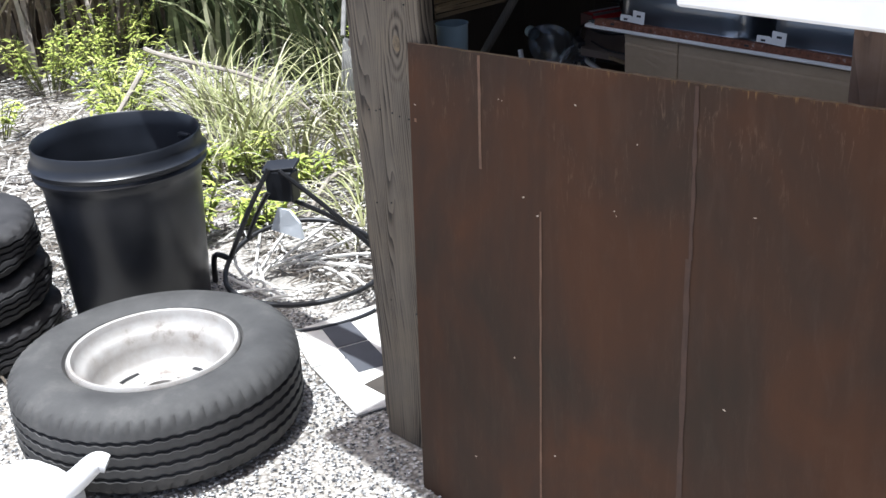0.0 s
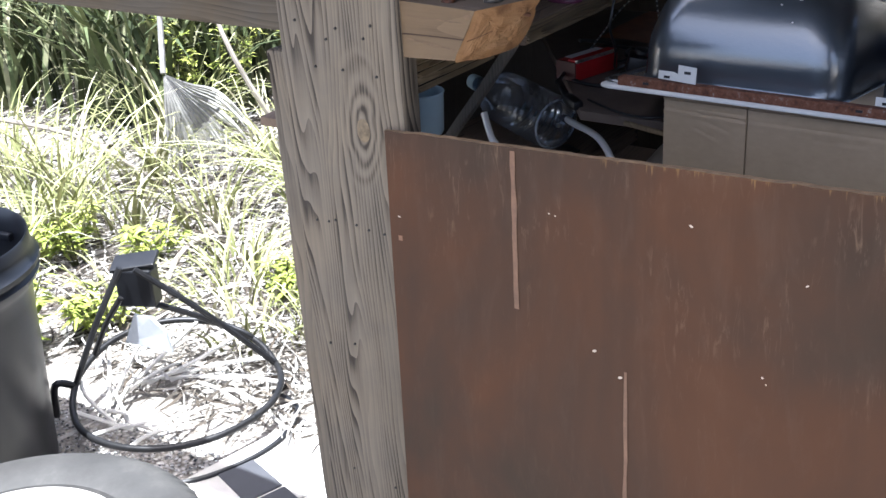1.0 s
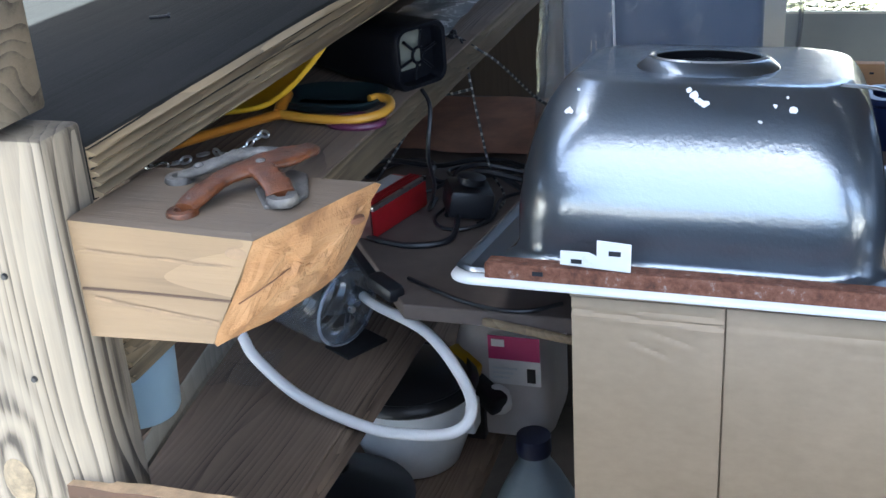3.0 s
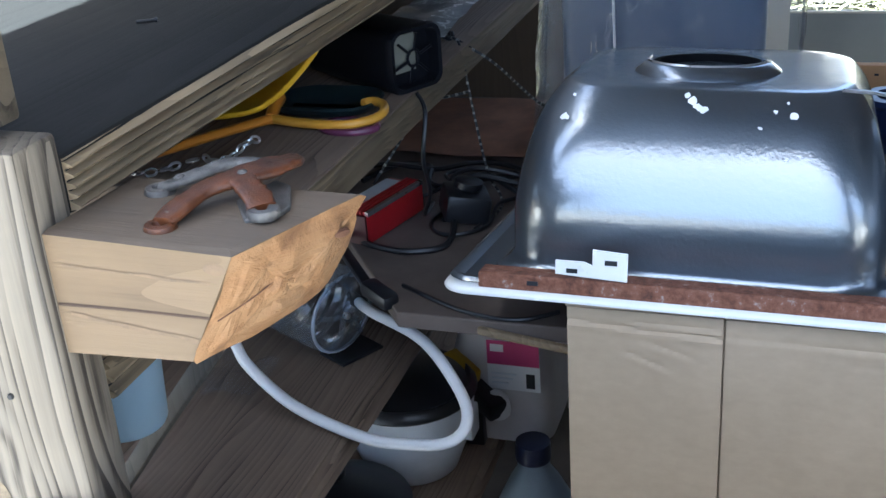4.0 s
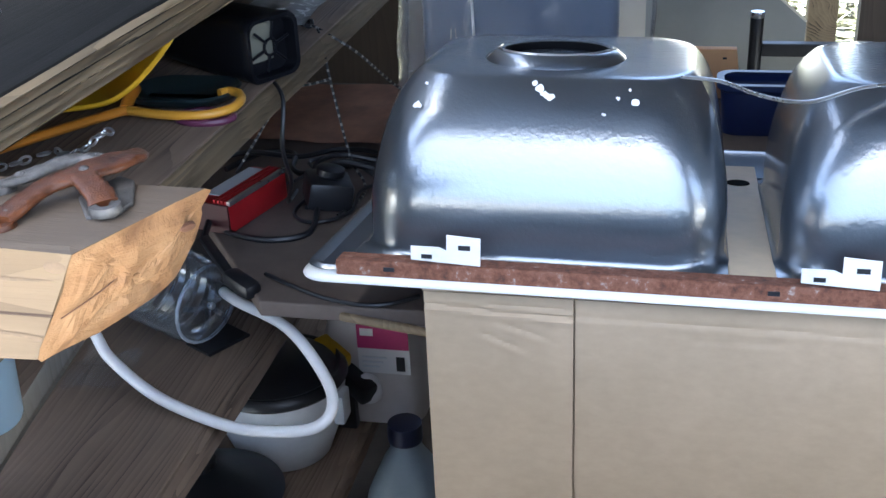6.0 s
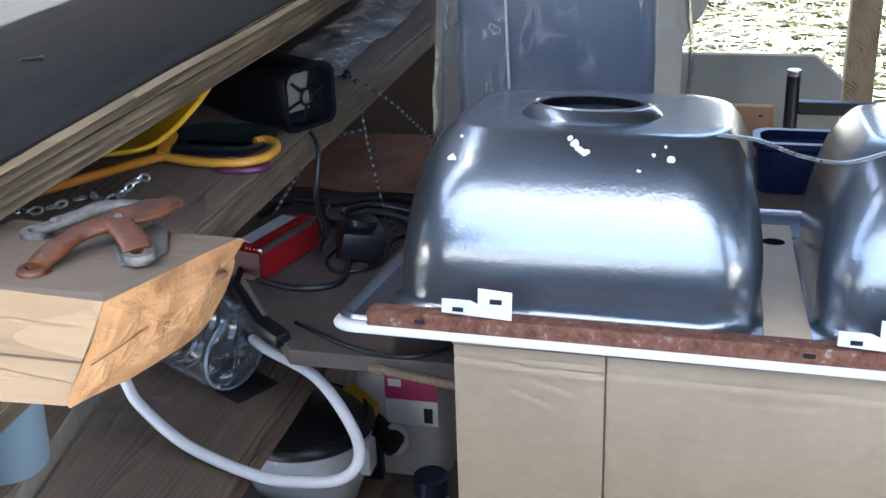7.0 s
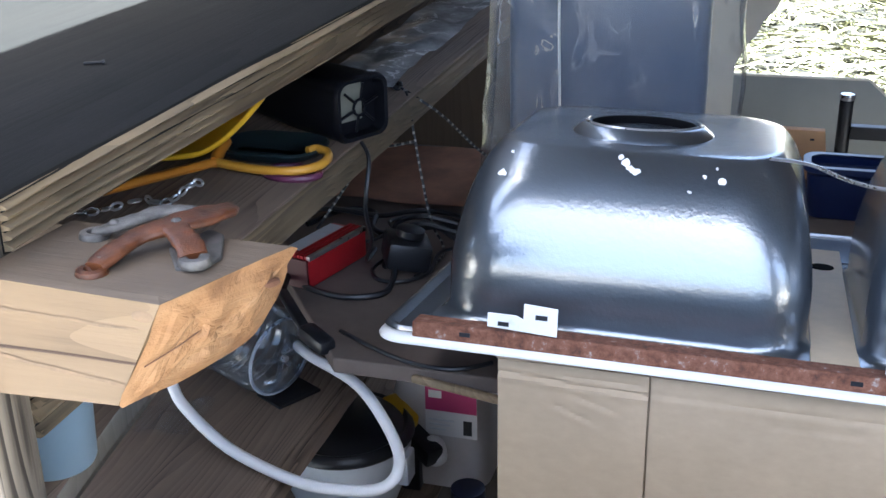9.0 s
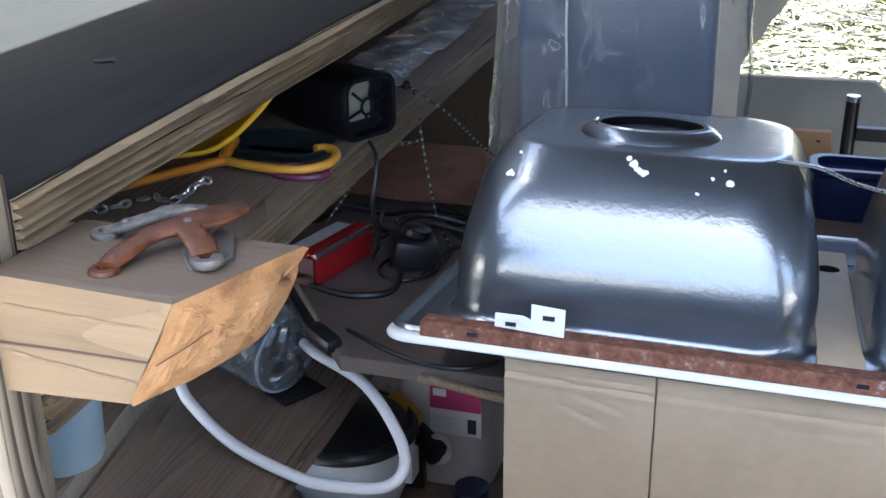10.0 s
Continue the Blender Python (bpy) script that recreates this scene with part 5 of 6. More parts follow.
connector = thing("cable_connector", (-0.25, 0.18, B), "black plastic cable connector hanging over the board edge", "connector")
part("body", plank((-0.300, 0.200, B + 0.008), (-0.236, 0.116, B + 0.007), 0.013, 0.010, bevel=0.004), M_BLACK, connector, smooth=True)
part("plug", plank((-0.238, 0.118, B + 0.006), (-0.198, 0.090, B + 0.001), 0.022, 0.018, bevel=0.006), M_BLACK, connector, smooth=True)
part("lead", tube([(-0.300, 0.200, B + 0.008), (-0.318, 0.29, B + 0.02), (-0.33, 0.36, B + 0.012)], 0.004, 7), M_BLACK, connector, smooth=True)
clothm = thing("work_cloth", (-0.1, 0.6, B), "reddish brown rag spread at the back of the board", "cloth")
bm = bmesh.new()
grid = []
for i in range(15):
    row = []
    for k in range(21):
        x, y = -0.38 + 0.40 * k / 20 + 0.012 * noise.noise(Vector((i, k * 0.1, 0))), 0.52 + 0.26 * i / 14
        row.append(bm.verts.new((x, y, B + 0.004 + 0.006 * (1 + noise.noise(Vector((x * 14, y * 14, 5)))))))
    grid.append(row)
for a, b in zip(grid, grid[1:]):
    for k in range(20):
        bm.faces.new((a[k], a[k + 1], b[k + 1], b[k]))
part("fabric", bm, plain("red_brown_rag", (0.22, 0.105, 0.06), 0.9, var=0.4, scale=18), clothm, smooth=True, angle=80)

# ---------------------------------------------------------------- shelf with the bottle
S3 = 0.802
bottle = thing("water_bottle", (-0.36, 0.24, S3), "empty clear plastic drinks bottle lying on its side", "bottle")
BM = Matrix.Translation((-0.305, 0.205, S3 + 0.064)) @ pose(0, 0, 0, 0, 0, -22) @ pose(0, 0, 0, 0, -90, 0) @ pose(0, 0, 0, 0, 6, 0)
prof = [(0.006, 0.006), (0.020, 0.004), (0.034, 0.0), (0.046, 0.004), (0.053, 0.016), (0.055, 0.03)]
for k in range(7):
    z = 0.045 + 0.018 * k
    prof += [(0.055, z), (0.052, z + 0.006), (0.052, z + 0.009), (0.055, z + 0.014)]
prof += [(0.053, 0.19), (0.040, 0.225), (0.022, 0.25), (0.014, 0.26), (0.014, 0.28)]
part("shell", oriented(lathe(prof, (0, 0, 0), 32), BM), M_CLEAR, bottle, smooth=True, angle=80)
part("cap", oriented(lathe([(0.0, 0.296), (0.0155, 0.295), (0.0165, 0.28), (0.0165, 0.272)], (0, 0, 0), 20), BM), M_PALEBLUE, bottle, "pale blue screw cap", smooth=True)
for k in range(5):
    a = 2 * math.pi * k / 5
    part("foot", oriented(tube([(0.006 * math.cos(a), 0.006 * math.sin(a), 0.004), (0.026 * math.cos(a), 0.026 * math.sin(a), -0.002), (0.044 * math.cos(a), 0.044 * math.sin(a), 0.003)], 0.0035, 6), BM), M_CLEAR, bottle, smooth=True)
# milky ring and steel nub put in as highlights on the base
part("base_highlight", oriented(tube([(0.050 * math.cos(2 * math.pi * i / 24), 0.050 * math.sin(2 * math.pi * i / 24), 0.009) for i in range(25)], 0.0022, 6, steps=1), BM), M_CLEARGLINT, bottle, smooth=True)
part("nub", oriented(lathe([(0.0, -0.003), (0.004, -0.002), (0.005, 0.004)], (0, 0, 0), 12), BM), M_STEEL, bottle, "bright steel nub put in for a glint on the base", smooth=True)
solo("rubber_pad", box(-0.340, -0.292, 0.198, 0.262, S3, S3 + 0.004, bevel=0.001, turn=(0, 0, -30)), M_BLACK, (-0.30, 0.2, S3), "thin black rubber pad under the bottle", "pad")

hose = thing("plastic_hose", (-0.2, 0.1, S3), "looped white plastic hose hanging off the shelf", "hose")
pts = [(-0.310, 0.245, 0.868), (-0.271, 0.20, 0.878), (-0.189, 0.15, 0.874), (-0.132, 0.10, 0.844), (-0.116, 0.065, 0.827), (-0.133, 0.05, 0.812), (-0.175, 0.048, 0.805), (-0.231, 0.05, 0.805), (-0.313, 0.06, 0.827), (-0.374, 0.08, 0.858),
       (-0.394, 0.09, 0.880), (-0.41, 0.10, 0.91)]
part("tube", tube(pts, 0.0066, 12), M_HOSE, hose, smooth=True)
part("end_fitting", tube([(-0.318, 0.252, 0.866), (-0.300, 0.232, 0.871)], 0.0085, 12, steps=2), M_BLACK, hose, "black push-on end fitting", smooth=True)

# bits of clear film and metal behind the hose
scrap = thing("film_scrap", (-0.43, 0.10, S3), "crumpled clear film scrap on the shelf", "packet")
bm = bmesh.new()
grid = []
for i in range(13):
    row = []
    for k in range(11):
        x, y = -0.45 + 0.07 * k / 10, 0.08 + 0.08 * i / 12
        row.append(bm.verts.new((x, y, S3 + 0.004 + 0.016 * (1 + noise.noise(Vector((x * 32, y * 32, 9)))))))
    grid.append(row)
for a, b in zip(grid, grid[1:]):
    for k in range(10):
        bm.faces.new((a[k], a[k + 1], b[k + 1], b[k]))
part("film", bm, M_SCRAPFILM, scrap, smooth=True, angle=30)

cup = thing("plastic_cup", (-0.332, -0.205, 0.975), "pale blue plastic beaker behind the post", "cup")
prof = [(0.0, 0.004), (0.029, 0.004), (0.032, 0.0), (0.034, 0.004), (0.0370, 0.068), (0.0385, 0.070), (0.0375, 0.072), (0.0355, 0.070), (0.032, 0.008), (0.0, 0.008)]
part("wall", lathe(prof, (-0.332, -0.205, 0.975), 36), M_PALEBLUE, cup, smooth=True)
solo("cup_shelf", plank((-0.66, -0.215, 0.966), (-0.325, -0.215, 0.966), 0.08, 0.018, rough=0.001, seed=4), M_BROWN_Y, (-0.42, -0.2, 0.93), "narrow dark ledge holding the beaker", "shelf", smooth=True)

stick = thing("wooden_stick", (-0.36, -0.12, 0.81), "bare grey wooden stick leaning behind the beam end", "stick")
part("shaft", plank((-0.447, -0.105, 0.802), (-0.205, -0.112, 1.120), 0.018, 0.013, bevel=0.003, up=(0, -1, 0.3), rough=0.0035, seed=14, cuts=20), M_STICK, stick, smooth=True)

# ---------------------------------------------------------------- low shelf: tub, jug, pan
S4 = 0.5005
tub = thing("food_tub", (-0.325, 0.42, S4), "grey plastic tub with a glossy black lid", "tub")
prof = [(0.0, 0.0), (0.060, 0.0), (0.070, 0.006), (0.090, 0.06), (0.098, 0.11), (0.099, 0.128), (0.092, 0.130), (0.0, 0.130)]
part("body", lathe(prof, (-0.325, 0.425, S4), 40), M_GREYPL, tub, smooth=True)
prof = [(0.101, 0.128), (0.104, 0.132), (0.102, 0.140), (0.094, 0.146), (0.088, 0.143), (0.080, 0.150), (0.055, 0.163), (0.03, 0.168), (0.0, 0.169)]
lid = part("lid", lathe(prof, (-0.325, 0.425, S4), 40), M_BLACK, tub, "glossy black stepped lid", smooth=True)
part("knob", lathe([(0.024, 0.166), (0.028, 0.172), (0.027, 0.178), (0.0, 0.180)], (-0.345, 0.45, S4), 24), M_GREYPL, lid, "round grey knob", smooth=True)
part("handle", box(-0.235, -0.218, 0.395, 0.43, S4 + 0.07, S4 + 0.118, bevel=0.004), M_GREYPL, tub, smooth=True)

pan = thing("cooking_pot", (-0.39, 0.26, S4), "black cooking pot with a domed lid", "pot")
prof = [(0.0, 0.0), (0.085, 0.0), (0.095, 0.006), (0.098, 0.05), (0.101, 0.052), (0.103, 0.056), (0.098, 0.060), (0.07, 0.074), (0.03, 0.083), (0.0, 0.085)]
part("body", lathe(prof, (-0.365, 0.235, S4), 40), M_BLACK, pan, smooth=True)
part("knob", lathe([(0.008, 0.083), (0.008, 0.092), (0.018, 0.096), (0.018, 0.104), (0.0, 0.107)], (-0.372, 0.245, S4), 20), M_BLACK, pan, smooth=True)
part("handle", tube([(-0.268, 0.245, S4 + 0.045), (-0.245, 0.235, S4 + 0.047), (-0.235, 0.21, S4 + 0.047), (-0.25, 0.19, S4 + 0.046), (-0.275, 0.19, S4 + 0.045)], 0.0045, 8), M_WHITEPL, pan, "pale wire handle", smooth=True)

jug = thing("liquid_jug", (-0.205, 0.585, S4), "milky plastic jug with a magenta and white label", "jug")
JC = (-0.205, 0.575)


def ring_at(h, w, d, r):
    return [p + Vector((JC[0], JC[1], S4 + h)) for p in rounded(-w, w, -d, d, r, 0, 6)]


rings = [ring_at(0.0, 0.066, 0.066, 0.03), ring_at(0.006, 0.074, 0.074, 0.035), ring_at(0.02, 0.077, 0.077, 0.036), ring_at(0.15, 0.077, 0.077, 0.036), ring_at(0.18, 0.070, 0.070, 0.036), ring_at(0.215, 0.045, 0.045, 0.03),
         ring_at(0.24, 0.022, 0.022, 0.02), ring_at(0.262, 0.019, 0.019, 0.018)]
part("body", loft(rings, cap0=True, cap1=True), M_JUG, jug, smooth=True)
lab = part("label", box(-0.222, -0.142, 0.4955, 0.4968, S4 + 0.100, S4 + 0.183), M_WHITEPL, jug, "white paper label")
part("band", box(-0.2215, -0.1425, 0.4942, 0.4954, S4 + 0.143, S4 + 0.1825), M_PINK, lab, "magenta label band")
part("logo_bar", box(-0.216, -0.196, 0.493, 0.4941, S4 + 0.165, S4 + 0.177), M_WHITEPL, lab, "white logo bar")
for k in range(3):
    part("print_bar", box(-0.216, -0.190 + 0.006 * k, 0.4942, 0.4954, S4 + 0.110 + 0.008 * k, S4 + 0.1125 + 0.008 * k), M_GREYPL, lab, "small grey printed bar")
part("code_patch", box(-0.163, -0.150, 0.4942, 0.4954, S4 + 0.106, S4 + 0.130), M_BLACK, lab, "dark printed patch")
part("cap", lathe([(0.022, 0.25), (0.023, 0.255), (0.022, 0.275), (0.0, 0.277)], (JC[0], JC[1], S4), 20), M_PINK, jug, "magenta cap", smooth=True)

jug2 = thing("water_jug", (-0.145, 0.50, 0.012), "large cloudy blue-grey plastic jug with a dark cap", "jug")
JC2 = (-0.150, 0.47)


def ring_b(h, w, r):
    return [p + Vector((JC2[0], JC2[1], 0.012 + h)) for p in rounded(-w, w, -w, w, r, 0, 6)]


rings = [ring_b(0, 0.06, 0.03), ring_b(0.01, 0.068, 0.036), ring_b(0.33, 0.068, 0.04), ring_b(0.40, 0.06, 0.045), ring_b(0.45, 0.038, 0.03), ring_b(0.475, 0.024, 0.02), ring_b(0.49, 0.023, 0.02)]
part("body", loft(rings, cap0=True, cap1=True), plain("cloudy_blue_plastic", (0.20, 0.25, 0.30), 0.35, var=0.15), jug2, smooth=True)
part("cap", lathe([(0.026, 0.49), (0.027, 0.495), (0.026, 0.52), (0.0, 0.522)], (JC2[0], JC2[1], 0.012), 20), plain("dark_blue_cap", (0.015, 0.02, 0.05), 0.4), jug2, "dark blue screw cap", smooth=True)

spray = thing("sealant_tube", (-0.235, 0.505, S4), "black tool with a yellow grip lying by the jug", "tool")
part("body", plank((-0.30, 0.53, S4 + 0.115), (-0.195, 0.455, S4 + 0.085), 0.030, 0.030, bevel=0.005), M_BLACK, spray, smooth=True)
part("grip", plank((-0.285, 0.505, S4 + 0.143), (-0.235, 0.47, S4 + 0.128), 0.028, 0.024, bevel=0.005), M_YELLOW, spray, "bright yellow grip", smooth=True)
part("prop", plank((-0.245, 0.50, S4 + 0.0), (-0.245, 0.50, S4 + 0.10), 0.03, 0.03, bevel=0.004, up=(0, 1, 0)), M_BLACK, spray, smooth=True)
rag = thing("white_rag", (-0.2, 0.47, S4), "small crumpled white rag by the jug", "rag")
bm = bmesh.new()
bmesh.ops.create_icosphere(bm, subdivisions=3, radius=0.019)
for v in bm.verts:
    v.co *= 1 + 0.5 * noise.noise(v.co * 40)
    v.co.z *= 1.25
bmesh.ops.translate(bm, verts=bm.verts, vec=(-0.205, 0.475, S4 + 0.085))
part("cloth", bm, M_WHITEPL, rag, smooth=True, angle=50)

# ---------------------------------------------------------------- behind the sink
bag = thing("wrapped_panel", (0.02, 0.68, B), "blue padded panel wrapped in cloudy clear film", "panel")
rings = []
for k in range(15):
    s = k / 14
    z = B + 0.001 + 0.75 * s
    ring = []
    for p in rounded(-0.1375, 0.1375, -0.03, 0.03, 0.018, 0, 5):
        q = p + Vector((0.0075, 0.66, z))
        q += Vector((0, 0.010 * noise.noise(q * 9), 0))
        ring.append(q)
    rings.append(ring)
part("panel", loft(rings, cap0=True, cap1=True), M_BLUE, bag, smooth=True)
rings = []
for k in range(21):
    s = k / 20
    z = B + 0.0005 + 0.80 * s
    wide = 0.164 + 0.004 * math.sin(7 * s) + 0.022 * (1 - s) ** 3
    ring = []
    for p in rounded(-wide, wide, -0.045, 0.045, 0.03, 0, 5):
        q = p + Vector((0.014, 0.66, z))
        q += Vector((0.010 * noise.noise(q * 12), -0.012 * abs(noise.noise(q * 11 + Vector((3, 0, 0)))), 0))
        ring.append(q)
    rings.append(ring)
part("film", loft(rings), M_FILM, bag, "cloudy wrinkled clear film", smooth=True, angle=80)
part("seam", tube([(-0.046, 0.602, 0.98), (-0.049, 0.600, 1.1), (-0.053, 0.600, 1.25), (-0.055, 0.602, 1.5)], 0.0035, 6, flat=0.5), M_WHITEPL, bag, "white taped seam", smooth=True)

card = thing("backing_card", (0.0, 1.15, 0.014), "large pale cream card standing behind the wrapped panel", "card")
outline = [(-0.05, 0.014 - B), (0.16, 0.014 - B), (0.163, 0.080), (0.171, 0.097), (0.181, 0.118), (0.196, 0.135), (0.205, 0.158), (0.222, 0.178), (0.234, 0.199), (0.247, 0.232), (0.275, 0.275), (0.30, 0.34), (0.30, 0.5), (-0.05, 0.5)]
bm = solid([(x, 1.15, B + z) for x, z in outline], (0, 0.006, 0))
part("sheet", bm, M_CREAM, card)

gp = thing("grey_panel", (0.3, 1.19, 0.014), "pale-edged grey sheet panel with a clipped corner", "panel")
outline = [(0.10, 0.014 - B), (0.446, 0.014 - B), (0.446, 0.010), (0.395, 0.054), (0.10, 0.052)]
bm = solid([(x, 1.19, B + z) for x, z in outline], (0, 0.005, 0))
part("sheet", bm, M_GREYPANEL, gp)
part("edge_strip", plank((0.10, 1.1925, B + 0.054), (0.395, 1.1925, B + 0.056), 0.010, 0.005), M_CREAM, gp, "pale edge strip")
part("corner_strip", plank((0.395, 1.1925, B + 0.056), (0.447, 1.1925, B + 0.011), 0.010, 0.005), M_CREAM, gp, "pale edge strip")

tanb = thing("peg_board", (0.28, 0.78, B), "tan drilled particle board offcut standing upright", "board")
part("sheet", solid([(0.17, 0.78, B), (0.322, 0.78, B), (0.312, 0.78, 1.027), (0.262, 0.78, 1.027), (0.17, 0.78, 1.026)], (0, 0.016, 0), bevel=0.001), M_TAN, tanb)
for x, z in ((0.292, 1.012), (0.294, 0.992), (0.296, 0.972)):
    part("hole", box(x, x + 0.006, 0.7785, 0.7796, z, z + 0.003), M_BLACK, tanb, "drilled hole")

rod = thing("pipe_clamp", (0.35, 1.0, 0.012), "dark steel pipe clamp with a bright worn end", "clamp")
part("upright", lathe([(0.0, 0.012 - B), (0.011, 0.012 - B), (0.011, 0.075), (0.0, 0.076)], (0.350, 1.0, B), 18), M_DARKMETAL, rod, smooth=True)
part("tip", lathe([(0.0115, 0.068), (0.012, 0.070), (0.011, 0.0775), (0.0, 0.078)], (0.350, 1.0, B), 18), M_STEEL, rod, "bright worn end", smooth=True)
part("bar", box(0.360, 0.60, 0.99, 1.01, B + 0.004, B + 0.026, bevel=0.002), M_DARKMETAL, rod)

bin_ = thing("storage_bin", (0.40, 0.72, B), "deep blue plastic storage bin", "bin")
rings = [rounded(0.292, 0.66, 0.62, 0.675, 0.02, B), rounded(0.288, 0.664, 0.616, 0.679, 0.022, B + 0.06), rounded(0.282, 0.67, 0.61, 0.685, 0.024, B + 0.066), rounded(0.282, 0.67, 0.61, 0.685, 0.024, B + 0.074),
         rounded(0.292, 0.66, 0.62, 0.675, 0.02, B + 0.074), rounded(0.296, 0.656, 0.624, 0.671, 0.02, B + 0.006)]
part("shell", loft(rings[:2] + rings[-1:], cap0=True, cap1=True), M_BIN, bin_, smooth=True)
part("lip", loft(rings[1:5]), M_BIN, bin_, "rolled blue lip", smooth=True)

hp = solo("hatch_post", plank((0.487, 1.335, 0.0), (0.487, 1.335, 2.12), 0.055, 0.045, up=(0, -1, 0), rough=0.002, seed=31), M_EDGE_Y, (0.487, 1.335, 0), "pale sawn timber beside the open hatch", "post", smooth=True)

# ---------------------------------------------------------------- white table top near the path
tb = thing("folding_table", (1.7, -0.9, 0), "bright white plastic folding table", "table")
part("tabletop", box(0.868, 2.45, -1.01, -0.62, 1.356, 1.399, bevel=0.004), M_WHITEPL, tb)
for x, y in ((1.75, -0.96), (1.75, -0.66), (2.40, -0.96), (2.40, -0.66)):
    part("leg", lathe([(0.0, 0.0), (0.014, 0.0), (0.014, 1.357), (0.0, 1.357)], (x, y, 0), 12), M_GREYPL, tb, smooth=True)

# ---------------------------------------------------------------- outdoors: tyres, pot, hoop, slabs
def tyre_mesh(R, W, rim_r, loc, lugs=64, worn=0.0, seed=0):
    """A road tyre lying flat: bulged walls, stepped shoulders with blocks, zigzag grooves."""
    cx, cy, cz = loc
    seg = lugs * 4
    prof = []  # radius, height, kind
    h = W / 2
    for r, z in ((rim_r, -h * 0.72), (rim_r + 0.012, -h * 0.90), (R * 0.76, -h), (R * 0.87, -h * 0.97), (R * 0.935, -h * 0.86)):
        prof.append((r, z, 0))
    prof += [(R * 0.965, -h * 0.80, 1), (R * 0.988, -h * 0.70, 1), (R * 0.992, -h * 0.60, 0)]
    for g in (-0.42, -0.14, 0.14, 0.42):
        prof += [(R, h * (g - 0.055), 2), (R - 0.010, h * (g - 0.035), 2), (R - 0.010, h * (g + 0.035), 2), (R, h * (g + 0.055), 2)]
    prof += [(R * 0.992, h * 0.60, 0), (R * 0.988, h * 0.70, 1), (R * 0.965, h * 0.80, 1)]
    for r, z in ((R * 0.935, h * 0.86), (R * 0.87, h * 0.97), (R * 0.76, h), (rim_r + 0.03, h * 0.955), (rim_r + 0.012, h * 0.90), (rim_r, h * 0.72)):
        prof.append((r, z, 0))
    bm = bmesh.new()
    rings = []
    for r, z, kind in prof:
        ring = []
        for i in range(seg):
            a = 2 * math.pi * i / seg
            rr, zz = r, z
            if kind == 1 and i % 4 == 0:
                rr -= 0.009
            if kind == 2:
                zz += 0.0018 * (1 if (i // 2) % 2 else -1)
            if worn:
                rr += worn * noise.noise(Vector((math.cos(a) * 4, math.sin(a) * 4, z * 20 + seed)))
            ring.append(bm.verts.new((cx + rr * math.cos(a), cy + rr * math.sin(a), cz + h + zz)))
        rings.append(ring)
    for a, b in zip(rings, rings[1:]):
        for i in range(seg):
            j = (i + 1) % seg
            bm.faces.new((a[i], a[j], b[j], b[i]))
    return bm


TC = (-0.938, -0.772)
wheel = thing("spare_wheel", (TC[0], TC[1], 0), "grey dusty tyre on a white steel rim lying on gravel", "wheel")
part("tyre", tyre_mesh(0.376, 0.24, 0.222, (TC[0], TC[1], 0.002)), M_RUBBER, wheel, smooth=True, angle=35)
prof = [(0.2235, 0.205), (0.226, 0.222), (0.220, 0.232), (0.212, 0.230), (0.207, 0.215), (0.204, 0.196), (0.190, 0.187), (0.179, 0.174), (0.174, 0.145), (0.169, 0.108), (0.157, 0.094), (0.132, 0.088), (0.116, 0.093), (0.102, 0.108),
        (0.086, 0.112), (0.070, 0.106), (0.056, 0.099), (0.050, 0.104), (0.045, 0.102), (0.044, 0.06)]
rim = part("rim", lathe(prof, (TC[0], TC[1], 0.002), 72), M_RIM, wheel, "chalky white steel rim", smooth=True, angle=50)
for k in range(8):
    a = 2 * math.pi * (k + 0.3) / 8
    bm = lathe([(0.0, 0.0008), (0.008, 0.0006), (0.0095, -0.002)], (TC[0] + 0.070 * math.cos(a), TC[1] + 0.070 * math.sin(a), 0.1045), 12)
    part("stud_hole", bm, M_DARKMETAL, rim, "dark stud hole", smooth=True)
for k in range(4):
    a = 2 * math.pi * (k + 0.1) / 4
    c, s = math.cos(a), math.sin(a)
    bm = tube([(TC[0] + 0.145 * math.cos(a + d), TC[1] + 0.145 * math.sin(a + d), 0.092) for d in (-0.22, -0.1, 0.0, 0.1, 0.22)], 0.012, 8, flat=0.12)
    part("slot", bm, M_DARKMETAL, rim, "dark vent slot", smooth=True)
# dark disc put in for the shade down inside the hub
solo("hub_shade_disc", lathe([(0.0, 0.02), (0.06, 0.02), (0.06, 0.0)], (TC[0], TC[1], 0.004), 24), M_SOILSHADE, (TC[0], TC[1], 0.004), "dark disc standing in for shade inside the wheel hub", "soil", smooth=True)

M_OLD = plain("perished_tyre_rubber", (0.022, 0.021, 0.022), 0.7, var=0.6, scale=14, bumpy=0.8)
SC = (-1.87, -1.0)
for k in range(3):
    z = 0.002 + 0.138 * k
    t = thing("old_tyre", (SC[0], SC[1], z), "perished black tyre in a leaning stack", "tyre", "stack of old tyres")
    part("carcass", tyre_mesh(0.345, 0.136, 0.2, (SC[0] + 0.02 - 0.012 * k, SC[1] - 0.008 * k, z), 40, 0.014, k), M_OLD, t, smooth=True, angle=35)

# black nursery pot
PC = (-1.60, -0.455)
pot = thing("nursery_pot", (PC[0], PC[1], 0), "tall black plastic nursery pot with a double ringed rim", "pot")
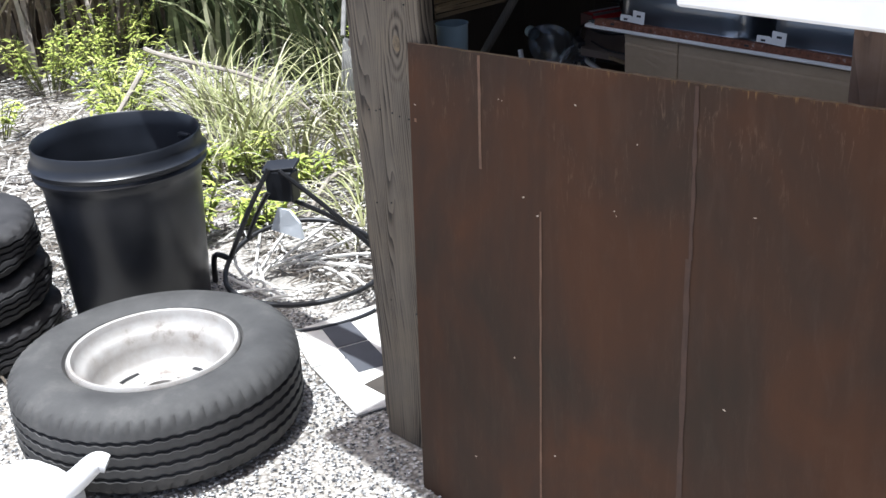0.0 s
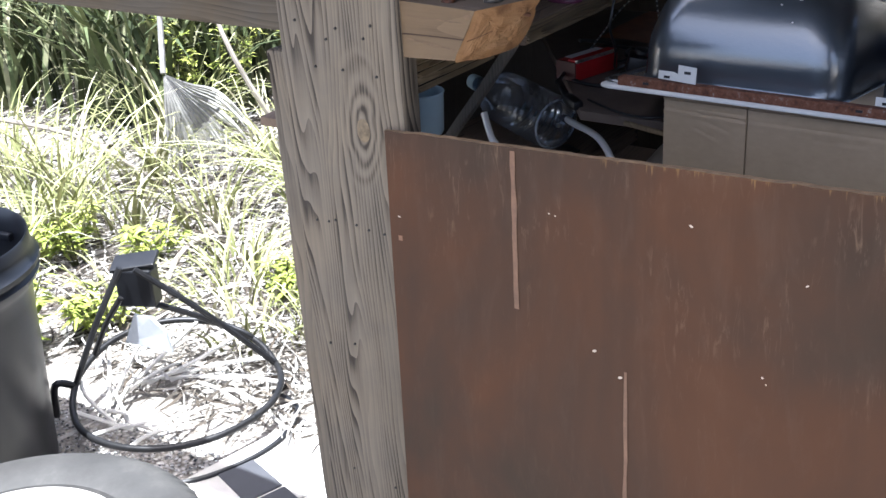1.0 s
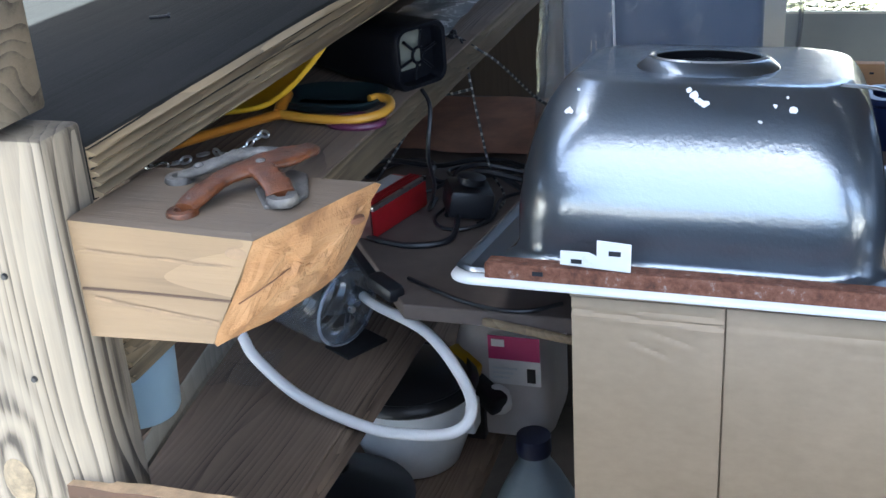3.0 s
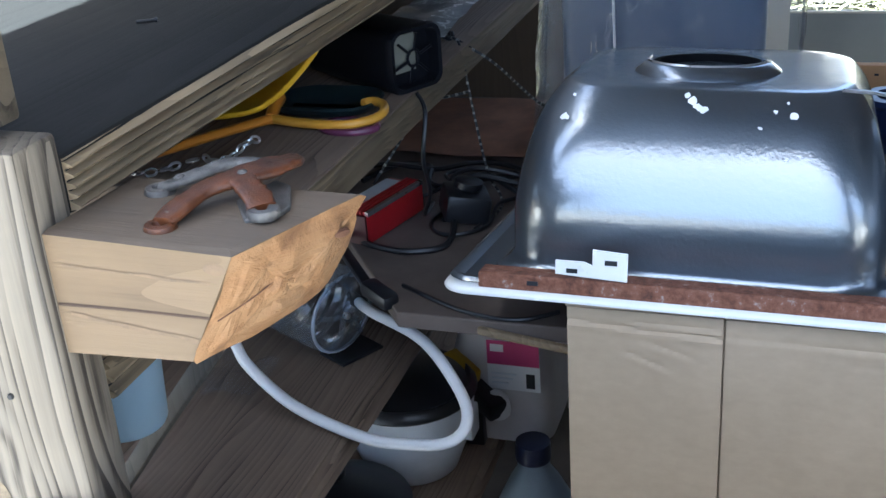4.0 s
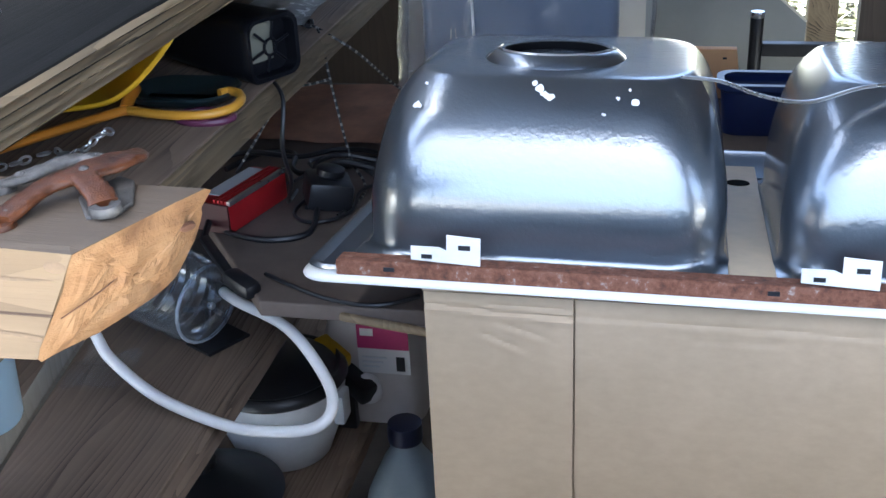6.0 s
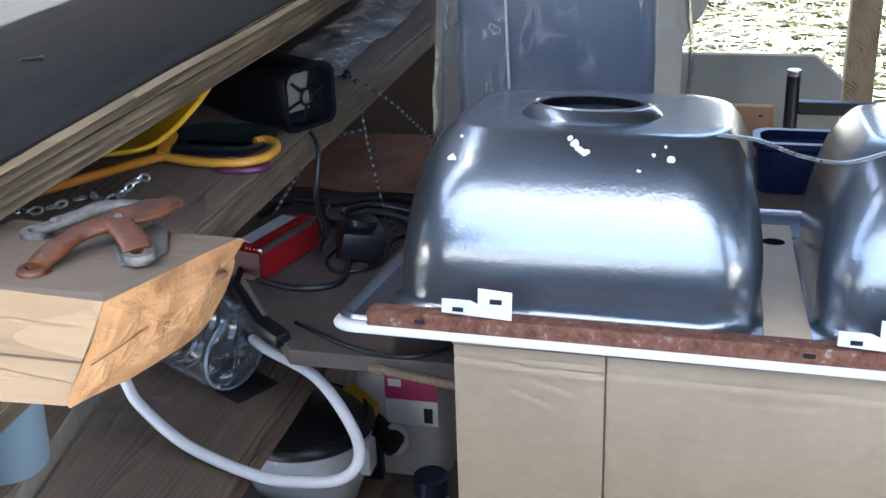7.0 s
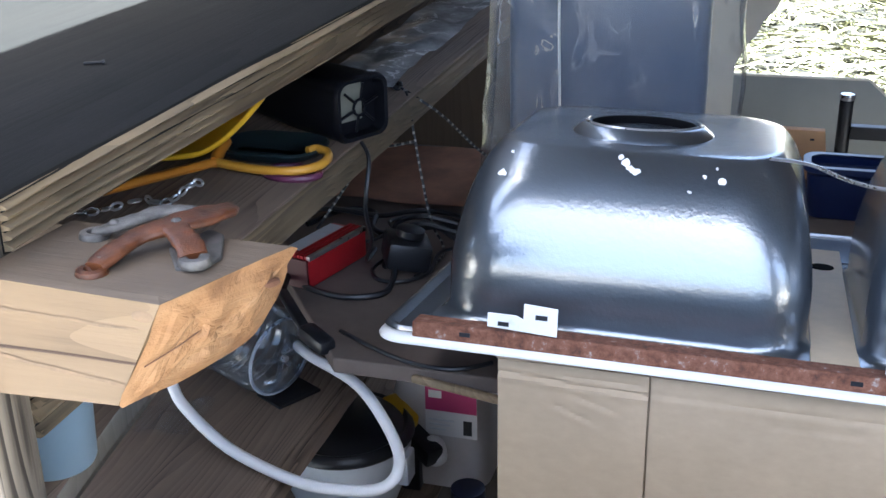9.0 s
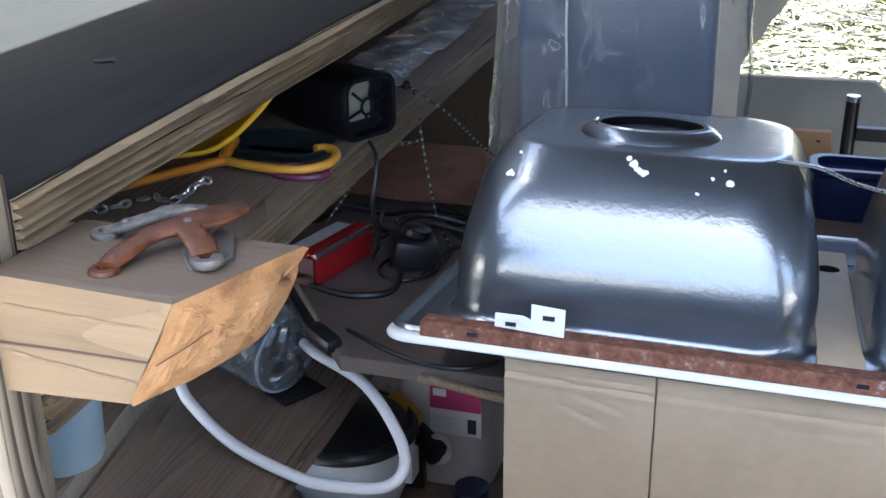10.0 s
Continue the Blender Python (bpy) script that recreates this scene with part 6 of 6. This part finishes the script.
prof = [(0.0, 0.012), (0.195, 0.012), (0.205, 0.0), (0.212, 0.008), (0.238, 0.44), (0.242, 0.475), (0.250, 0.49), (0.262, 0.505), (0.265, 0.515), (0.258, 0.521), (0.257, 0.526), (0.268, 0.532), (0.270, 0.545), (0.262, 0.551), (0.255, 0.575), (0.256, 0.60), (0.253, 0.604),
        (0.249, 0.60), (0.247, 0.55), (0.236, 0.50), (0.232, 0.46), (0.203, 0.022), (0.0, 0.022)]
part("wall", lathe(prof, (PC[0], PC[1], 0.001), 72), M_CAN, pot, smooth=True, angle=50)
for k in range(5):
    a = radians(121 + 17 * k)
    bm = tube([(PC[0] + 0.226 * math.cos(a + d), PC[1] + 0.226 * math.sin(a + d), 0.415 + 0.016 * (1 - (d / 0.10) ** 2)) for d in (-0.10, -0.05, 0.05, 0.10)], 0.010, 8)
    part("rib", bm, M_CAN, pot, smooth=True)
part("grip_tab", box(PC[0] - 0.02, PC[0] + 0.03, PC[1] + 0.222, PC[1] + 0.238, 0.53, 0.55, bevel=0.003, turn=(0, 0, 10)), M_CAN, pot, smooth=True)

# fallen basketball hoop
hoop = thing("basketball_hoop", (-1.35, 0.0, 0), "fallen black basketball hoop with a bleached torn net", "hoop")
HC, HR = Vector((-1.33, 0.0, 0.075)), 0.265


def hoop_at(a, z=None):
    p = HC + Vector((HR * math.cos(a), HR * math.sin(a), 0))
    p.z = 0.065 + 0.075 * max(0, math.cos(a - radians(150))) if z is None else z
    return p


part("ring", tube([hoop_at(2 * math.pi * i / 24) for i in range(25)], 0.009, 10, steps=3), M_DARKMETAL, hoop, smooth=True)
part("bracket", box(-1.50, -1.40, 0.0, 0.055, 0.28, 0.385, bevel=0.006, turn=(0, 0, 25)), M_BLACK, hoop, "black plastic bracket box")
part("top_plate", box(-1.515, -1.395, 0.0, 0.065, 0.390, 0.402, bevel=0.003, turn=(14, -8, 30)), M_BLACK, hoop, "thin black top plate")
part("back_plate", solid([(-1.50, 0.0, 0.17), (-1.36, 0.03, 0.16), (-1.37, 0.03, 0.215), (-1.41, 0.02, 0.255), (-1.46, 0.01, 0.255)], (0.004, -0.010, 0.0)), M_GREYPL, hoop, "pale grey back plate")
for a, b in (((-1.45, -0.02, 0.40), hoop_at(radians(215))), ((-1.42, 0.0, 0.395), hoop_at(radians(60))), ((-1.44, 0.01, 0.30), hoop_at(radians(85))), ((-1.47, -0.02, 0.31), hoop_at(radians(190)))):
    part("brace", tube([a, Vector(a).lerp(Vector(b), 0.5) + Vector((0, 0, 0.012)), b], 0.0085, 8), M_DARKMETAL, hoop, smooth=True)
part("foot_rod", tube([hoop_at(radians(215)), (-1.56, -0.20, 0.12), (-1.60, -0.19, 0.012)], 0.010, 8), M_BLACK, hoop, smooth=True)
net = bmesh.new()
rng = random.Random(8)
for k in range(11):
    a = radians(10 + 28 * k)
    p0 = hoop_at(a)
    p2 = HC + Vector((0.13 * math.cos(a + 0.9) - 0.06, 0.12 * math.sin(a + 0.9) - 0.03, -0.055))
    p1 = (p0 + p2) / 2 + Vector((rng.uniform(-0.03, 0.03), rng.uniform(-0.03, 0.03), 0.01))
    tube([p0, p1, p2], 0.0055, 5, bm=net, steps=3)
for k in range(9):
    a = radians(20 + 36 * k)
    p = HC + Vector((0.19 * math.cos(a) - 0.02, 0.17 * math.sin(a), -0.03))
    q = HC + Vector((0.13 * math.cos(a + 1.3) - 0.05, 0.12 * math.sin(a + 1.3) - 0.02, -0.05))
    tube([p, (p + q) / 2 + Vector((0, 0, 0.012)), q], 0.005, 5, bm=net, steps=3)
tagged(part("net", net, M_NET, hoop, "torn bleached cord net", smooth=True), kind="stuff")

cab = thing("ground_cable", (-1.05, -0.1, 0), "black flex cable looped on the ground", "cable")
part("flex", tube([(-1.30, -0.36, 0.012), (-1.10, -0.25, 0.012), (-1.02, -0.12, 0.012), (-1.0, 0.02, 0.014), (-1.05, 0.14, 0.02), (-1.16, 0.17, 0.02)], 0.007, 8), M_BLACK, cab, smooth=True)

solo("soil_bed", box(-2.5, 3.0, 2.2, 10.0, -0.02, 0.055), M_SOILSHADE, (0, 5, 0), "dark soil bed under the straw", "soil", kind="structure")

# concrete slabs, and thin dark slabs standing in for the rail's shadow
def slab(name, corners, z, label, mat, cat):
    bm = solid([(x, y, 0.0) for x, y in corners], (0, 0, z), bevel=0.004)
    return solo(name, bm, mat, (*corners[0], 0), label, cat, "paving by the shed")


slab("paving_slab", [(-0.567, -0.412), (-0.44, -0.02), (-0.74, 0.06), (-0.86, -0.335)], 0.010, "pale sun-bleached concrete paving slab", M_CONCRETE, "paving")
slab("paving_slab", [(-0.868, -0.335), (-0.745, 0.062), (-1.03, 0.10), (-1.10, -0.24)], 0.009, "pale sun-bleached concrete paving slab", M_CONCRETE, "paving")
slab("rail_shadow_slab", [(-0.900, -0.215), (-0.870, -0.120), (-1.015, -0.075), (-1.045, -0.165)], 0.013, "thin dark slab standing in for the rail's shadow on the paving", M_RAILSHADE, "brick")
slab("rail_shadow_slab", [(-0.735, -0.268), (-0.705, -0.172), (-0.864, -0.122), (-0.894, -0.217)], 0.013, "thin dark slab standing in for the rail's shadow on the paving", M_RAILSHADE, "brick")

# white bundle close to the wheel
bundle = thing("plastic_bag", (-0.72, -1.27, 0), "bright white plastic bag lying on the gravel", "bag")
bm = bmesh.new()
bmesh.ops.create_icosphere(bm, subdivisions=4, radius=0.15)
for v in bm.verts:
    v.co *= 1 + 0.18 * noise.noise(v.co * 9) + 0.05 * noise.noise(v.co * 30)
    v.co.z *= 0.55
    v.co.x *= 1.2
bmesh.ops.translate(bm, verts=bm.verts, vec=(-0.73, -1.29, 0.085))
part("sack", bm, M_WHITEPL, bundle, smooth=True, angle=60)
part("twist", tube([(-0.66, -1.20, 0.12), (-0.645, -1.15, 0.15), (-0.64, -1.105, 0.172), (-0.625, -1.085, 0.165)], 0.030, 10, r2=0.022), M_WHITEPL, bundle, "knotted neck of the bag", smooth=True)

# ---------------------------------------------------------------- gravel, litter, plants
rng = random.Random(21)
verts, faces = [], []
OCT = ((1, 0, 0), (0, 1, 0), (-1, 0, 0), (0, -1, 0), (0, 0, 1), (0, 0, -1))
OCF = ((0, 1, 4), (1, 2, 4), (2, 3, 4), (3, 0, 4), (1, 0, 5), (2, 1, 5), (3, 2, 5), (0, 3, 5))
for i in range(30000):
    x, y = rng.uniform(-2.4, 0.2), rng.uniform(-1.8, -0.1)
    if y > -0.42 and x > -0.45:
        continue
    r = rng.uniform(0.0025, 0.0055)
    a = rng.uniform(0, 6.28)
    c, s = math.cos(a), math.sin(a)
    sx, sy, sz = r * rng.uniform(0.8, 1.5), r * rng.uniform(0.7, 1.1), r * rng.uniform(0.5, 0.8)
    b0 = len(verts)
    for vx, vy, vz in OCT:
        vx, vy, vz = vx * sx + rng.uniform(-0.2, 0.2) * r, vy * sy + rng.uniform(-0.2, 0.2) * r, vz * sz
        verts.append((x + c * vx - s * vy, y + s * vx + c * vy, max(-0.004, sz * 0.5 + vz)))
    faces += [tuple(b0 + q for q in f) for f in OCF]
M_STONES = flakes("gravel_stones", [(0.0, (0.03, 0.03, 0.032)), (0.28, (0.12, 0.12, 0.125)), (0.55, (0.38, 0.375, 0.37)), (1.0, (0.72, 0.715, 0.705))])
bulk("gravel", verts, faces, M_STONES, "loose grey and white gravel stones", "gravel")


def litter(n, region, rng, lmin=0.05, lmax=0.22, wmin=0.003, wmax=0.010, lift=0.03):
    verts, faces = [], []
    for _ in range(n):
        x, y = region(rng)
        L, w = rng.uniform(lmin, lmax), rng.uniform(wmin, wmax)
        a = rng.uniform(0, 6.28)
        z = rng.uniform(0.002, lift)
        tilt = rng.uniform(-0.15, 0.3)
        c, s = math.cos(a), math.sin(a)
        b0 = len(verts)
        bend = rng.uniform(-0.3, 0.3) * L
        for i in range(4):
            t = i / 3
            px = L * (t - 0.5)
            py = bend * (t - t * t) * 2
            pz = z + tilt * L * t * (1 if i < 3 else 0.8)
            ww = w * (1 - abs(2 * t - 1) * 0.7)
            for q in (-0.5, 0.5):
                qx, qy = px, py + q * ww
                verts.append((x + c * qx - s * qy, y + s * qx + c * qy, pz + (q * ww * 0.8)))
        for i in range(3):
            k = b0 + 2 * i
            faces.append((k, k + 1, k + 3, k + 2))
    return verts, faces


M_STRAW = flakes("dry_straw", [(0.0, (0.03, 0.025, 0.020)), (0.25, (0.11, 0.088, 0.066)), (0.5, (0.30, 0.275, 0.24)), (0.76, (0.54, 0.52, 0.485)), (1.0, (0.76, 0.75, 0.725))])


def yard(r):
    while True:
        x, y = r.uniform(-6.5, -0.75), r.uniform(-1.6, 5.5)
        if y > -0.05 - 0.12 * (x + 1) or (x < -2.0 and y > -1.2) or r.random() < 0.05:
            if not (x > -1.08 and y < 0.06):
                if r.random() < 0.25 + 0.75 * min(1, 1.6 / (0.3 + math.hypot(x + 1.2, y - 0.2))):
                    return x, y


v1, f1 = litter(34000, yard, random.Random(31))
bulk("leaf_litter", v1, f1, M_STRAW, "bleached straw and dead leaf litter", "litter")
v1, f1 = litter(14000, lambda r: (r.uniform(-1.2, 1.9), r.uniform(2.4, 9.5)), random.Random(32), 0.12, 0.5, 0.008, 0.022, 0.16)
M_FARSTRAW = flakes("sunlit_mixed_straw", [(0.0, (0.006, 0.006, 0.004)), (0.35, (0.03, 0.028, 0.014)), (0.6, (0.12, 0.115, 0.05)), (0.85, (0.26, 0.24, 0.16)), (1.0, (0.46, 0.44, 0.38))])
bulk("leaf_litter", v1, f1, M_FARSTRAW, "bright dry straw behind the shed", "litter")

M_GRASS = flakes("yellow_green_grass", [(0.0, (0.13, 0.14, 0.05)), (0.35, (0.28, 0.30, 0.12)), (0.7, (0.42, 0.41, 0.23)), (1.0, (0.58, 0.55, 0.43))])
M_REED = flakes("dry_reed", [(0.0, (0.09, 0.065, 0.045)), (0.4, (0.26, 0.20, 0.14)), (0.75, (0.42, 0.35, 0.27)), (1.0, (0.56, 0.50, 0.42))])
M_GREEN = flakes("green_blades", [(0.0, (0.018, 0.028, 0.011)), (0.35, (0.070, 0.098, 0.034)), (0.7, (0.16, 0.185, 0.075)), (1.0, (0.36, 0.36, 0.22))])
M_LEAF = flakes("light_green_leaf", [(0.0, (0.20, 0.27, 0.04)), (0.5, (0.36, 0.42, 0.07)), (1.0, (0.50, 0.52, 0.16))])
M_STEM = plain("green_stem", (0.14, 0.15, 0.06), 0.7)
M_PALM = plain("dry_palm_leaf", (0.20, 0.195, 0.185), 0.7, var=0.35, scale=20)
M_PALMTIP = plain("bleached_palm_tip", (0.60, 0.58, 0.55), 0.7, var=0.3, scale=20)
M_BRANCH = plain("dead_branch", (0.27, 0.24, 0.205), 0.8, var=0.3)


def tuft(x, y, n, height, width, lean, mat, label, seed, spread=0.1, cat="grass", name="grass_tuft"):
    r = random.Random(seed)
    places = []
    for _ in range(n):
        a = r.uniform(0, 6.28)
        d = spread * math.sqrt(r.random())
        places.append((x + d * math.cos(a), y + d * math.sin(a), 0.0, a + r.uniform(-0.9, 0.9), r.uniform(0.45, 1.1)))
    v, f = blades(places, height, width, lean, r, segs=6)
    bulk(name, v, f, mat, label, cat)


for i, (x, y, n, h) in enumerate(((-2.62, 0.60, 150, 0.60), (-2.45, 0.75, 110, 0.52), (-2.85, 0.85, 110, 0.58), (-2.52, 0.42, 120, 0.38), (-2.2, 0.98, 120, 0.42), (-1.68, 0.53, 90, 0.26), (-1.9, 0.80, 70, 0.30), (-1.72, 0.70, 60, 0.22), (-3.3, 0.9, 160, 0.5),
                              (-2.0, 0.35, 60, 0.2), (-1.35, 0.75, 60, 0.25), (-1.55, 1.05, 130, 0.42), (-1.95, 1.30, 140, 0.48), (-2.35, 1.55, 150, 0.5), (-1.45, 0.42, 90, 0.24), (-1.22, 0.52, 70, 0.22), (-2.75, 1.2, 140, 0.5), (-1.75, 1.75, 130, 0.5), (-3.0, 1.6, 150, 0.55))):
    tuft(x, y, int(n * 0.45), h, 0.011, 0.85, M_GRASS, "yellow-green tuft of long arching grass", 50 + i, 0.15)


def shrub(x, y, h, r0, n, seed, label="light green leafy seedling shrub"):
    """Stems with many small leaves in whorls."""
    r = random.Random(seed)
    t = thing("shrub", (x, y, 0), label, "shrub", "small green shrubs")
    stems = bmesh.new()
    verts, faces = [], []
    for k in range(n):
        a = r.uniform(0, 6.28)
        d = r0 * math.sqrt(r.random())
        top = Vector((x + d * math.cos(a), y + d * math.sin(a), h * r.uniform(0.55, 1.0)))
        base = Vector((x + 0.25 * d * math.cos(a), y + 0.25 * d * math.sin(a), 0.0))
        tube([base, base.lerp(top, 0.5) + Vector((0, 0, 0.03)), top], 0.004, 5, bm=stems, steps=2, r2=0.002)
        for q in range(20):
            s = 0.35 + 0.65 * r.random()
            p = base.lerp(top, s)
            la = r.uniform(0, 6.28)
            L, w = r.uniform(0.035, 0.075), r.uniform(0.010, 0.02)
            up = r.uniform(-0.2, 0.7)
            dx = Vector((math.cos(la), math.sin(la), up)).normalized()
            sd = dx.cross(Vector((0, 0, 1))).normalized()
            b0 = len(verts)
            for u, ww, dz in ((0, 0.0, 0), (0.4, 1, 0.004), (0.75, 0.7, -0.002), (1, 0, -0.01)):
                for sg in ((-1, 1) if ww else (0,)):
                    c = p + dx * (L * u) + sd * (sg * w * ww * 0.5) + Vector((0, 0, dz))
                    verts.append(tuple(c - Vector((x, y, 0))))
            faces.extend([(b0, b0 + 1, b0 + 2), (b0 + 1, b0 + 3, b0 + 4, b0 + 2), (b0 + 3, b0 + 5, b0 + 4)])
    tagged(part("stem_cluster", stems, M_STEM, t, smooth=True), kind="stuff")
    me = bpy.data.meshes.new("leaves")
    me.from_pydata(verts, [], faces)
    ob = new("leaves", me)
    me.materials.append(M_LEAF)
    ob.parent = t
    tagged(ob, kind="stuff")


for i, (x, y, h, rr, n) in enumerate(((-4.55, 0.62, 0.40, 0.34, 26), (-4.1, 0.80, 0.38, 0.36, 28), (-4.75, 0.15, 0.36, 0.30, 22), (-3.6, 0.55, 0.30, 0.28, 22), (-3.9, 0.05, 0.26, 0.26, 18), (-2.45, 0.22, 0.28, 0.18, 16), (-1.98, -0.02, 0.24, 0.14, 12),
                                    (-2.35, 0.50, 0.22, 0.14, 10), (-4.9, 1.2, 0.42, 0.4, 26), (-3.7, 2.6, 0.9, 0.45, 26), (-2.1, 0.62, 0.16, 0.10, 8), (-5.2, -0.4, 0.35, 0.3, 18), (-3.2, 0.2, 0.2, 0.2, 12), (-2.6, 2.2, 0.75, 0.40, 26), (-3.1, 1.9, 0.6, 0.35, 22), (-2.1, 2.5, 0.8, 0.4, 24), (-1.5, 0.62, 0.14, 0.10, 9), (-1.85, 0.20, 0.16, 0.12, 10))):
    shrub(x, y, h, rr, n, 80 + i)

# dead reeds, green blades and dark thicket behind
def belt(n, region, h, w, lean, mat, label, seed, name, cat):
    r = random.Random(seed)
    places = []
    for _ in range(n):
        x, y = region(r)
        places.append((x, y, -0.02, r.uniform(0, 6.28), r.uniform(0.5, 1.15)))
    v, f = blades(places, h, w, lean, r, segs=5, bend=1.2)
    bulk(name, v, f, mat, label, cat)


belt(3600, lambda r: (r.uniform(-8.5, -5.0), r.uniform(-1.8, 1.9)), 1.7, 0.035, 0.55, M_REED, "tall dead brown reed stand", 5, "dead_reeds", "reeds")
belt(4600, lambda r: (r.uniform(-7.5, -3.0), r.uniform(1.5, 5.5)), 1.3, 0.030, 0.7, M_GREEN, "dark green thicket of long blades", 6, "green_thicket", "thicket")
belt(160, lambda r: (r.uniform(-6.0, -3.4), r.uniform(1.6, 4.6)), 0.7, 0.014, 0.9, M_GRASS, "yellow-green long grass before the thicket", 7, "long_grass", "grass")
belt(2200, lambda r: (r.uniform(-9.5, -4.5), r.uniform(4.0, 10.0)), 2.6, 0.05, 0.5, M_GREEN, "tall dark green undergrowth", 9, "undergrowth", "thicket")
belt(1300, lambda r: (r.uniform(-3.6, -1.6), r.uniform(2.4, 5.5)), 1.2, 0.03, 0.5, M_GREEN, "dark green blades beyond the palm leaf", 12, "green_thicket", "thicket")

belt(2600, lambda r: (r.uniform(-0.6, 1.9), r.uniform(2.3, 7.5)), 0.34, 0.016, 0.95, M_GRASS, "pale yellow-green grass among the straw behind the shed", 15, "straw_grass", "grass")

# dry palm leaf
palm = thing("palm_frond", (-2.5, 1.25, 0), "grey dried fan palm leaf drooping to the ground", "palm leaf")
hub = Vector((-2.658, 1.262, 0.435))
part("stalk", tube([(-3.05, 1.75, 1.25), (-2.85, 1.5, 0.9), hub], 0.012, 8), M_PALM, palm, smooth=True)
rr = random.Random(3)
across, toward = Vector((0.66, 0.75, 0)), Vector((0.75, -0.66, 0))
for k in range(17):
    a0, step = radians(-97 + 5.6 * k), radians(5.6)
    mid_a = a0 + step / 2
    d = across * math.cos(mid_a) + Vector((0, 0, math.sin(mid_a)))
    sd = -across * math.sin(mid_a) + Vector((0, 0, math.cos(mid_a)))
    L = 0.30 + 0.07 * rr.random() - 0.05 * (k > 11)
    bow = 0.05 + 0.012 * k
    curl = rr.uniform(0.02, 0.12)
    blade, tip = bmesh.new(), bmesh.new()
    for bm, t0, t1, cnt in ((blade, 0.03, 0.62, 6), (tip, 0.62, 1.0, 6)):
        prev = None
        for i in range(cnt + 1):
            t = t0 + (t1 - t0) * i / cnt
            w = L * t * math.tan(step / 2) * (1.0 if t < 0.62 else max(0.04, 1 - ((t - 0.62) / 0.38) ** 1.3)) * 0.98
            late = max(0.0, t - 0.5) / 0.5
            p = hub + d * (L * t) + toward * (bow * math.sin(math.pi * min(1, t * 0.8)) + curl * late ** 2) + Vector((0, 0, -curl * 1.2 * late ** 2))
            p.z = max(p.z, 0.03)
            fold = toward * (0.006 * t)
            row = [bm.verts.new(p - sd * w - fold), bm.verts.new(p + fold), bm.verts.new(p + sd * w - fold)]
            if prev:
                bm.faces.new((prev[0], prev[1], row[1], row[0]))
                bm.faces.new((prev[1], prev[2], row[2], row[1]))
            prev = row
    leaf = part("leaflet", blade, M_PALM, palm)
    part("tip", tip, M_PALMTIP if k > 3 else M_PALM, leaf, "bleached curling tip" if k > 3 else "")

for i, pts in enumerate(([(-3.9, 0.9, 0.28), (-3.4, 0.75, 0.34), (-2.9, 0.95, 0.25), (-2.6, 1.1, 0.05)], [(-4.6, 2.3, 0.02), (-4.3, 1.9, 0.8), (-4.2, 1.7, 1.5)], [(-2.3, 1.6, 0.02), (-2.55, 1.5, 0.55), (-2.9, 1.7, 1.2)], [(-3.4, 0.6, 0.3), (-3.2, 0.3, 0.15), (-3.05, 0.0, 0.01)],
                      [(-2.1, 0.9, 0.01), (-1.9, 0.55, 0.10), (-1.75, 0.30, 0.02)], [(-4.0, 2.4, 0.6), (-3.4, 2.2, 1.0), (-3.0, 2.1, 1.3)])):
    b = thing("dead_branch", pts[0], "bare bleached dead branch among the grass", "branch", "dead branches")
    part("limb", tube(pts, 0.014, 7, r2=0.006), M_BRANCH, b, smooth=True)
